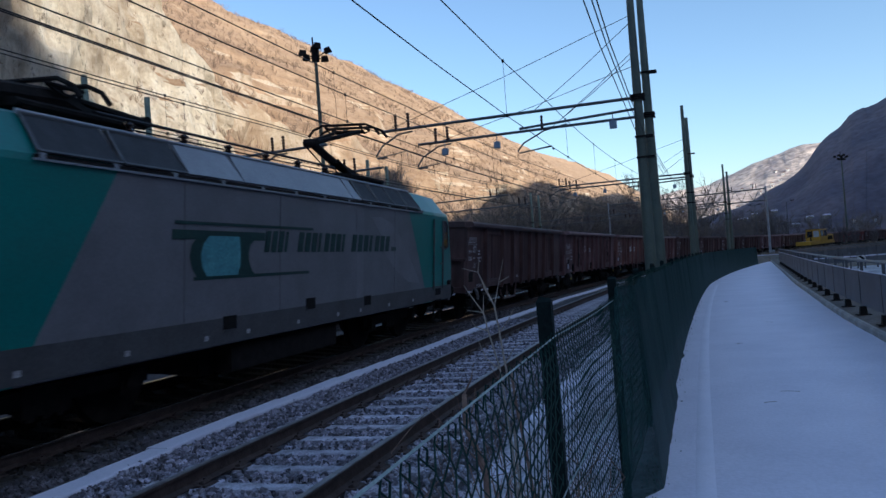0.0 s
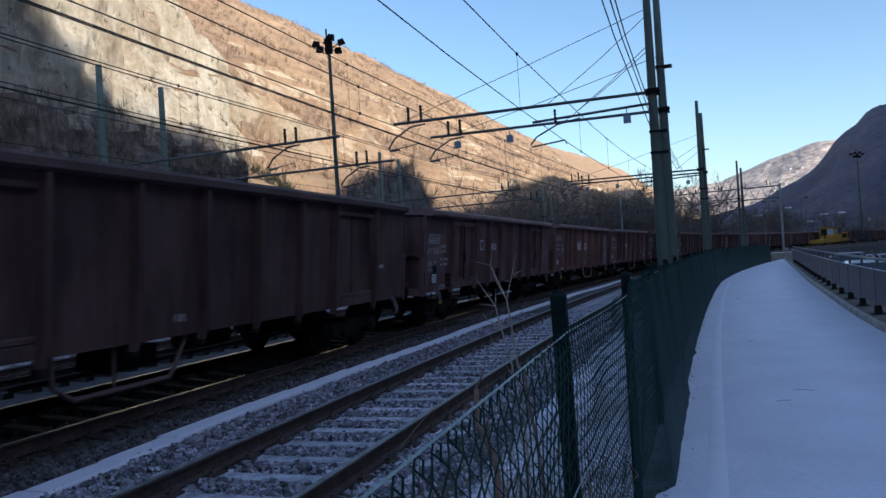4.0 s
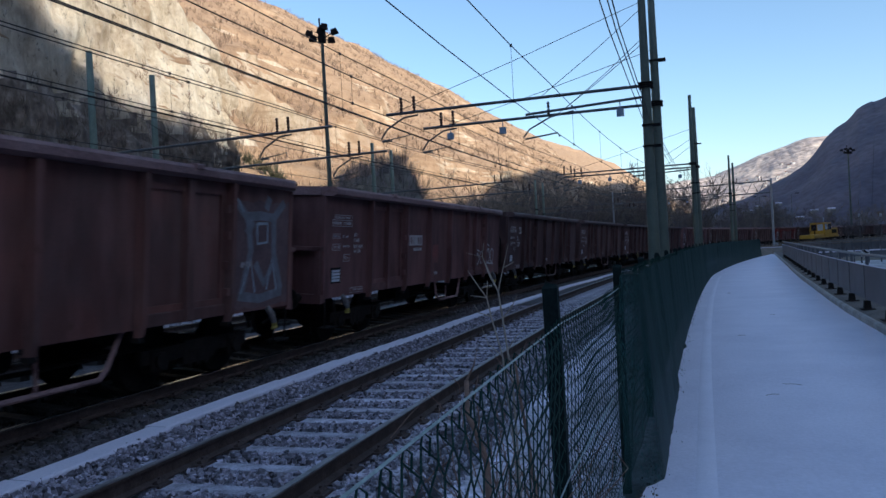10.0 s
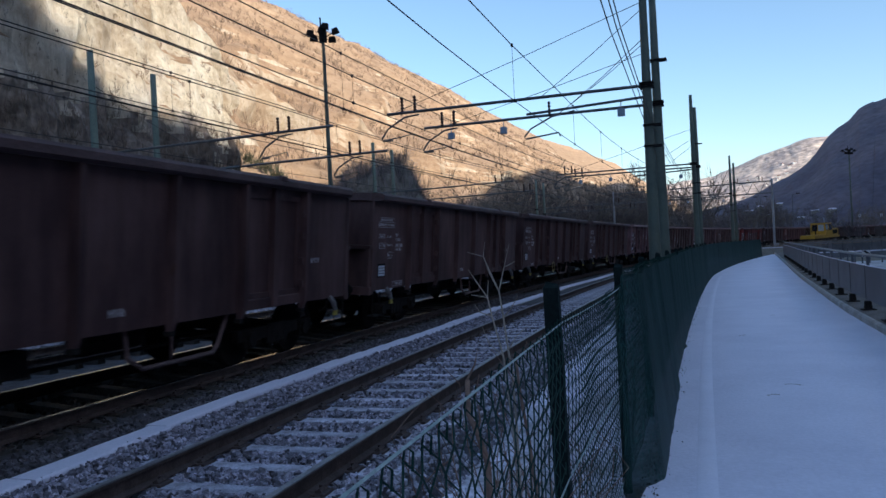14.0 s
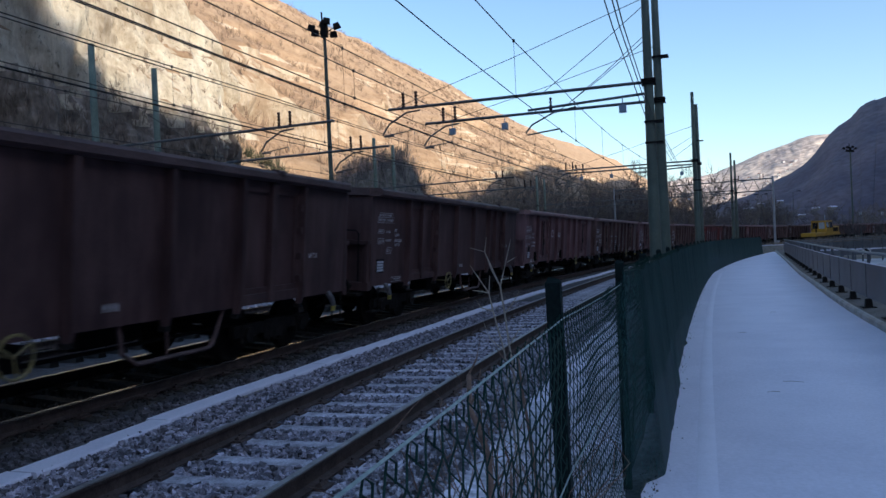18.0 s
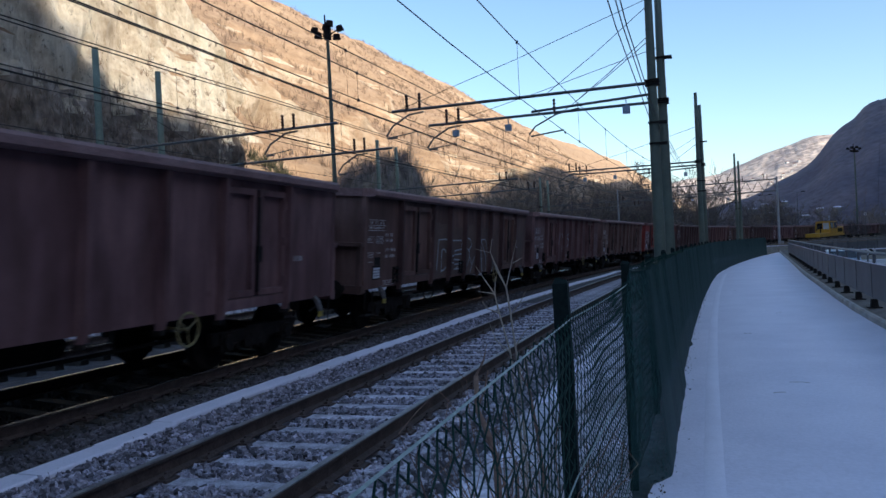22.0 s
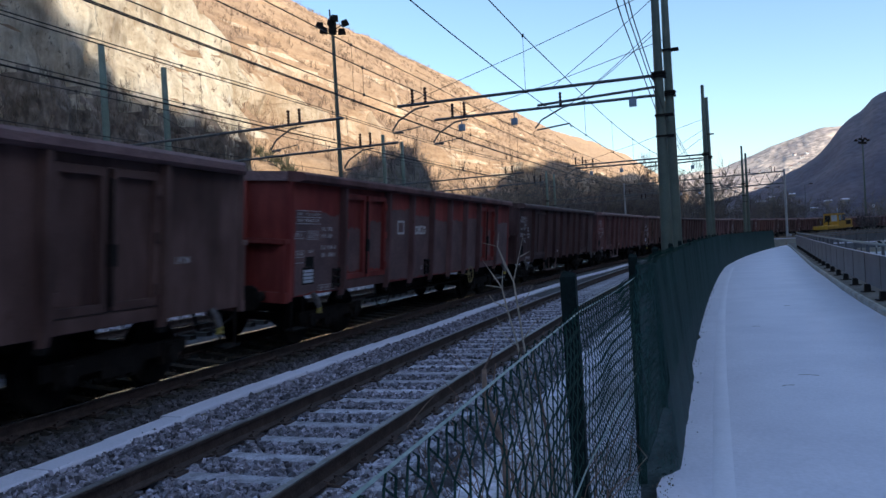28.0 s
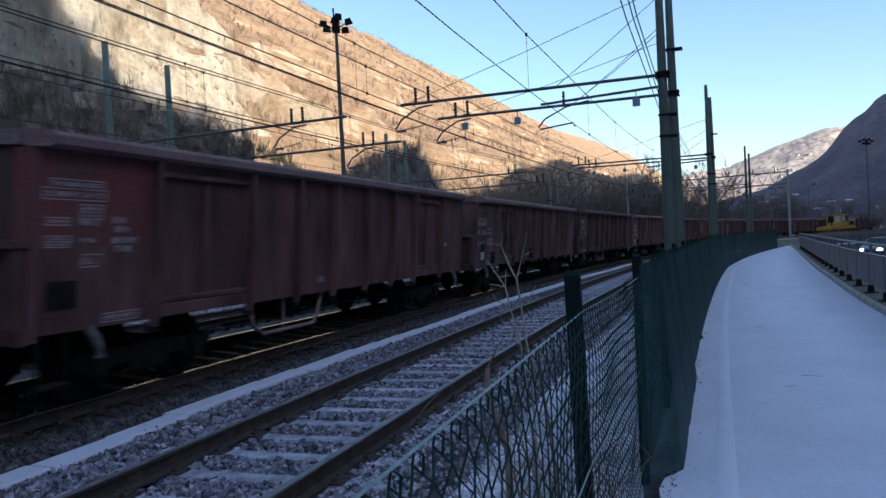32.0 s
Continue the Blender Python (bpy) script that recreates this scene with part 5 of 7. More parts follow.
def fence():
    f = thing("chain_link_fence", "dark green chain-link fence on posts along the path", "fence")
    pg = G()
    pg.box((0, 0, 0.64), (0.062, 0.058, 1.68))
    pg.add([Vector((-0.031, -0.029, 1.48)), Vector((0.031, -0.029, 1.48)), Vector((0.031, 0.029, 1.48)), Vector((-0.031, 0.029, 1.48)), Vector((-0.02, 0, 1.505)), Vector((0.025, 0, 1.495))], [(0, 1, 5, 4), (2, 3, 4, 5), (1, 2, 5), (3, 0, 4)])
    pme = pg.mesh("post", FPOST)
    ss = [-2.0] + [3.1 + 2.5 * k for k in range(27)]
    for s in ss:
        m = Matrix.Translation(C(s, fence_off(s), 0.0)) @ Euler((rng.uniform(-0.012, 0.012), rng.uniform(-0.015, 0.01), turn_at(s))).to_matrix().to_4x4()
        part("post", pme, None, f, at=m)
    for a, b in zip(ss[:-1], ss[1:]):
        top = 1.335 if a < 5 else 1.44
        g = G()
        if a < 3:
            step, rise, thick = 0.05, 0.046, 0.0029
        elif a < 10:
            step, rise, thick = 0.037, 0.036, 0.0023
        elif a < 21:
            step, rise, thick = 0.06, 0.06, 0.0036
        else:
            step, rise, thick = 0.12, 0.12, 0.004
        n = int((b - a) / step)
        rows = int((top + 0.1) / rise) + 1
        a0 = max(a, 0.9)
        for i in range(int((a0 - a) / step), n + 1):
            sa = a + i * step
            pts = []
            jit = rng.uniform(-0.006, 0.006)
            for k in range(rows):
                s1 = sa + (step * 1.04 if (k + i) % 2 else -step * 0.04) + jit * math.sin(k * 0.9)
                wav = 0.03 * noise.noise((sa * 1.3, k * 0.1, 2))
                sag = -0.012 * math.sin(math.pi * i / n) - (0.03 * max(0, 3.0 - s1) / 2 if a < 3 else 0)
                pts.append(C(s1, fence_off(s1) + (0.005 if k % 2 else -0.005) + wav + 0.02, top + sag - k * rise))
            if a < 10 and i % 2:
                e = pts[0]
                pts = [e + Vector((0.012, 0.01, -0.022)), e + Vector((0.016, 0.008, 0.012)), e + Vector((0.004, 0, 0.024))] + pts
            g.tube(pts, thick, 3, caps=False)
        tagged(part("mesh_panel", g, PVC, f), kind="stuff")
        for z in (top, top * 0.52, 0.06):
            g = G()
            g.tube([C(a + (b - a) * k / 6, fence_off(a + (b - a) * k / 6) + 0.024, z - 0.012 * math.sin(math.pi * k / 6)) for k in range(7)], 0.0038 if a < 5 else 0.0026, 4)
            part("tension_wire", g, LINEWIRE if a < 5 else PVC, f)
        if a > 5:
            rows = []
            for k in range(26):
                col = []
                for z in (-0.18, 0.0, 0.3, 0.7, 1.1, 1.42):
                    low = 1 - z / 1.42
                    # the near end hangs out towards the path at its foot
                    q = a + (b - a) * k / 25 - ((0.12 + 0.42 * low) * (1 - k / 25) if a < 6 else 0)
                    out = max(0.0, min(1.0, (q - 5.48 + 0.42 * low) / 0.32))
                    w = 0.03 * noise.noise((q * 3.1, 0, 4)) + 0.02 * noise.noise((q * 9, 0, 8))
                    lean = 0.14 if q < 9 else 0.09
                    col.append(C(q, fence_off(q) + 0.035 + (0.1 + lean * low) * out + w * (0.3 + z), z + 0.02 * noise.noise((q * 2, z, 1))))
                rows.append(col)
            part("windbreak_net", G().sheet(rows), NET, f, "dark green windbreak net", smooth=True)
    return f


fence()


def stems(seed, s0, s1, o0, o1, count, hmin, hmax, thick):
    r = random.Random(seed)
    g = G()
    for _ in range(count):
        s, o = r.uniform(s0, s1), r.uniform(o0, o1)
        h = r.uniform(hmin, hmax)
        p, d = C(s, o, -0.2), Vector((r.uniform(-.35, .35), r.uniform(-.35, .35), 1)).normalized()
        pts = [p]
        for k in range(5):
            d = (d + Vector((r.uniform(-.25, .25), r.uniform(-.25, .25), 0))).normalized()
            pts.append(pts[-1] + d * h / 5)
        g.tube(pts, [thick * (1 - 0.15 * k) for k in range(6)], 4)
        for k in range(2, 6):
            q = pts[k]
            e = q + Vector((r.uniform(-1, 1), r.uniform(-1, 1), r.uniform(0.2, 1))).normalized() * h * r.uniform(0.12, 0.3)
            g.tube([q, (q + e) / 2 + Vector((0, 0, 0.01)), e], [thick * 0.45, thick * 0.35, thick * 0.2], 3)
    return g


solo("dry_brambles", stems(4, 2.0, 5.0, 6.75, 7.4, 70, 0.5, 1.1, 0.0065), CANE, "tangle of dry bramble stems behind the fence", "dry shrub", kind="stuff")


def woody_stem(pts, r, label):
    """A bent brown stem with a few dead side shoots."""
    w = thing("bramble_stem", label, "dry shrub", "woody stems behind the fence")
    n = len(pts)
    part("stem", G().tube(pts, [r * (1 - 0.4 * k / (n - 1)) for k in range(n)], 8), CANE, w, smooth=True)
    rr = random.Random(n)
    for k in range(1, n):
        p = Vector(pts[k])
        e = p + Vector((rr.uniform(-0.12, 0.12), rr.uniform(-0.1, 0.1), rr.uniform(0.05, 0.2)))
        part("shoot", G().tube([p, p.lerp(e, 0.5) + Vector((0.01, 0, 0)), e], [r * 0.3, r * 0.22, r * 0.12], 5), CANE, w)


woody_stem([(-0.724, 2.9, -0.22), (-0.734, 2.9, 0.625), (-0.736, 2.9, 0.763), (-0.77, 2.9, 0.877), (-0.806, 2.9, 0.958), (-0.803, 2.9, 1.097)], 0.017, "thick bent reddish-brown bramble stem behind the fence")
woody_stem([(-0.538, 3.0, -0.22), (-0.558, 3.0, 0.599), (-0.58, 3.0, 0.832), (-0.606, 3.0, 1.019), (-0.617, 3.0, 1.16)], 0.009, "slim brown bramble stem behind the fence")


def tall_weed():
    w = thing("dry_weed", "tall bare weed with thin pale forked stems", "dry shrub")
    V = lambda x, z, dy=0.0: Vector((x, 4.50 + dy, z))
    foot = Vector((-0.93, 4.5, -0.25))
    main = [foot, V(-0.94, 0.4), V(-0.95, 0.83), V(-0.97, 0.98), V(-0.99, 1.18), V(-1.01, 1.35)]
    left = [foot + Vector((-0.02, 0.03, 0)), V(-0.97, 0.45, 0.03), V(-1.01, 0.94, 0.03), V(-1.07, 1.19, 0.03), V(-1.09, 1.31, 0.02)]
    part("stem", G().tube(main, [0.008, 0.0075, 0.007, 0.0065, 0.006, 0.0055], 6), STALK, w)
    part("stem", G().tube(left, [0.0065, 0.006, 0.0055, 0.005, 0.0045], 6), STALK, w)
    forks = [[main[-1], V(-0.98, 1.46), V(-0.93, 1.64)], [main[-1], V(-1.06, 1.45), V(-1.10, 1.57), V(-1.20, 1.60)], [main[-1], V(-1.10, 1.57), V(-1.085, 1.66)],
             [left[-1], V(-1.15, 1.41), V(-1.20, 1.49)], [left[-1], V(-1.13, 1.32), V(-1.19, 1.33)], [left[-1], V(-1.075, 1.42)], [main[4], V(-0.93, 1.25), V(-0.89, 1.32)],
             [main[3], V(-0.91, 1.07), V(-0.85, 1.12)], [left[3], V(-1.14, 1.22), V(-1.17, 1.27)], [V(-0.96, 1.5), V(-0.90, 1.53)], [main[2], V(-0.88, 0.92), V(-0.80, 1.02)], [left[2], V(-1.09, 1.02), V(-1.13, 1.13)]]
    for f in forks:
        n = len(f)
        part("fork", G().tube(f, [0.0042 - 0.0026 * k / (n - 1) for k in range(n)], 5), STALK, w)


tall_weed()


# ---- parapet on the other side of the path ----
def rail_off(s):
    return kerb_off(s) + 0.30 + 0.014 * max(0, min(s, 30) - 16.5) - swell(s)


def parapet():
    k = G()
    prof = [(0.0, -0.3), (0.10, -0.3), (0.10, 0.10), (0.08, 0.12), (0.03, 0.12), (0.0, 0.09)]
    k.sheet([[C(s, kerb_off(s) + a, b) for a, b in prof + prof[:1]] for s in [-6 + i * 1.0 for i in range(84)]])
    solo("kerb", k, KERB, "raised pale concrete kerb of the footpath", kind="structure")
    k = G()
    prof = [(0.102, -1.2), (0.80, -1.2), (0.80, 0.12), (0.78, 0.13), (0.30, 0.12), (0.102, 0.09)]
    k.sheet([[C(s, kerb_off(s) + a, b) for a, b in prof + prof[:1]] for s in [-6 + i * 1.0 for i in range(84)]])
    solo("parapet_plinth", k, PLINTH, "brown-stained concrete plinth under the parapet", kind="structure")
    t = thing("parapet", "grey steel parapet with panels, posts and two top rails", "railing")
    pg = G()
    pg.prism([(-0.025, 0.0), (0.025, 0.0), (0.025, 1.08), (-0.025, 1.08)], -0.025, 0.025)
    pme = pg.mesh("post", STEELG)
    fg = G()
    fg.box((-0.03, 0, 0.008), (0.26, 0.2, 0.016))
    fg.box((-0.03, 0, 0.09), (0.13, 0.13, 0.16), taper=0.8)
    fme = fg.mesh("foot", IRON)
    sg = G()
    sg.bbox(-0.068, -0.06, -0.03, 0.03, 0.20, 0.87)
    sme = sg.mesh("joint_strip", TUBE)
    s, step = 3.89, 2.11
    while s < 60:
        o = rail_off(s)
        m = Matrix.Translation(C(s, o, 0.125)) @ Euler((0, 0, turn_at(s))).to_matrix().to_4x4()
        p = part("post", pme, None, t, at=m)
        part("foot", fme, None, p)
        part("joint_strip", sme, None, p)
        g = G()
        q = [C(s + 0.01, o - 0.05, 0), C(s + step - 0.01, rail_off(s + step) - 0.05, 0)]
        d = (q[1] - q[0]).normalized()
        nn = Vector((-d.y, d.x, 0)) * 0.008
        vs = [v + Vector((0, 0, z)) + e for z in (0.33, 0.985) for e in (nn, -nn) for v in q]
        g.add(vs, [(0, 1, 5, 4), (3, 2, 6, 7), (4, 5, 7, 6), (1, 0, 2, 3), (0, 4, 6, 2), (1, 3, 7, 5)])
        part("panel", g, STEELG, t)
        g = G()
        g.add([v + Vector((0, 0, z)) + e * k for z, k in ((0.987, 1.3), (1.0, 0.8)) for e in (nn, -nn) for v in q], [(0, 1, 5, 4), (3, 2, 6, 7), (4, 5, 7, 6), (1, 0, 2, 3), (0, 4, 6, 2), (1, 3, 7, 5)])
        part("snow_cap", g, SNOW, t, "thin line of snow on the panel")
        s += step
    g = G()
    g.tube([C(a, rail_off(a), 1.19) for a in [3.0 + 1.5 * i for i in range(40)]], 0.032, 6)
    part("top_rail", g, STEELG, t, "frosted grey top rail")


parapet()


def end_block():
    t = thing("concrete_block", "weathered concrete block with snow on top at the path's end", "concrete block", at=Matrix.Translation(C(77.5, 10.4, 0)) @ Euler((0, 0, turn_at(77.5))).to_matrix().to_4x4())
    part("body", G().bbox(-1.2, 1.2, -0.35, 0.35, -1.1, 0.55, 0.03), CONCR, t)
    part("snow_cap", G().bbox(-1.18, 1.18, -0.33, 0.33, 0.552, 0.60, 0.02), SNOW, t)


end_block()


# ---- road beyond the parapet, turning away to the right ----
ROADSNOW = mat("slushy_road", (0.52, 0.54, 0.57), (0.16, 0.16, 0.17), 0.35, 0.8, bump=0.3, fine=12, speck=0.2)


def side_road():
    g = G()
    g.sheet([[Vector((C(s, kerb_off(s) + 0.8).x + w, C(s, kerb_off(s) + 0.8).y, GRADE * s - 0.90)) for w in (0, 3, 6, 10, 16, 26, 45)][::-1] for s in [-10 + 4 * i for i in range(22)]])
    solo("road", g, ROADSNOW, "snowy road with dark wheel tracks beyond the parapet", kind="structure")

    def run(name, label, pts, panels, z0, rails, cap):
        t = thing(name, label, "railing")
        P = [Vector((p[0] * 1.25, p[1] * 1.25, 1.65 + (p[2] - 1.65) * 1.25)) for p in pts]
        n = 7 * (len(P) - 1)
        Q = []
        for i in range(n + 1):
            f = i / n * (len(P) - 1)
            k = min(int(f), len(P) - 2)
            Q.append(P[k].lerp(P[k + 1], f - k))
        for a, b in zip(Q[:-1], Q[1:]):
            g = G()
            g.box(a + Vector((0, 0, 0.25)), (0.1, 0.1, 1.9))
            part("post", g, STEELG, t)
            d = (b - a)
            nn = Vector((-d.y, d.x, 0)).normalized() * 0.02
            g = G()
            vs = [v + Vector((0, 0, z)) + e for z in [1.25 * h for h in panels] for e in (nn, -nn) for v in (a, b)]
            g.add(vs, [(0, 1, 5, 4), (3, 2, 6, 7), (4, 5, 7, 6), (1, 0, 2, 3), (0, 4, 6, 2), (1, 3, 7, 5)])
            part("panel", g, STEELG, t)
        for z in rails:
            part("top_rail", G().tube([q + Vector((0, 0, z * 1.25)) for q in Q], 0.05, 6), SNOW if cap else STEELG, t, "snow-capped rail" if cap else "")
        return t

    run("far_parapet", "grey steel parapet along the bend of the road", [(8.9, 57.5, -0.6), (12.5, 64, -0.65), (19, 71, -0.7), (30, 80, -0.75), (46, 86, -0.8)], (0.15, 0.85), 0, (0.95, 1.08), False)
    t = run("crash_barrier", "snow-capped steel crash barrier with chevron boards", [(9.3, 52.0, -0.75), (12.6, 53.5, -0.8), (18, 55, -0.8), (26, 55.5, -0.8)], (0.35, 0.68), 0, (0.72,), True)
    for x, y in ((15.4, 66.5), (18.25, 67.4)):
        g, h = G(), G()
        g.box((x, y - 0.1, -0.72), (0.62, 0.05, 0.5))
        b = part("chevron_board", g, WHITE, t, "white chevron board")
        h.add([Vector((x + a * 1.25, y - 0.129, -0.72 + c * 1.25)) for a, c in ((-0.2, -0.19), (0.0, -0.19), (0.2, 0), (0, 0.19), (-0.2, 0.19), (0.0, 0))], [(0, 1, 2, 5), (5, 2, 3, 4)])
        part("chevron", h, IRON, b)


side_road()


# ---- overhead line ----
def tapered_pole(h, r0, r1, bands=()):
    g = G()
    zs = [-0.9, 0.0, h * 0.25, h * 0.5, h * 0.75, h]
    g.tube([(0, 0, z) for z in zs], [r0 + (r1 - r0) * max(z, 0) / h for z in zs], 12)
    return g


def pole_thing(s, o, h, material=GPOLE, r0=0.17, r1=0.10, label="tapered dark green steel catenary pole", lean=(0, 0)):
    p = thing("catenary_pole", label, "catenary pole", "catenary poles", at=Matrix.Translation(C(s, o, 0)) @ Euler((lean[0], lean[1], turn_at(s))).to_matrix().to_4x4())
    part("shaft", tapered_pole(h, r0, r1), material, p, smooth=True)
    return p


def cantilever(pole, pole_o, o_end, z, wires, box=None):
    """A tube from the pole across the tracks, with suspended steady arms. Local: x to the right of the pole."""
    L = o_end - pole_o
    g = G()
    g.tube([(0, 0, z), (L, 0, z + 0.05)], 0.048, 8)
    arm = part("arm", g, TUBE, pole)
    g = G()
    g.tube([(0, 0, z - 0.02), (0, 0, z + 0.02)], 0.2, 12)
    for zz in (z - 0.06, z + 0.06):
        g.box((0, 0, zz), (0.4, 0.4, 0.03))
    part("clamp", g, IRON, pole)
    for o in wires:
        x = o - pole_o
        for e in (-0.22, 0.22):
            part("insulator", insulator((x + e, 0, z + 0.04), (x + e, 0, z + 0.56), 0.066, 5), INSUL, arm)
        g = G()
        sg = -1 if L < 0 else 1
        g.tube([(x + 0.35, 0, z - 0.06), (x - 0.15, 0, z - 0.10), (x - 0.75, 0, z - 0.42), (x - 0.98, 0, z - 0.72), (x - 0.95, 0, z - 0.80), (x - 0.6, 0, z - 0.80)], 0.03, 6)
        g.tube([(x - 0.95, 0, z - 0.78), (x - 0.3, 0, z - 0.72), (x + 0.1, 0, z - 0.66), (x + 0.12, 0, z - 0.82)], 0.018, 5)
        part("steady_arm", g, TUBE, arm)
    if box is not None:
        for bo in box:
            g = G()
            g.box((bo - pole_o, 0, z - 0.32), (0.20, 0.16, 0.22))
            g.tube([(bo - pole_o, 0, z - 0.2), (bo - pole_o, 0, z)], 0.02, 5)
            part("sign_box", g, BLUEBOX, arm, "grey-blue hanging box")
    return arm


def gantry_pair(s, far_o, near_o, h, gap=3.6):
    """Two overlap poles each side of the tracks, three metres and more apart."""
    a = pole_thing(s, near_o, h + 0.6, r0=0.18, r1=0.09)
    cantilever(a, near_o, -1.1, 6.15, [-0.35], box=[])
    b = pole_thing(s + gap, near_o + 0.12, h, r0=0.19, r1=0.10)
    cantilever(b, near_o + 0.12, -0.8, 6.03, [0.1], box=[2.1, 0.2])
    g = G()
    g.tube([(0, 0, 5.83), (-3.55, 0, 5.70)], 0.04, 8)
    arm = part("arm", g, TUBE, a)
    part("insulator", insulator((-2.85, 0, 5.62), (-2.85, 0, 6.02), 0.05, 4), INSUL, arm)
    g = G()
    g.tube([(-2.1, 0, 5.66), (-2.8, 0, 5.55), (-3.45, 0, 5.25), (-3.65, 0, 5.02), (-3.6, 0, 4.96), (-2.6, 0, 5.06), (-2.55, 0, 4.94)], 0.026, 6)
    part("steady_arm", g, TUBE, arm)
    g = G()
    g.box((-0.75, 0, 5.46), (0.20, 0.16, 0.22))
    g.tube([(-0.75, 0, 5.55), (-0.75, 0, 5.8)], 0.015, 5)
    part("sign_box", g, BLUEBOX, arm, "grey hanging box")
    for z in (7.4, 5.0, 4.4):
        g = G()
        g.box((0.1, 0, z), (0.5, 0.34, 0.05))
        part("clamp", g, IRON, b if z > 5 else a)
    for ds, fo in ((0, far_o), (3.9, far_o - 0.6)):
        c = pole_thing(s + ds, fo, h, GPOST, 0.17, 0.12, "faded green catenary pole beyond the tracks")
        cantilever(c, fo, fo + 10.2 if ds == 0 else fo + 11.0, 6.0 if ds == 0 else 5.6, [-5.0] if ds == 0 else [-4.3], box=[])
    return a


gantry_pair(22.4, -13.3, 7.05, 10.0, 2.5)
gantry_pair(46.9, -14.2, 7.16, 9.6, 0.9)
gantry_pair(81.6, -14.2, 6.65, 9.4, 2.0)


PALEMAST = mat("pale_galvanised_mast", (0.36, 0.37, 0.385), (0.28, 0.285, 0.295), 2, 0.5, 0.2, bump=0.1, fine=30, speck=0.12)


def portal(s, o0, o1, z0, z1):
    p = thing("signal_gantry", "lattice steel portal over the tracks on a pale mast", "gantry", at=Matrix.Translation(C(s, 0, 0)) @ Euler((0, 0, turn_at(s))).to_matrix().to_4x4())
    for o in (o0, o1):
        g = G()
        g.tube([(o, 0, -0.9), (o, 0, z1 + 0.3)], [0.17, 0.13], 8)
        part("mast", g, PALEMAST, p, "pale galvanised mast")
        part("foot_box", G().box((o + 0.35, -0.1, 0.35), (0.4, 0.3, 0.7)), PALEMAST, p)
    g = G()
    n = 14
    for z in (z0, z1):
        g.tube([(o0, 0, z), (o1, 0, z)], 0.09, 5)
    part("chord", g, TUBE, p)
    g = G()
    for i in range(n):
        a, b = o0 + (o1 - o0) * i / n, o0 + (o1 - o0) * (i + 1) / n
        g.tube([(a, 0, z0), ((a + b) / 2, 0, z1), (b, 0, z0)], 0.045, 4)
    part("lattice", g, TUBE, p)
    g = G()
    for i in range(7):
        a = o0 + (o1 - o0) * (i + 0.5) / 7
        g.tube([(a, 0, z1), (a, 0, z1 + 0.7)], 0.05, 5)
        g.tube([(a + 0.4, 0, z1), (a + 0.4, 0, z1 + 0.7)], 0.05, 5)
    part("insulator", g, INSUL, p)


portal(112.4, 7.3, -15, 7.6, 9.2)


def flood_mast(at, k=1.0):
    m = thing("floodlight_mast", "tall dark mast with floodlights on top", "floodlight mast", "floodlight masts", at=Matrix.Translation(at) @ Matrix.Scale(k, 4))
    g = G()
    g.tube([(0, 0, -0.9), (0, 0, 14.0)], [0.16, 0.09], 8)
    part("shaft", g, GPOLE, m)
    g = G()
    g.box((0, 0, 13.9), (0.32, 0.32, 0.75))
    g.tube([(-0.1, 0, 14.3), (-0.12, 0, 14.9)], 0.045, 6)
    part("junction_box", g, IRON, m)
    for x, y, z, tilt in ((-0.85, 0.2, 14.2, 0.2), (-0.45, -0.2, 13.75, 0.1), (0.75, 0.0, 14.05, -0.3), (0.42, 0.3, 13.7, 0), (0.3, -0.3, 14.3, 0.2), (-0.25, 0.4, 14.35, 0.1)):
        g = G()
        g.box((x, y, z), (0.42, 0.26, 0.30), Euler((0, tilt, 0.3)).to_matrix(), 0.75)
        fl = part("floodlight", g, IRON, m)
        g = G()
        g.tube([(0, 0, 13.7), (x, y, z)], 0.03, 5)
        part("bracket", g, IRON, fl)


flood_mast(C(36.2, -11.17, 0))
flood_mast(Vector((48.9, 223.5, -2.9)), 1.75)


def wire(pts, r=0.012):
    return G().tube(pts, r, 4, caps=False)


def catenary(o_of, label, contact=5.35, carrier=6.6, double=True, r=0.013, sag=0.10):
    """Contact wire, carrier and droppers between the gantries."""
    t = thing("overhead_line", label, "overhead wires", "overhead wires")
    sup = [-20.0, 22.4, 46.9, 81.6, 112.4, 150.0, 190.0]
    p1, p2 = [], []
    for a, b in zip(sup[:-1], sup[1:]):
        n = 8
        for k in range(n):
            f = k / n
            s = a + (b - a) * f
            p1.append(C(s, o_of(s), contact))
            p2.append(C(s, o_of(s), carrier - sag * 4 * f * (1 - f)))
            if k % 2:
                g3 = G()
                g3.tube([p1[-1], p2[-1]], 0.006, 3)
                g3.box(p1[-1], (0.05, 0.05, 0.07))
                g3.box(p2[-1], (0.05, 0.05, 0.07))
                part("dropper", g3, WIRE, t)
    for d in ((-0.03, 0.03) if double else (0,)):
        part("contact_wire", G().tube([q + Vector((d, 0, 0)) for q in p1], r, 4, caps=False), WIRE, t)
    part("carrier_wire", G().tube(p2, r * 1.15, 4, caps=False), WIRE, t)


catenary(lambda s: 0.0, "carrier and contact wires over the main track", 5.38, 6.83)
catenary(lambda s: 0.3 + 0.004 * (s - 22), "second wires of the overlap over the main track", 5.5, 6.22, False)
catenary(lambda s: -4.6, "wires over the third track", 5.6, 6.68)
catenary(lambda s: -5.2, "second wires over the third track", 5.9, 7.0, False)
catenary(lambda s: -9.0, "wires over the fourth track", 5.5, 6.75, False)
catenary(lambda s: 4.4, "wires over the siding", 5.08, 6.42, False)


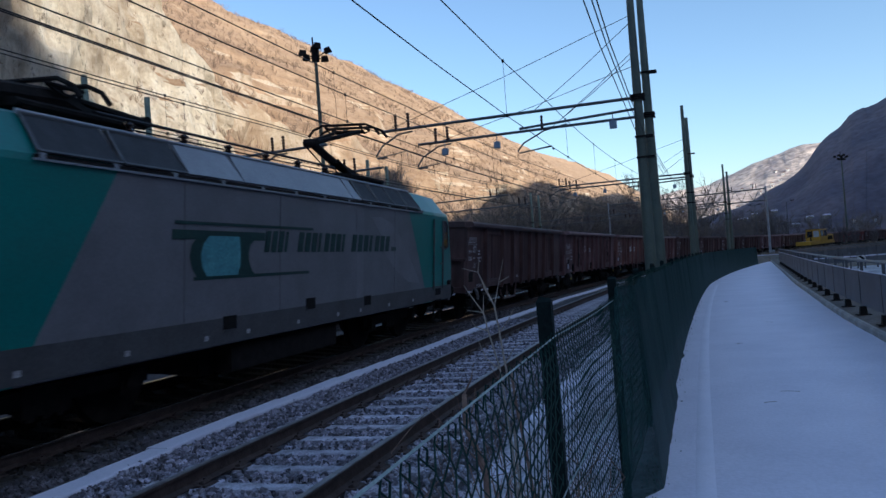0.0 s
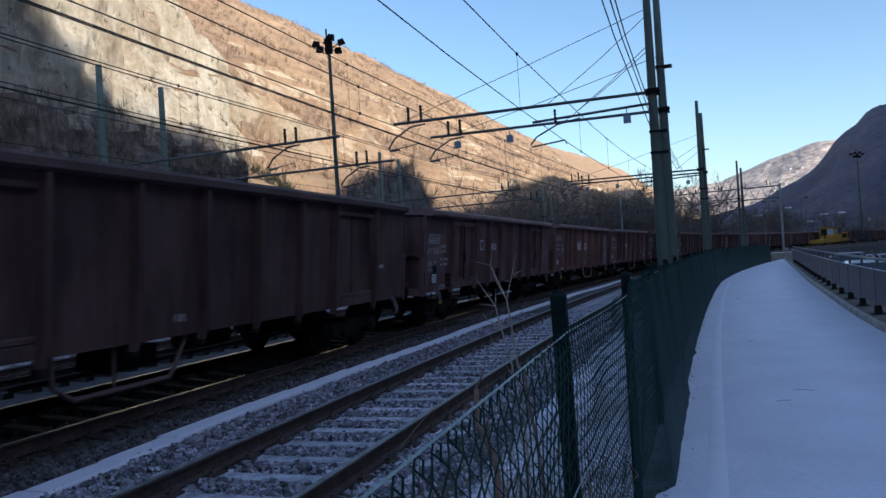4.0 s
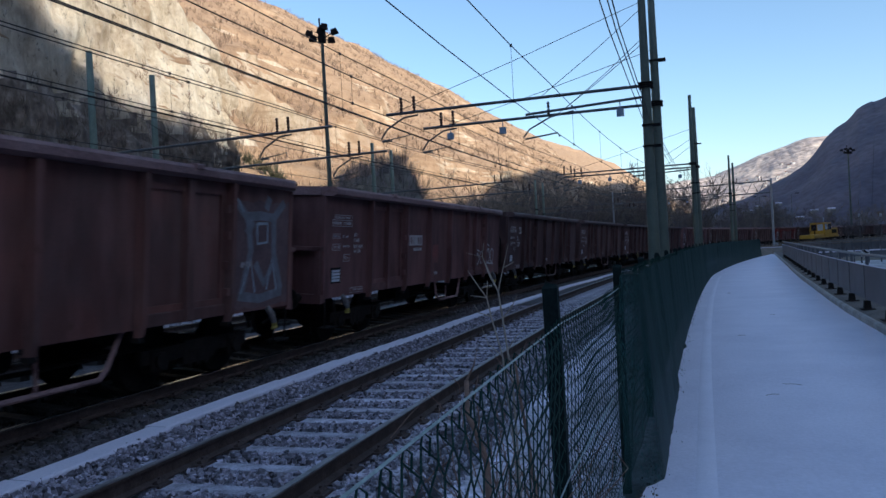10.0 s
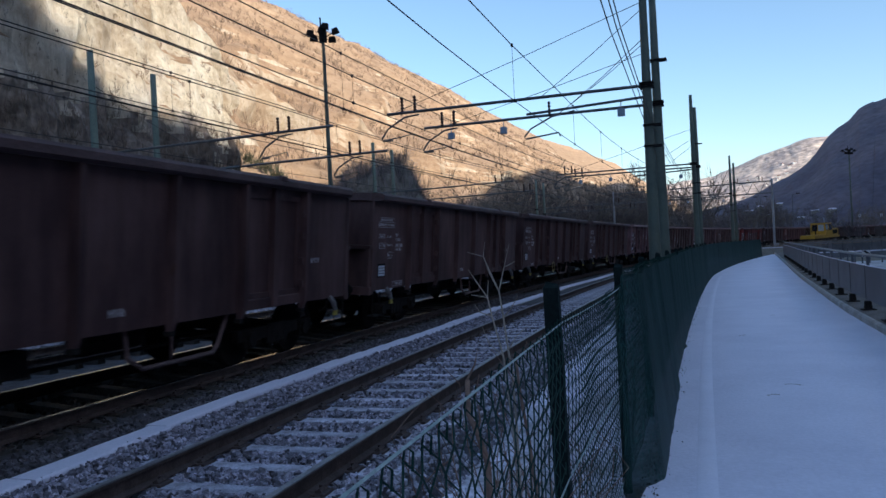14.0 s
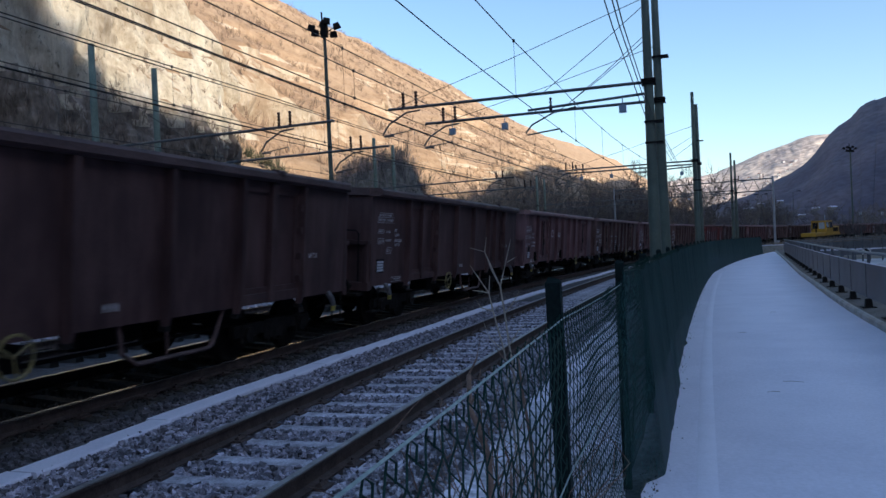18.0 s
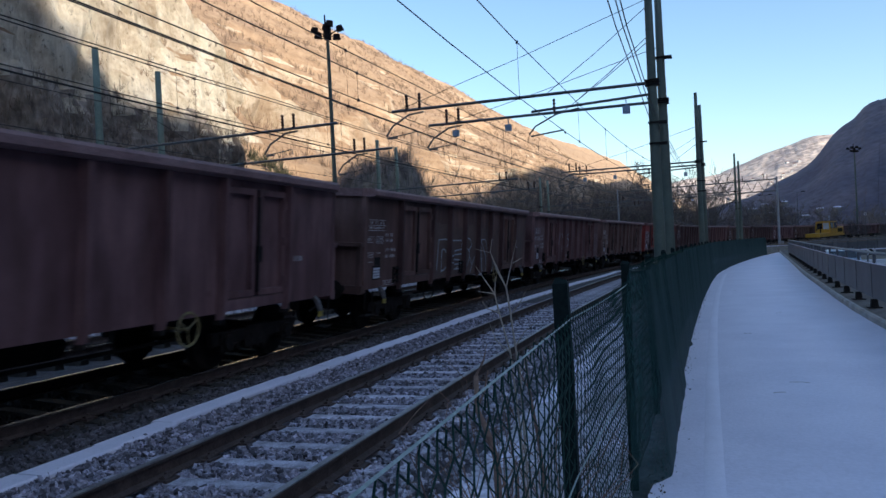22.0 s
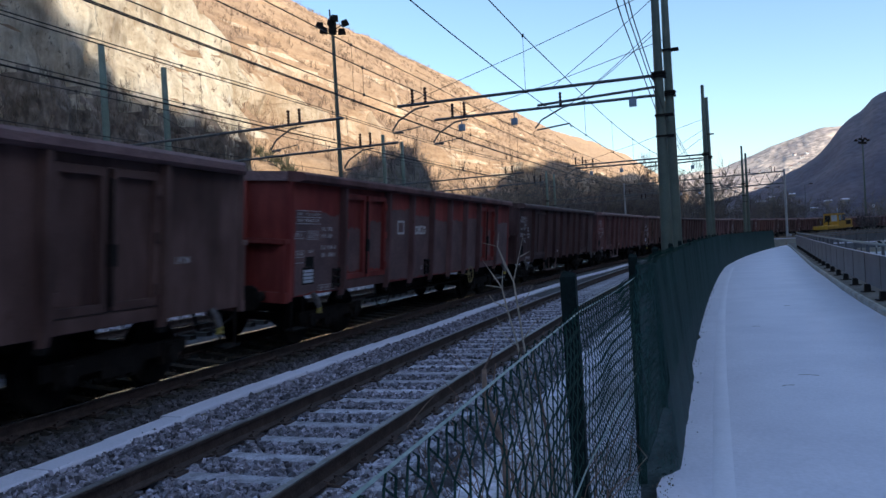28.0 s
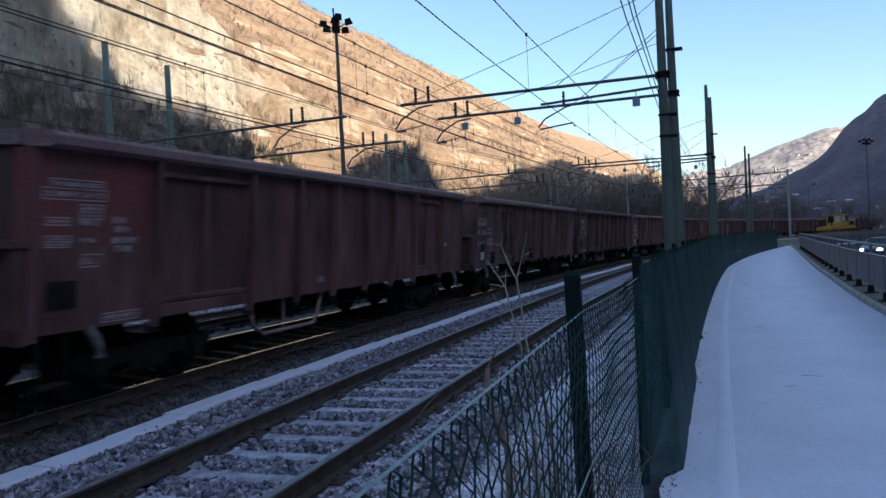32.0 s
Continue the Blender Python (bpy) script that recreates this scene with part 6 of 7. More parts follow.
def loose_wires():
    t = thing("feeder_lines", "thin feeder and guy wires between the poles", "wires")
    for o in (6.93, 7.05, 7.12):
        part("feeder", wire([C(-22, o, 5.75), C(0, o, 5.6), C(14, o, 5.54), C(22.4, o, 5.17), C(35, o, 5.0), C(46.9, o + 0.1, 5.17), C(64, o - 0.2, 5.0), C(81.6, o - 0.4, 5.17)], 0.011), WIRE, t)
    for p, q in ((C(22.4, 7.0, 8.55), C(22.4, -0.8, 6.25)), (C(24.9, 7.1, 7.75), C(24.9, -0.4, 6.0)), (C(22.4, 7, 8.35), C(22.4, 4.0, 6.2)), (C(22.4, 7, 7.5), C(22.4, 4.65, 5.72)), (C(22.4, 7, 7.35), C(22.4, 4.45, 5.6)),
                 (C(46.9, 7.1, 8.2), C(46.9, -0.8, 6.2)), (C(46.9, 7.1, 7.6), C(47, 4, 6.0)), (C(46.9, 7.1, 7.2), C(47, 4.6, 5.6)), (C(81.6, 6.6, 8.2), C(81.6, -0.8, 6.2)), (C(22.5, -13.2, 8.6), C(22.5, -9.3, 6.1))):
        part("guy_wire", wire([p, (p + q) / 2 - Vector((0, 0, 0.05)), q], 0.010), WIRE, t)
    return t


loose_wires()


# ---- hillsides ----
def fbm(p, o=5):
    return noise.fractal(p, 1.0, 2.0, o)


PHI = radians(5)


def HW(u, w, z):
    """A point of the valley wall: u along it, w square to it, away from the line."""
    return Vector((u * math.sin(PHI) - w * math.cos(PHI), u * math.cos(PHI) + w * math.sin(PHI), z))


def hillside():
    """The left valley wall: a rock cliff by the yard, a wooded slope beyond it."""
    rows = []
    S = [8 + i * 0.75 for i in range(66)] + [57.5 + i * 0.4 for i in range(50)] + [78 + i * 1.0 for i in range(64)] + [142 + i * 6 for i in range(60)] + [510 + i * 45 for i in range(50)]
    n = 150
    for s in S:
        row = []
        crest = 131 + 5 * math.sin(s / 190) + s * 0.012
        for k in range(n + 1):
            v = k / n
            # wooded slope up to the crest, then back
            if v < 0.9:
                f = v / 0.9
                w1 = 44 + 186 * f ** 1.25
                z1 = -1.2 + crest * (f ** 1.25 * 0.93 + 0.07 * math.sin(f * math.pi / 2))
            else:
                f = (v - 0.9) / 0.1
                w1, z1 = 230 + 260 * f, crest - 1.2 + 8 * f
            # cliff: talus, face, shelf, upper slope
            if v < 0.1:
                w2, z2 = 38 + 75 * v, -1.2 + 46 * v
            elif v < 0.66:
                f = (v - 0.1) / 0.56
                w2, z2 = 45.5 + 12 * f, 3.4 + 50 * f
            elif v < 0.9:
                f = (v - 0.66) / 0.24
                w2, z2 = 57.5 + 172 * f, 53.4 + (crest - 54) * f
            else:
                f = (v - 0.9) / 0.1
                w2, z2 = 230 + 260 * f, crest - 1.2 + 8 * f
            edge = 62.6 + 0.40 * (min(z2, 21) - 5.2) - 0.55 * max(0, z2 - 21) + 1.6 * noise.noise((0.0, z2 / 5, 2))
            c = max(0.0, min(1.0, (edge - s) / 1.8))
            c = c * c * (3 - 2 * c)
            q = HW(s, w1 + (w2 - w1) * c, z1 + (z2 - z1) * c)
            rock = c if 0.08 < v < 0.68 else 0.0
            grow = min(1, v * 7)
            d = 2.6 * fbm((q.x / 20, q.y / 20, q.z / 24)) * grow
            d += (1.5 if rock else 1.0) * fbm((q.x / 4.5 + 7, q.y / 4.5, q.z / 8)) * grow
            if rock:
                d += 0.75 * fbm((q.x / 1.6, q.y / 1.6, q.z / 3.6)) + 1.1 * abs(noise.noise((q.y / 7, q.z / 30, 3))) - 2.6 * max(0, noise.noise((q.y / 2.4, q.z / 12, 8)) - 0.2)
            else:
                d += 7 * noise.noise((s / 34, q.z / 40, 6)) * min(1, v * 3)
                # rock bands: steep faces with ledges above them, lower on the slope
                zz = q.z + 9 * noise.noise((s / 22, q.z / 50, 9)) + 3 * noise.noise((s / 6, q.z / 12, 5))
                u = (zz / 19.0) % 1.0
                saw = u / 0.38 if u < 0.38 else (1 - u) / 0.62
                patch = max(0, min(1, 2.4 * noise.noise((s / 24, q.z / 26, 4)) + 0.55)) * max(0.12, 1 - max(0, q.z - 30) / 45)
                d += 9.0 * saw * patch * min(1, v * 8) * max(0, min(1, (s - edge - 5) / 9))
            q += Vector((math.cos(PHI), -math.sin(PHI), 0.12)) * d
            row.append(q)
        rows.append(row)
    return G().sheet([r[::-1] for r in rows])


def hill_material(bare=False):
    """Limestone where the surface is steep, brown woodland floor where it lies back."""
    m = bpy.data.materials.new("bare_limestone" if bare else "rock_and_woodland_slope")
    m.use_nodes = True
    t = m.node_tree
    b = t.nodes["Principled BSDF"]
    b.inputs["Roughness"].default_value = 0.95
    co = t.nodes.new("ShaderNodeTexCoord")

    def nz(scale, stretch=(1, 1, 1), det=8, rough=0.65):
        mp, n = t.nodes.new("ShaderNodeMapping"), t.nodes.new("ShaderNodeTexNoise")
        mp.inputs["Scale"].default_value = stretch
        n.inputs["Scale"].default_value, n.inputs["Detail"].default_value, n.inputs["Roughness"].default_value = scale, det, rough
        t.links.new(co.outputs["Object"], mp.inputs[0])
        t.links.new(mp.outputs[0], n.inputs["Vector"])
        return n.outputs[0]

    def ramp(src, stops):
        r = t.nodes.new("ShaderNodeValToRGB")
        e = r.color_ramp.elements
        while len(e) < len(stops):
            e.new(0.5)
        for k, (p, c) in enumerate(stops):
            e[k].position, e[k].color = p, (*c, 1)
        t.links.new(src, r.inputs[0])
        return r.outputs[0]

    def mix(f, a, c):
        x = t.nodes.new("ShaderNodeMix")
        x.data_type = "RGBA"
        t.links.new(f, x.inputs[0])
        t.links.new(a, x.inputs[6])
        t.links.new(c, x.inputs[7])
        return x.outputs[2]

    rock = ramp(nz(0.22, (1, 1, 0.6), 15, 0.82), [(0.30, (0.26, 0.20, 0.14)), (0.40, (0.62, 0.52, 0.385)), (0.52, (0.82, 0.72, 0.57)), (0.64, (0.95, 0.91, 0.84))])
    streak = ramp(nz(1.3, (1, 1, 0.16), 15, 0.8), [(0.36, (0.22, 0.175, 0.12)), (0.46, (0.62, 0.53, 0.41)), (0.62, (0.90, 0.84, 0.74))])
    half = t.nodes.new("ShaderNodeValue")
    half.outputs[0].default_value = 0.5
    rock = mix(half.outputs[0], rock, streak)
    mpv, vor, wob = t.nodes.new("ShaderNodeMapping"), t.nodes.new("ShaderNodeTexVoronoi"), t.nodes.new("ShaderNodeVectorMath")
    mpv.inputs["Scale"].default_value = (1, 1, 0.4)
    ncol = t.nodes.new("ShaderNodeTexNoise")
    ncol.inputs["Scale"].default_value, ncol.inputs["Detail"].default_value = 0.35, 12
    t.links.new(co.outputs["Object"], ncol.inputs["Vector"])
    wob.operation = "MULTIPLY_ADD"
    t.links.new(ncol.outputs["Color"], wob.inputs[0])
    wob.inputs[1].default_value = (6, 6, 9)
    t.links.new(co.outputs["Object"], wob.inputs[2])
    t.links.new(wob.outputs[0], mpv.inputs[0])
    vor.feature = "DISTANCE_TO_EDGE"
    vor.inputs["Scale"].default_value = 0.34
    t.links.new(mpv.outputs[0], vor.inputs["Vector"])
    crack = ramp(vor.outputs["Distance"], [(0.0, (0.18, 0.18, 0.18)), (0.018, (0, 0, 0))])
    dark = t.nodes.new("ShaderNodeRGB")
    dark.outputs[0].default_value = (0.13, 0.105, 0.08, 1)
    rock = mix(crack, rock, dark.outputs[0])
    rock = mix(ramp(nz(1.7, (1, 1, 0.5), 10, 0.8), [(0.36, (1, 1, 1)), (0.44, (0, 0, 0))]), rock, dark.outputs[0])
    pale = t.nodes.new("ShaderNodeRGB")
    pale.outputs[0].default_value = (0.88, 0.84, 0.78, 1)
    rock = mix(ramp(nz(1.1, (1, 1, 0.4), 10, 0.75), [(0.60, (0, 0, 0)), (0.70, (1, 1, 1))]), rock, pale.outputs[0])
    tan = t.nodes.new("ShaderNodeRGB")
    tan.outputs[0].default_value = (0.40, 0.29, 0.19, 1)
    rock = mix(ramp(nz(0.09, (1, 1, 0.8), 8, 0.75), [(0.47, (0, 0, 0)), (0.60, (0.8, 0.8, 0.8))]), rock, tan.outputs[0])
    wood = ramp(nz(0.16, (1, 1, 1), 14, 0.85), [(0.30, (0.16, 0.098, 0.060)), (0.46, (0.31, 0.20, 0.122)), (0.58, (0.43, 0.29, 0.182)), (0.72, (0.60, 0.435, 0.29))])
    geo, sep = t.nodes.new("ShaderNodeNewGeometry"), t.nodes.new("ShaderNodeSeparateXYZ")
    t.links.new(geo.outputs["Normal"], sep.inputs[0])
    add = t.nodes.new("ShaderNodeMath")
    add.operation = "MULTIPLY_ADD"
    t.links.new(nz(0.25, (1, 1, 0.6), 6), add.inputs[0])
    add.inputs[1].default_value = 0.75
    t.links.new(sep.outputs[2], add.inputs[2])
    mr = t.nodes.new("ShaderNodeMapRange")
    mr.inputs[1].default_value, mr.inputs[2].default_value = (0.98, 1.12) if bare else (0.64, 0.80)
    t.links.new(add.outputs[0], mr.inputs[0])
    if not bare:
        rock = mix(ramp(nz(0.06, (1, 1, 1), 6, 0.6), [(0.40, (0.35, 0.35, 0.35)), (0.62, (0.9, 0.9, 0.9))]), rock, wood)
    t.links.new(mix(mr.outputs[0], rock, wood), b.inputs["Base Color"])
    bp = t.nodes.new("ShaderNodeBump")
    bp.inputs["Strength"].default_value, bp.inputs["Distance"].default_value = 0.9, 1.3 if bare else 0.8
    t.links.new(nz(0.9, (1, 1, 0.3 if bare else 0.8), 14, 0.8), bp.inputs["Height"])
    t.links.new(bp.outputs[0], b.inputs["Normal"])
    return m


HILL = part("cliff_hillside", hillside(), hill_material(), smooth=True)
HILL.data.materials.append(hill_material(True))
# Brush-grown rock; its dark brown also deepens the shade on the cliff.
HILL.data.materials.append(mat("overgrown_shaded_rock", (0.11, 0.085, 0.071), (0.30, 0.255, 0.22), 0.45, 0.95, bump=0.7, fine=2.2, speck=0.45, stretch=(1, 1, 0.5)))
HILL.data.polygons.foreach_set("use_smooth", [abs(p.normal.z) > 0.62 for p in HILL.data.polygons])
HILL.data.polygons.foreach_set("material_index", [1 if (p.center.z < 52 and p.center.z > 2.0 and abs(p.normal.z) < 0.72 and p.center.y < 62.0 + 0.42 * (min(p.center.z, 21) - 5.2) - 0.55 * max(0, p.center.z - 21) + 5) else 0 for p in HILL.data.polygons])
tagged(HILL, "pale limestone cliff and brown wooded hillside above the yard", kind="structure")


def ridge(name, label, pts, foot, depth, material, seed, amp, steps=90):
    """A mountain whose crest runs through a few points (x, y, z) and falls to both sides."""
    rows = []
    P = [Vector(p) for p in pts]
    E = [P[0] * 2 - P[1]] + P + [P[-1] * 2 - P[-2]]
    crest = []
    for i in range(steps + 1):
        f = i / steps * (len(P) - 1)
        k = min(int(f), len(P) - 2)
        u = f - k
        a, b, c, d = E[k:k + 4]
        crest.append(0.5 * (2 * b + (c - a) * u + (2 * a - 5 * b + 4 * c - d) * u * u + (3 * b - a - 3 * c + d) * u ** 3))
    for i, c in enumerate(crest):
        d = crest[min(i + 6, steps)] - crest[max(i - 6, 0)]
        side = Vector((d.y, -d.x, 0)).normalized()
        row = []
        for j in range(-20, 21):
            w = j / 20
            q = c + side * depth * w
            q.z = foot + (c.z - foot) * (1 - abs(w)) ** 0.9
            n = fbm((q.x / amp * 0.12 + seed, q.y / amp * 0.12, 0), 6)
            q.z += amp * n * (0.35 + 0.65 * min(1, abs(w) * 3)) * (1 - abs(w)) ** 0.5
            row.append(q)
        rows.append(row)
    g = G().sheet(rows)
    return solo(name, g, material, label, kind="structure", smooth=True)


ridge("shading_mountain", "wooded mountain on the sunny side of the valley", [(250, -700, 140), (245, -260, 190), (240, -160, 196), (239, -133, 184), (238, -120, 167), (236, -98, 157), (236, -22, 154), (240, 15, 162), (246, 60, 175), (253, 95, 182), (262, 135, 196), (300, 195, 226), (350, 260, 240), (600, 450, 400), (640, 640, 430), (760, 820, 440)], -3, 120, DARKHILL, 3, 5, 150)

# Never in view: added to cut the low sky light from behind.
ridge("rear_hill", "unseen slope added behind the view to block low sky light", [(-420, -120, 90), (-200, -170, 78), (-40, -190, 75), (110, -210, 92), (230, -250, 150)], -3, 110, DARKHILL, 21, 5, 60)


def by_bearing(rows, r):
    """Crest points from bearings in degrees, slopes above the eye and a distance."""
    return [(r * math.sin(radians(a)), r * math.cos(radians(a)), 1.65 + e * r) for a, e in rows]


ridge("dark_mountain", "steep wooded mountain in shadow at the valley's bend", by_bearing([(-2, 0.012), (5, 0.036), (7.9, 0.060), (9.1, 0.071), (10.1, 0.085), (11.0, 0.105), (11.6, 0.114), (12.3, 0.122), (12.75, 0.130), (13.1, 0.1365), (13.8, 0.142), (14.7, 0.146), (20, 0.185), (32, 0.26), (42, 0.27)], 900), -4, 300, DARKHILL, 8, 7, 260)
ridge("sunny_far_hill", "distant sunlit hill with meadows and scattered houses", by_bearing([(-9, 0.05), (-2, 0.060), (3.26, 0.0705), (4.04, 0.074), (6.36, 0.0885), (8.15, 0.0995), (9.53, 0.1065), (11.0, 0.1085), (15, 0.11), (24, 0.11)], 2500), -10, 900, FARHILL, 15, 12, 200)


def far_houses():
    r = random.Random(31)
    wm, rm = G(), G()
    wm.bbox(-6, 6, -7, 7, -6, 7)
    rm.add([Vector(p) for p in ((-6.6, -7.6, 7), (6.6, -7.6, 7), (6.6, 7.6, 7), (-6.6, 7.6, 7), (0, -7.6, 10), (0, 7.6, 10))], [(0, 1, 4), (2, 3, 5), (1, 2, 5, 4), (3, 0, 4, 5), (3, 2, 1, 0)])
    win = G()
    for x in (-3.5, 0, 3.5):
        for z in (1.5, 4.5):
            win.box((x, -7.02, z), (1.1, 0.08, 1.5))
    wme, rme, nme = wm.mesh("wall", WHITE), rm.mesh("roof", MATS["rust_red_wagon_paint"]), win.mesh("windows", GLASS)
    for a, e in ((6.4, 0.062), (7.0, 0.066), (7.5, 0.07), (8.0, 0.072), (8.6, 0.078), (9.0, 0.081), (9.3, 0.083), (9.6, 0.088), (10.0, 0.09), (5.4, 0.052), (7.8, 0.064), (8.9, 0.074)):
        d = Vector((math.sin(radians(a + r.uniform(-0.5, 0.3))), math.cos(radians(a)), e - r.uniform(0, 0.022)))
        hit, loc, nrm, _ = FARH.ray_cast(Vector((0, 0, 1.65)), d)
        if not hit:
            continue
        h = thing("house", "small pale house on the far hillside", "house", "houses on the far hill", at=Matrix.Translation(loc) @ Euler((0, 0, r.uniform(-0.6, 0.6))).to_matrix().to_4x4() @ Matrix.Scale(r.uniform(0.45, 0.8), 4))
        part("wall", wme, None, h)
        part("roof", rme, None, h)
        part("windows", nme, None, h)


FARH = bpy.data.objects["sunny_far_hill"]
far_houses()


def valley_sheds():
    """Low buildings with snow on their roofs along the foot of the shaded mountain."""
    wall = G().bbox(-5, 5, -4, 4, -4, 3.2).mesh("wall", CONCR)
    roof = G().add([Vector(p) for p in ((-5.4, -4.4, 3.2), (5.4, -4.4, 3.2), (5.4, 4.4, 3.2), (-5.4, 4.4, 3.2), (-5.4, 0, 5.0), (5.4, 0, 5.0))], [(0, 1, 5, 4), (2, 3, 4, 5), (1, 2, 5), (3, 0, 4), (3, 2, 1, 0)]).mesh("roof", SNOW)
    hill = bpy.data.objects["dark_mountain"]
    for k, (a, e) in enumerate(SHEDS):
        hit, loc, nrm, _ = hill.ray_cast(Vector((0, 0, 1.65)), Vector((math.sin(radians(a)), math.cos(radians(a)), e)))
        if not hit:
            continue
        t = thing("shed", "small shed with a snow-covered roof at the mountain's foot", "shed", "sheds across the valley", at=Matrix.Translation(loc) @ Euler((0, 0, 0.4 * (k % 3 - 1))).to_matrix().to_4x4() @ Matrix.Scale(0.5, 4))
        part("wall", wall, None, t)
        part("roof", roof, None, t)


SHEDS = [(5.69, 0.0216), (7.05, 0.0154), (1.41, 0.013), (5.96, 0.0216), (7.9, 0.0284), (6.62, 0.0265), (9.21, 0.0095), (10.12, 0.017), (11.16, 0.0175)]
valley_sheds()


# ---- scrub and bare trees ----
def scrub(name, label, count, seed, spots, size, blades=14, material=None, thin=0.022):
    """Bushes of bare twigs: each a fan of thin blades from one foot."""
    r = np.random.RandomState(seed)
    c = np.array([tuple(p) for p in spots])
    n = len(c)
    h = r.uniform(size[0], size[1], n)[:, None]
    a, lean = r.uniform(0, 6.283, (n, blades)), r.uniform(0.05, 0.9, (n, blades))
    d = np.stack([np.cos(a) * lean, np.sin(a) * lean, np.ones_like(a)], -1)
    d *= (h * r.uniform(0.45, 1.05, (n, blades)) / np.linalg.norm(d, axis=-1))[..., None]
    b = r.uniform(0, 6.283, (n, blades))
    w = np.stack([np.cos(b), np.sin(b), np.zeros_like(b)], -1) * (h * thin)[..., None]
    foot = c[:, None, :] + d * r.uniform(0.0, 0.35, (n, blades))[..., None] * np.array([1, 1, 0.6])
    mid = foot + d * 0.5 + r.normal(0, 0.05, (n, blades, 3)) * h[..., None]
    side = np.roll(d, 1, axis=1) * 0.35
    tip = foot + d
    v = np.stack([foot - w * 0.6, foot + w * 0.6, mid + w, mid - w, tip, mid + side, mid + side * 0.2 + w * 0.2], 2).reshape(-1, 3)
    k = 7 * np.arange(n * blades)[:, None]
    f = [tuple(q) for q in (k + np.array([[0, 1, 2, 3]])).tolist()] + [tuple(q) for q in (k + np.array([[3, 2, 4]])).tolist()] + [tuple(q) for q in (k + np.array([[3, 6, 5]])).tolist()]
    me = bpy.data.meshes.new(name)
    me.from_pydata(v.tolist(), [], f)
    me.materials.append(material or SCRUB)
    return tagged(part(name, me, None), label, "scrub", kind="stuff")


def spread(seed, count, s0, s1, o0, o1, z):
    r = random.Random(seed)
    return [C(r.uniform(s0, s1), r.uniform(o0, o1), z) for _ in range(count)]


HP = [(p.center.copy(), p.normal.copy(), p.area) for p in HILL.data.polygons]
GENTLE = [(c, a) for c, n, a in HP if abs(n.z) > 0.46 and c.z > -2 and c.y < 700 and c.x > -260 and not (c.y < 82 and c.z < 50)]
CUM = list(np.cumsum([min(a, 30) ** 0.75 for c, a in GENTLE]))
HR = random.Random(5)
scrub("hillside_scrub", "bare brown scrub and small trees over the hillside", 0, 5, [c + Vector((HR.uniform(-2, 2), HR.uniform(-2, 2), -0.3)) for c, a in HR.choices(GENTLE, cum_weights=CUM, k=20000)], (0.6, 2.8), 7, thin=0.02)
STEEP = [c for c, n, a in HP if c.y < 85 and -1 < c.z < 50 and n.z > 0.30]
scrub("cliff_shrubs", "small bare shrubs on ledges of the cliff", 0, 6, HR.choices(STEEP, k=700), (0.3, 1.2), 16, thin=0.014)
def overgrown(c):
    """The brush-covered foot of the cliff, higher towards the near end; its edge follows the shadow line."""
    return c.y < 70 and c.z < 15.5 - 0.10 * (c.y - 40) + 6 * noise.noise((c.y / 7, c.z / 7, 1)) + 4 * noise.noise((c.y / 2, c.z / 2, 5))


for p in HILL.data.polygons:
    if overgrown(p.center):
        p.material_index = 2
FOOT = [c for c, n, a in HP if -1 < c.z and overgrown(c)]
scrub("cliff_foot_brush", "dark brown brush at the foot of the cliff", 0, 7, [c + Vector((HR.uniform(-1, 1), HR.uniform(-1, 1), HR.uniform(-0.4, 0.4))) for c in HR.choices(FOOT, k=9000)], (0.35, 1.4), 9, BRUSH, 0.016)


IVY = island_tint(mat("dark_ivy", (0.045, 0.050, 0.028), (0.085, 0.075, 0.045), 0.8, 0.9, bump=0, fine=4), 0.5, 1.4)
SIDE = [c for c, n, a in HP if 79 < c.y < 86 and 4 < c.z < 19 and abs(c.y - 81.5 - 1.5 * noise.noise((c.z / 4, 0, 2))) < 1.0 + 0.9 * noise.noise((c.z / 2, 3, 0))]
scrub("ivy_thicket", "dark ivy and bushes hanging on the rocky slope", 0, 19, [c + Vector((HR.uniform(0, 1.2), HR.uniform(-0.6, 0.6), HR.uniform(-0.3, 0.5))) for c in HR.choices(SIDE, k=420)], (0.5, 1.3), 14, IVY, 0.03)


def bare_tree(seed, h):
    r = random.Random(seed)
    trunk, crown = G(), G()

    def grow(g, p, d, length, rad, depth):
        pts, q = [p], p
        for k in range(3):
            d = (d + Vector((r.uniform(-.22, .22), r.uniform(-.22, .22), r.uniform(-.02, .14)))).normalized()
            q = q + d * length / 3
            pts.append(q)
        g.tube(pts, [rad, rad * 0.85, rad * 0.7, rad * 0.5], 5 if depth < 2 else 3, caps=False)
        if depth < 4:
            for k in range(3 if depth < 2 else 4):
                a = r.uniform(0, 6.28)
                e = (d + Vector((math.cos(a), math.sin(a), r.uniform(-.1, .6))) * r.uniform(0.45, 0.95)).normalized()
                b = pts[r.choice((1, 2, 3, 3))]
                grow(crown, b, e, length * r.uniform(0.58, 0.8), rad * 0.62, depth + 1)

    grow(trunk, Vector((0, 0, -0.4)), Vector((0, 0, 1)), h * 0.45, h * 0.013, 0)
    return trunk, crown


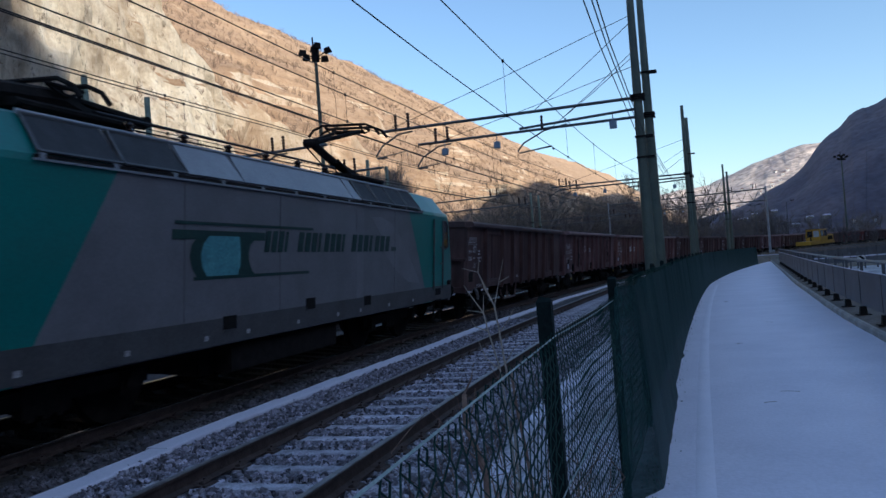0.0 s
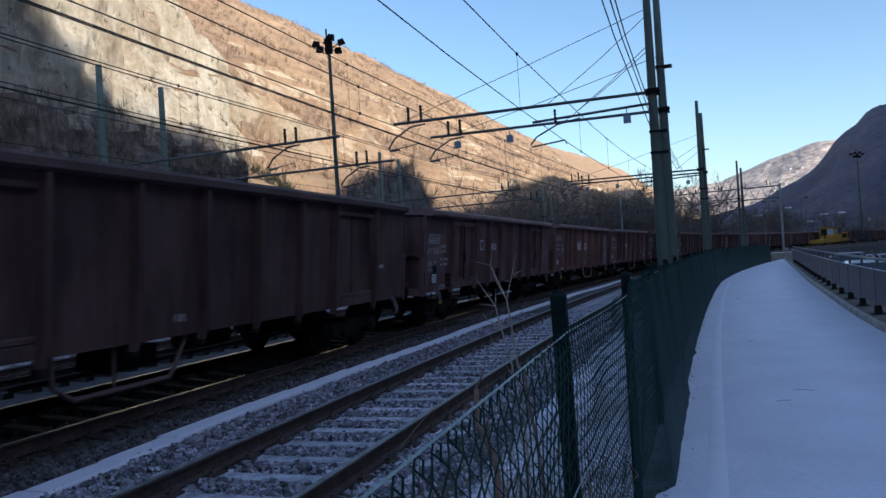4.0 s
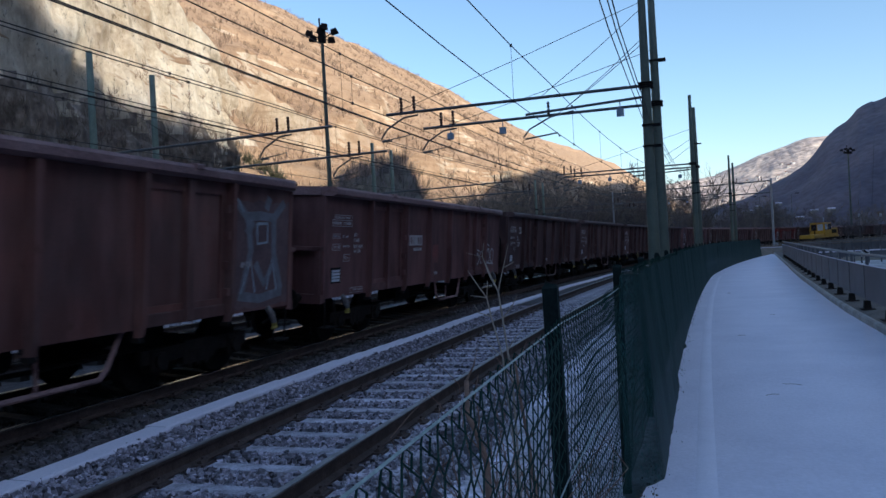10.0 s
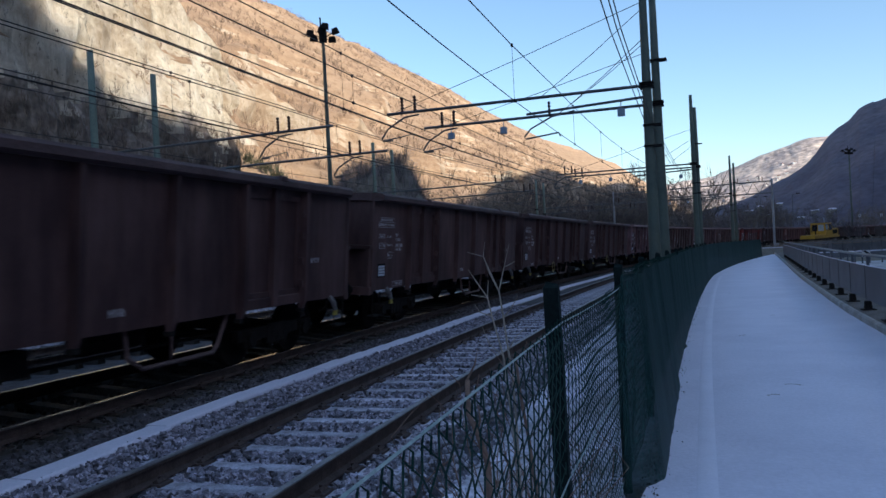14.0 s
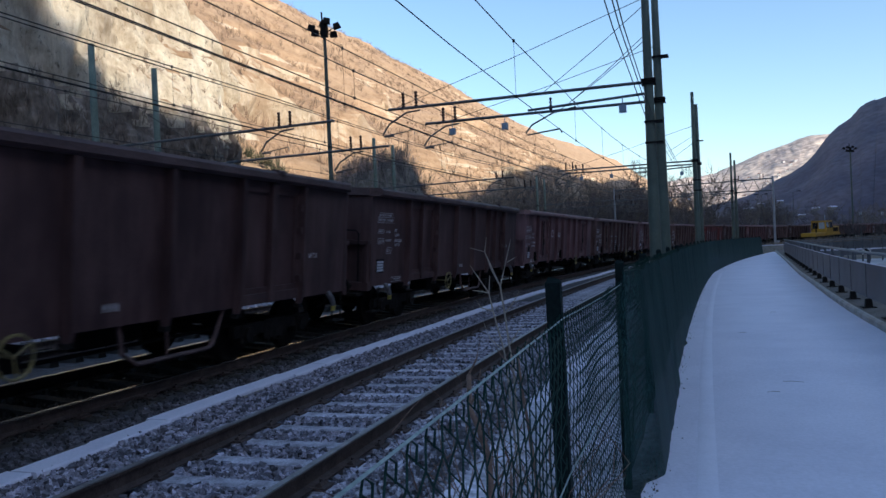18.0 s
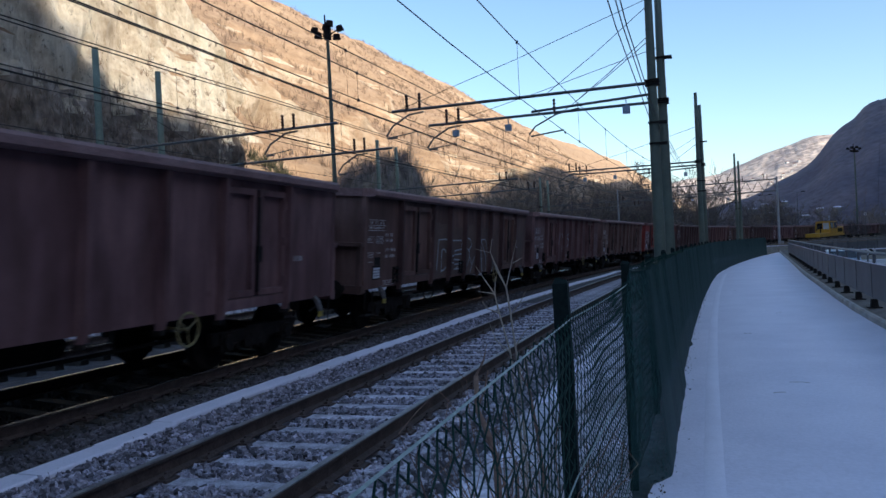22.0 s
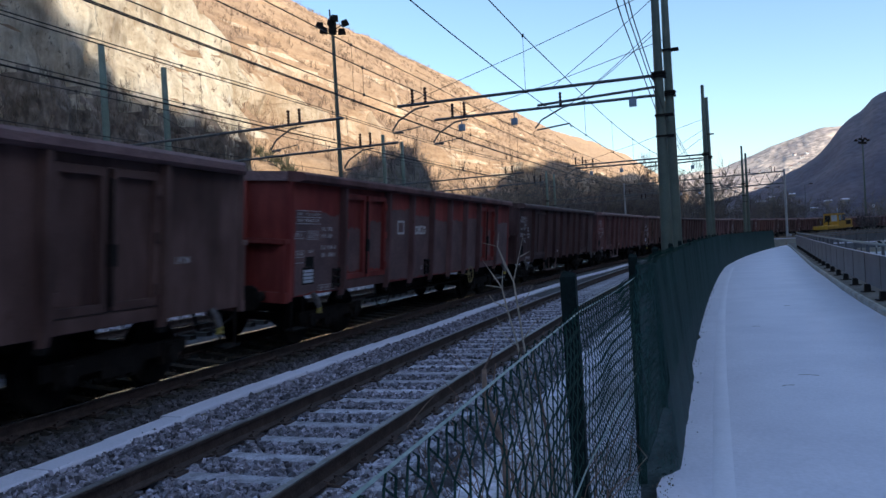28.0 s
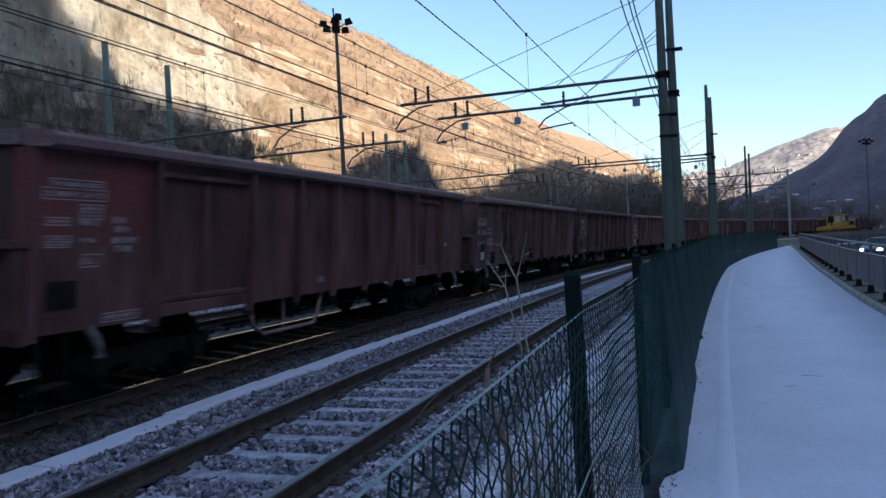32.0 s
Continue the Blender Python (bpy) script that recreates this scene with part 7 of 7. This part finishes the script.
def grove():
    r = random.Random(21)
    masters = []
    for k in range(5):
        t = thing("bare_tree", "leafless tree with fine branching twigs", "tree", "bare trees by the line")
        tr, cr = bare_tree(40 + k, 9.0)
        part("trunk", tr, BARK, t)
        part("crown", cr, BARK, t)
        masters.append(t)
    n = 0
    spots = []
    for s0, s1, o0, o1, k0, k1, count in ((56, 66, -26, -20, 0.9, 1.25, 6), (72, 100, -34, -19, 0.8, 1.35, 26), (98, 150, -34, -18.5, 1.0, 1.6, 40), (150, 230, -40, -19, 1.0, 1.6, 34), (230, 330, -60, -8, 0.9, 1.5, 34), (145, 185, -34, -18.5, 1.5, 2.1, 16), (150, 260, 30, 90, 0.7, 1.3, 24)):
        for _ in range(count):
            spots.append((r.uniform(s0, s1), r.uniform(o0, o1), r.uniform(k0, k1)))
    for s, o, k in spots:
        z = -0.6
        m = Matrix.Translation(C(s, o, z)) @ Euler((0, 0, r.uniform(0, 6.28))).to_matrix().to_4x4() @ Matrix.Scale(k, 4)
        if n < len(masters):
            masters[n].matrix_basis = m
        else:
            copy_thing(masters[n % 5], m).scale = (k, k, k)
        n += 1


grove()
scrub("lineside_scrub", "bare bushes along the far side of the yard", 0, 11, spread(11, 2000, 30, 240, -36, -17.5, -0.9), (1.2, 3.6), 22, TWIG, 0.009)


def clumps(seed, groups):
    """Tuft feet through the rounded crowns of dense bushes."""
    r = np.random.RandomState(seed)
    out = []
    for count, s0, s1, o0, o1, h0, h1, tufts in groups:
        for _ in range(count):
            c, h = C(r.uniform(s0, s1), r.uniform(o0, o1), -0.9), r.uniform(h0, h1)
            rad = h * r.uniform(0.25, 0.38)
            d = r.normal(0, 1, (tufts, 3))
            d *= (r.uniform(0.1, 1, tufts) ** 0.45 / np.linalg.norm(d, axis=1))[:, None]
            out += (np.array(c) + np.array((0, 0, h * 0.52)) + d * np.array((rad, rad, h * 0.42))).tolist()
    return out


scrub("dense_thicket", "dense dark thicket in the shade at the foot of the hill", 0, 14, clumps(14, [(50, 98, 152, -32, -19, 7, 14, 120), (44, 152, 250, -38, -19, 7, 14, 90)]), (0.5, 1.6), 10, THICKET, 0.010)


def mound_top(x, y):
    """Height of the brush mound beside the yard."""
    rise = max(0, min(1, (-19.0 - x) / 2.6)) ** 0.6 * 11.5
    fall = max(0, -23.7 - x) * 0.62
    side = max(0, 1 - ((y - 60.5) / 6.0) ** 2) ** 0.5
    return max(0, (rise - fall) * (0.35 + 0.65 * side) * (1 + 0.12 * noise.noise((x / 2.5, y / 2.5, 4))))


def mound():
    # Dark inner mass, added so that no light shows through the twigs.
    rows = [[Vector((x, y, -1.1 + 0.86 * mound_top(x, y))) for x in [-35 + 0.45 * i for i in range(36)]] for y in [53.5 + 0.6 * j for j in range(24)]]
    solo("brush_bank", G().sheet([q[::-1] for q in rows][::-1]), GROUND, "hidden dark core added inside the brush to stop light", kind="structure")
    r = random.Random(77)
    spots = []
    while len(spots) < 5200:
        x, y = r.uniform(-33.5, -18.9), r.uniform(54.5, 66)
        h = mound_top(x, y)
        if h > 0.5:
            spots.append(Vector((x, y, -1.3 + h * r.uniform(0.5, 0.95))))
    scrub("bank_brush", "dense dark brush mounded up by the yard", 0, 15, spots, (0.6, 1.5), 11, GREYTWIG, 0.011)


mound()
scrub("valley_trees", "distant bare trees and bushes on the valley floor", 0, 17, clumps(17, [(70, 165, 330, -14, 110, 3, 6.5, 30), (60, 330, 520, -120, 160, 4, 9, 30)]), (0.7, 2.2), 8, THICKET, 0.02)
scrub("roadside_scrub", "dark hedge and weeds beyond the footpath", 0, 12, spread(12, 900, 76, 150, 6.4, 14, -0.9) + spread(13, 700, 150, 230, 7, 26, -0.9), (0.8, 1.7), 18, TWIG)


def yard_lamp(x, y, z, h, twin):
    """A slim lamp post in the far yard."""
    p = thing("yard_lamp", "slim grey lamp post in the far yard", "lamp post", "lamp posts in the yard", at=Matrix.Translation((x, y, z)))
    part("shaft", G().tube([(0, 0, 0), (0, 0, h)], [0.1, 0.06], 6), TUBE, p)
    for sx in ((-1, 1) if twin else (1,)):
        part("bracket", G().tube([(0, 0, h - 0.15), (sx * 0.9, 0, h + 0.1)], 0.04, 5), TUBE, p)
        part("lamp_head", G().box((sx * 1.1, 0, h + 0.1), (0.7, 0.3, 0.16)), IRON, p)


yard_lamp(21.5, 184, -2.6, 11.7, True)
yard_lamp(25.2, 164.2, -2.4, 10.9, False)


def dwarf_signal(x, y, z, h):
    p = thing("yard_signal", "small white signal board on a post", "signal", "signals in the yard", at=Matrix.Translation((x, y, z)))
    part("post", G().tube([(0, 0, 0), (0, 0, h)], 0.06, 6), TUBE, p)
    part("board", G().box((0, -0.08, h), (0.42, 0.06, 0.62)), WHITE, p)
    for dz in (-0.14, 0.14):
        part("lens", G().tube([(0, -0.115, h + dz), (0, -0.15, h + dz)], 0.09, 10), IRON, p)


dwarf_signal(38.2, 168.1, -2.4, 5.8)
dwarf_signal(42.4, 169.4, -2.4, 5.7)


# ---- yellow track machine on the siding ----
def track_machine():
    s = 166.5
    m = thing("track_machine", "yellow rail maintenance vehicle parked on the siding", "rail vehicle", at=Matrix.Translation(C(s, T_OFF, -0.077)) @ Euler((0, 0, turn_at(s))).to_matrix().to_4x4())
    g = G()
    g.bbox(-1.3, 1.3, -9.0, 11.0, 0.9, 1.3, 0.05)
    g.bbox(-1.3, 1.3, -9.0, -1.2, 1.3, 1.6, 0.05)
    part("frame", g, YELL, m)
    g = G()
    g.prism([(-1.35, 1.31), (1.35, 1.31), (1.38, 2.3), (1.25, 3.75), (-1.25, 3.75), (-1.38, 2.3)], -1.1, 4.4)
    cab = part("cab", g, YELL, m)
    part("cab_roof", G().bbox(-1.33, 1.33, -1.25, 4.55, 3.76, 3.86, 0.03), YELL, cab)
    for y0, y1, mt in ((-0.8, 1.2, LGLASS), (1.9, 4.1, GLASS)):
        g = G()
        g.add([Vector((1.385, y0, 2.45)), Vector((1.385, y1, 2.45)), Vector((1.270, y1, 3.55)), Vector((1.270, y0, 3.55))], [(0, 1, 2, 3)])
        win = part("window", g, mt, cab)
        part("window_frame", G().tube([(1.385, y0, 2.45), (1.385, y1, 2.45), (1.270, y1, 3.55), (1.270, y0, 3.55), (1.385, y0, 2.45)], 0.05, 5), IRON, win)
    for x0, x1 in ((-1.1, -0.08), (0.08, 1.1)):
        g = G()
        g.add([Vector((x0, -1.11, 2.3)), Vector((x1, -1.11, 2.3)), Vector((x1 * 0.96, -1.11, 3.5)), Vector((x0 * 0.96, -1.11, 3.5))], [(0, 1, 2, 3)])
        part("windscreen", g, GLASS if x0 < 0 else LGLASS, cab)
    g = G()
    g.bbox(-1.2, 1.2, 4.45, 10.5, 1.31, 2.7, 0.1)
    part("engine_hood", g, YELL, m)
    part("hood_grille", G().bbox(1.2, 1.215, 5.4, 9.6, 1.6, 2.4), IRON, m)
    g = G()
    g.tube([(0.6, 5.4, 2.6), (0.6, 5.4, 3.3)], 0.12, 8)
    part("exhaust", g, IRON, m)
    part("antenna", G().tube([(0.9, 0.2, 3.8), (0.9, 0.2, 4.9)], 0.06, 6), LGLASS, m)
    part("crane_post", G().tube([(-0.2, -2.2, 1.55), (-0.2, -2.2, 3.0), (-0.2, -5.5, 2.2)], [0.14, 0.12, 0.08], 7), IRON, m)
    for y in (-6.5, 7.4):
        part("wheelset", WHEELS, None, m, at=Matrix.Translation((0, y, 0.46)))


track_machine()


# ---- cars on the road ----
ROUTE = [Vector(p) for p in ((80, 330), (76, 95), (58, 66), (24, 64.5), (15.1, 62.0), (12.0, 57.1), (9.8, 50.1), (8.6, 42.4), (7.4, 32.7), (7.0, 15), (7.0, 0), (9.5, -290))]


def approach_road():
    for name, pts, dz in (("road_beyond_bend", ROUTE[:4] + [Vector((13, 53))], -0.925), ("road_behind", [Vector((9.5, -6)), Vector((9.5, -290))], -0.925)):
        g, rows = G(), []
        for i, p in enumerate(pts):
            d = (pts[min(i + 1, len(pts) - 1)] - pts[max(i - 1, 0)]).normalized()
            e = Vector((-d.y, d.x)) * 4.5
            z = GRADE * max(-60, min(p.y, 90)) + dz
            rows.append([Vector((p.x + e.x * k, p.y + e.y * k, z)) for k in (-1, 0, 1)])
        solo(name, g.sheet(rows), ROADSNOW, "slushy road across the valley floor", kind="structure")


approach_road()


def route_pose(d):
    """d metres past the place where the road comes up to the parapet."""
    at = sum((b - a).length for a, b in zip(ROUTE[:4], ROUTE[1:5])) + d
    for a, b in zip(ROUTE[:-1], ROUTE[1:]):
        n = (b - a).length
        if at <= n or b == ROUTE[-1]:
            break
        at -= n
    q = a + (b - a) * (at / n)
    e = (b - a).normalized()
    s = max(-60, min(q.y, 90))
    return Matrix.Translation((q.x, q.y, GRADE * s - 0.89)) @ Euler((0, 0, math.atan2(e.y, e.x) - math.pi / 2)).to_matrix().to_4x4()


def car(paint, label, lights):
    c = thing("car", label, "car", "cars on the road")
    g = G()
    prof = [(-2.1, 0.3), (2.1, 0.3), (2.15, 0.62), (2.05, 0.78), (1.15, 0.95), (0.45, 1.42), (-1.1, 1.46), (-1.85, 1.02), (-2.12, 0.9)]
    n = len(prof)
    vs = []
    for x, k in ((-0.88, 0.0), (-0.80, 0.04), (0.80, 0.04), (0.88, 0.0)):
        for y, z in prof:
            sh = 0.14 * max(0, z - 0.95) / 0.5
            vs.append(Vector((x - math.copysign(sh, x), y, z + (k if z > 0.9 else 0))))
    fs = [(r * n + i, r * n + (i + 1) % n, (r + 1) * n + (i + 1) % n, (r + 1) * n + i) for r in range(3) for i in range(n)]
    fs = [f[::-1] for f in fs] + [tuple(range(n)), tuple(range(3 * n, 4 * n))[::-1]]
    body = part("body", G().add(vs, fs), paint, c)
    g = G()
    g.add([Vector((sx * 0.74, 1.07, 0.985)) for sx in (-1, 1)] + [Vector((sx * 0.62, 0.5, 1.40)) for sx in (1, -1)], [(0, 1, 2, 3)])
    for v in g.v:
        v += Vector((0, 0.03, 0.035))
    part("windscreen", g, GLASS, body)
    for sx in (-1, 1):
        g = G()
        g.add([Vector((sx * 0.885, 0.95, 0.98)), Vector((sx * 0.76, 0.4, 1.36)), Vector((sx * 0.76, -1.05, 1.38)), Vector((sx * 0.885, -1.6, 0.99))], [(0, 1, 2, 3)])
        part("side_window", g, GLASS, body)
        g = G()
        g.box((sx * 0.62, 2.1, 0.7), (0.34, 0.1, 0.14))
        part("headlight", g, lights, body)
        for y in (-1.3, 1.3):
            g = G()
            g.tube([(sx * 0.72, y, 0.31), (sx * 0.89, y, 0.31)], 0.31, 16)
            wheel = part("wheel", g, IRON, c)
            g = G()
            g.tube([(sx * 0.885, y, 0.31), (sx * 0.9, y, 0.31)], 0.19, 10)
            part("rim", g, TUBE, wheel)
    return c


def lamp_mat():
    m = bpy.data.materials.new("lit_headlight")
    m.use_nodes = True
    b = m.node_tree.nodes["Principled BSDF"]
    b.inputs["Emission Color"].default_value, b.inputs["Emission Strength"].default_value = (1, 0.9, 0.75, 1), 14.0
    return m


LIT = lamp_mat()
SILVER = mat("silver_car_paint", (0.50, 0.51, 0.53), (0.44, 0.45, 0.47), 1, 0.3, 0.3, bump=0, speck=0.03, coat=0.6)
NAVY = mat("dark_car_paint", (0.03, 0.035, 0.05), None, 1, 0.3, 0.2, bump=0, speck=0.03, coat=0.6)
PALEBLUE = mat("pale_blue_car_paint", (0.28, 0.36, 0.45), None, 1, 0.3, 0.2, bump=0, speck=0.03, coat=0.6)
CARS = [(car(SILVER, "silver hatchback driving along the road", LGLASS), 0.5), (car(NAVY, "dark car with lit headlights driving along the road", LIT), 2.85),
        (car(PALEBLUE, "pale blue car with lit headlights passing the crash barrier", LIT), 19.85), (car(SILVER, "silver car with lit headlights on the road", LIT), 23.4), (car(NAVY, "dark car with headlights at the bend", LIT), 31.7)]


# ---- motion ----
def motions():
    for w, mid in TRAIN:
        walk(w, [(k * 0.5, ride_pose(mid - travelled(k * 0.5))) for k in range(65)])
    for c, t0 in CARS:
        walk(c, [(k * 0.25, route_pose(8.3 * (k * 0.25 - t0))) for k in range(129)])


motions()
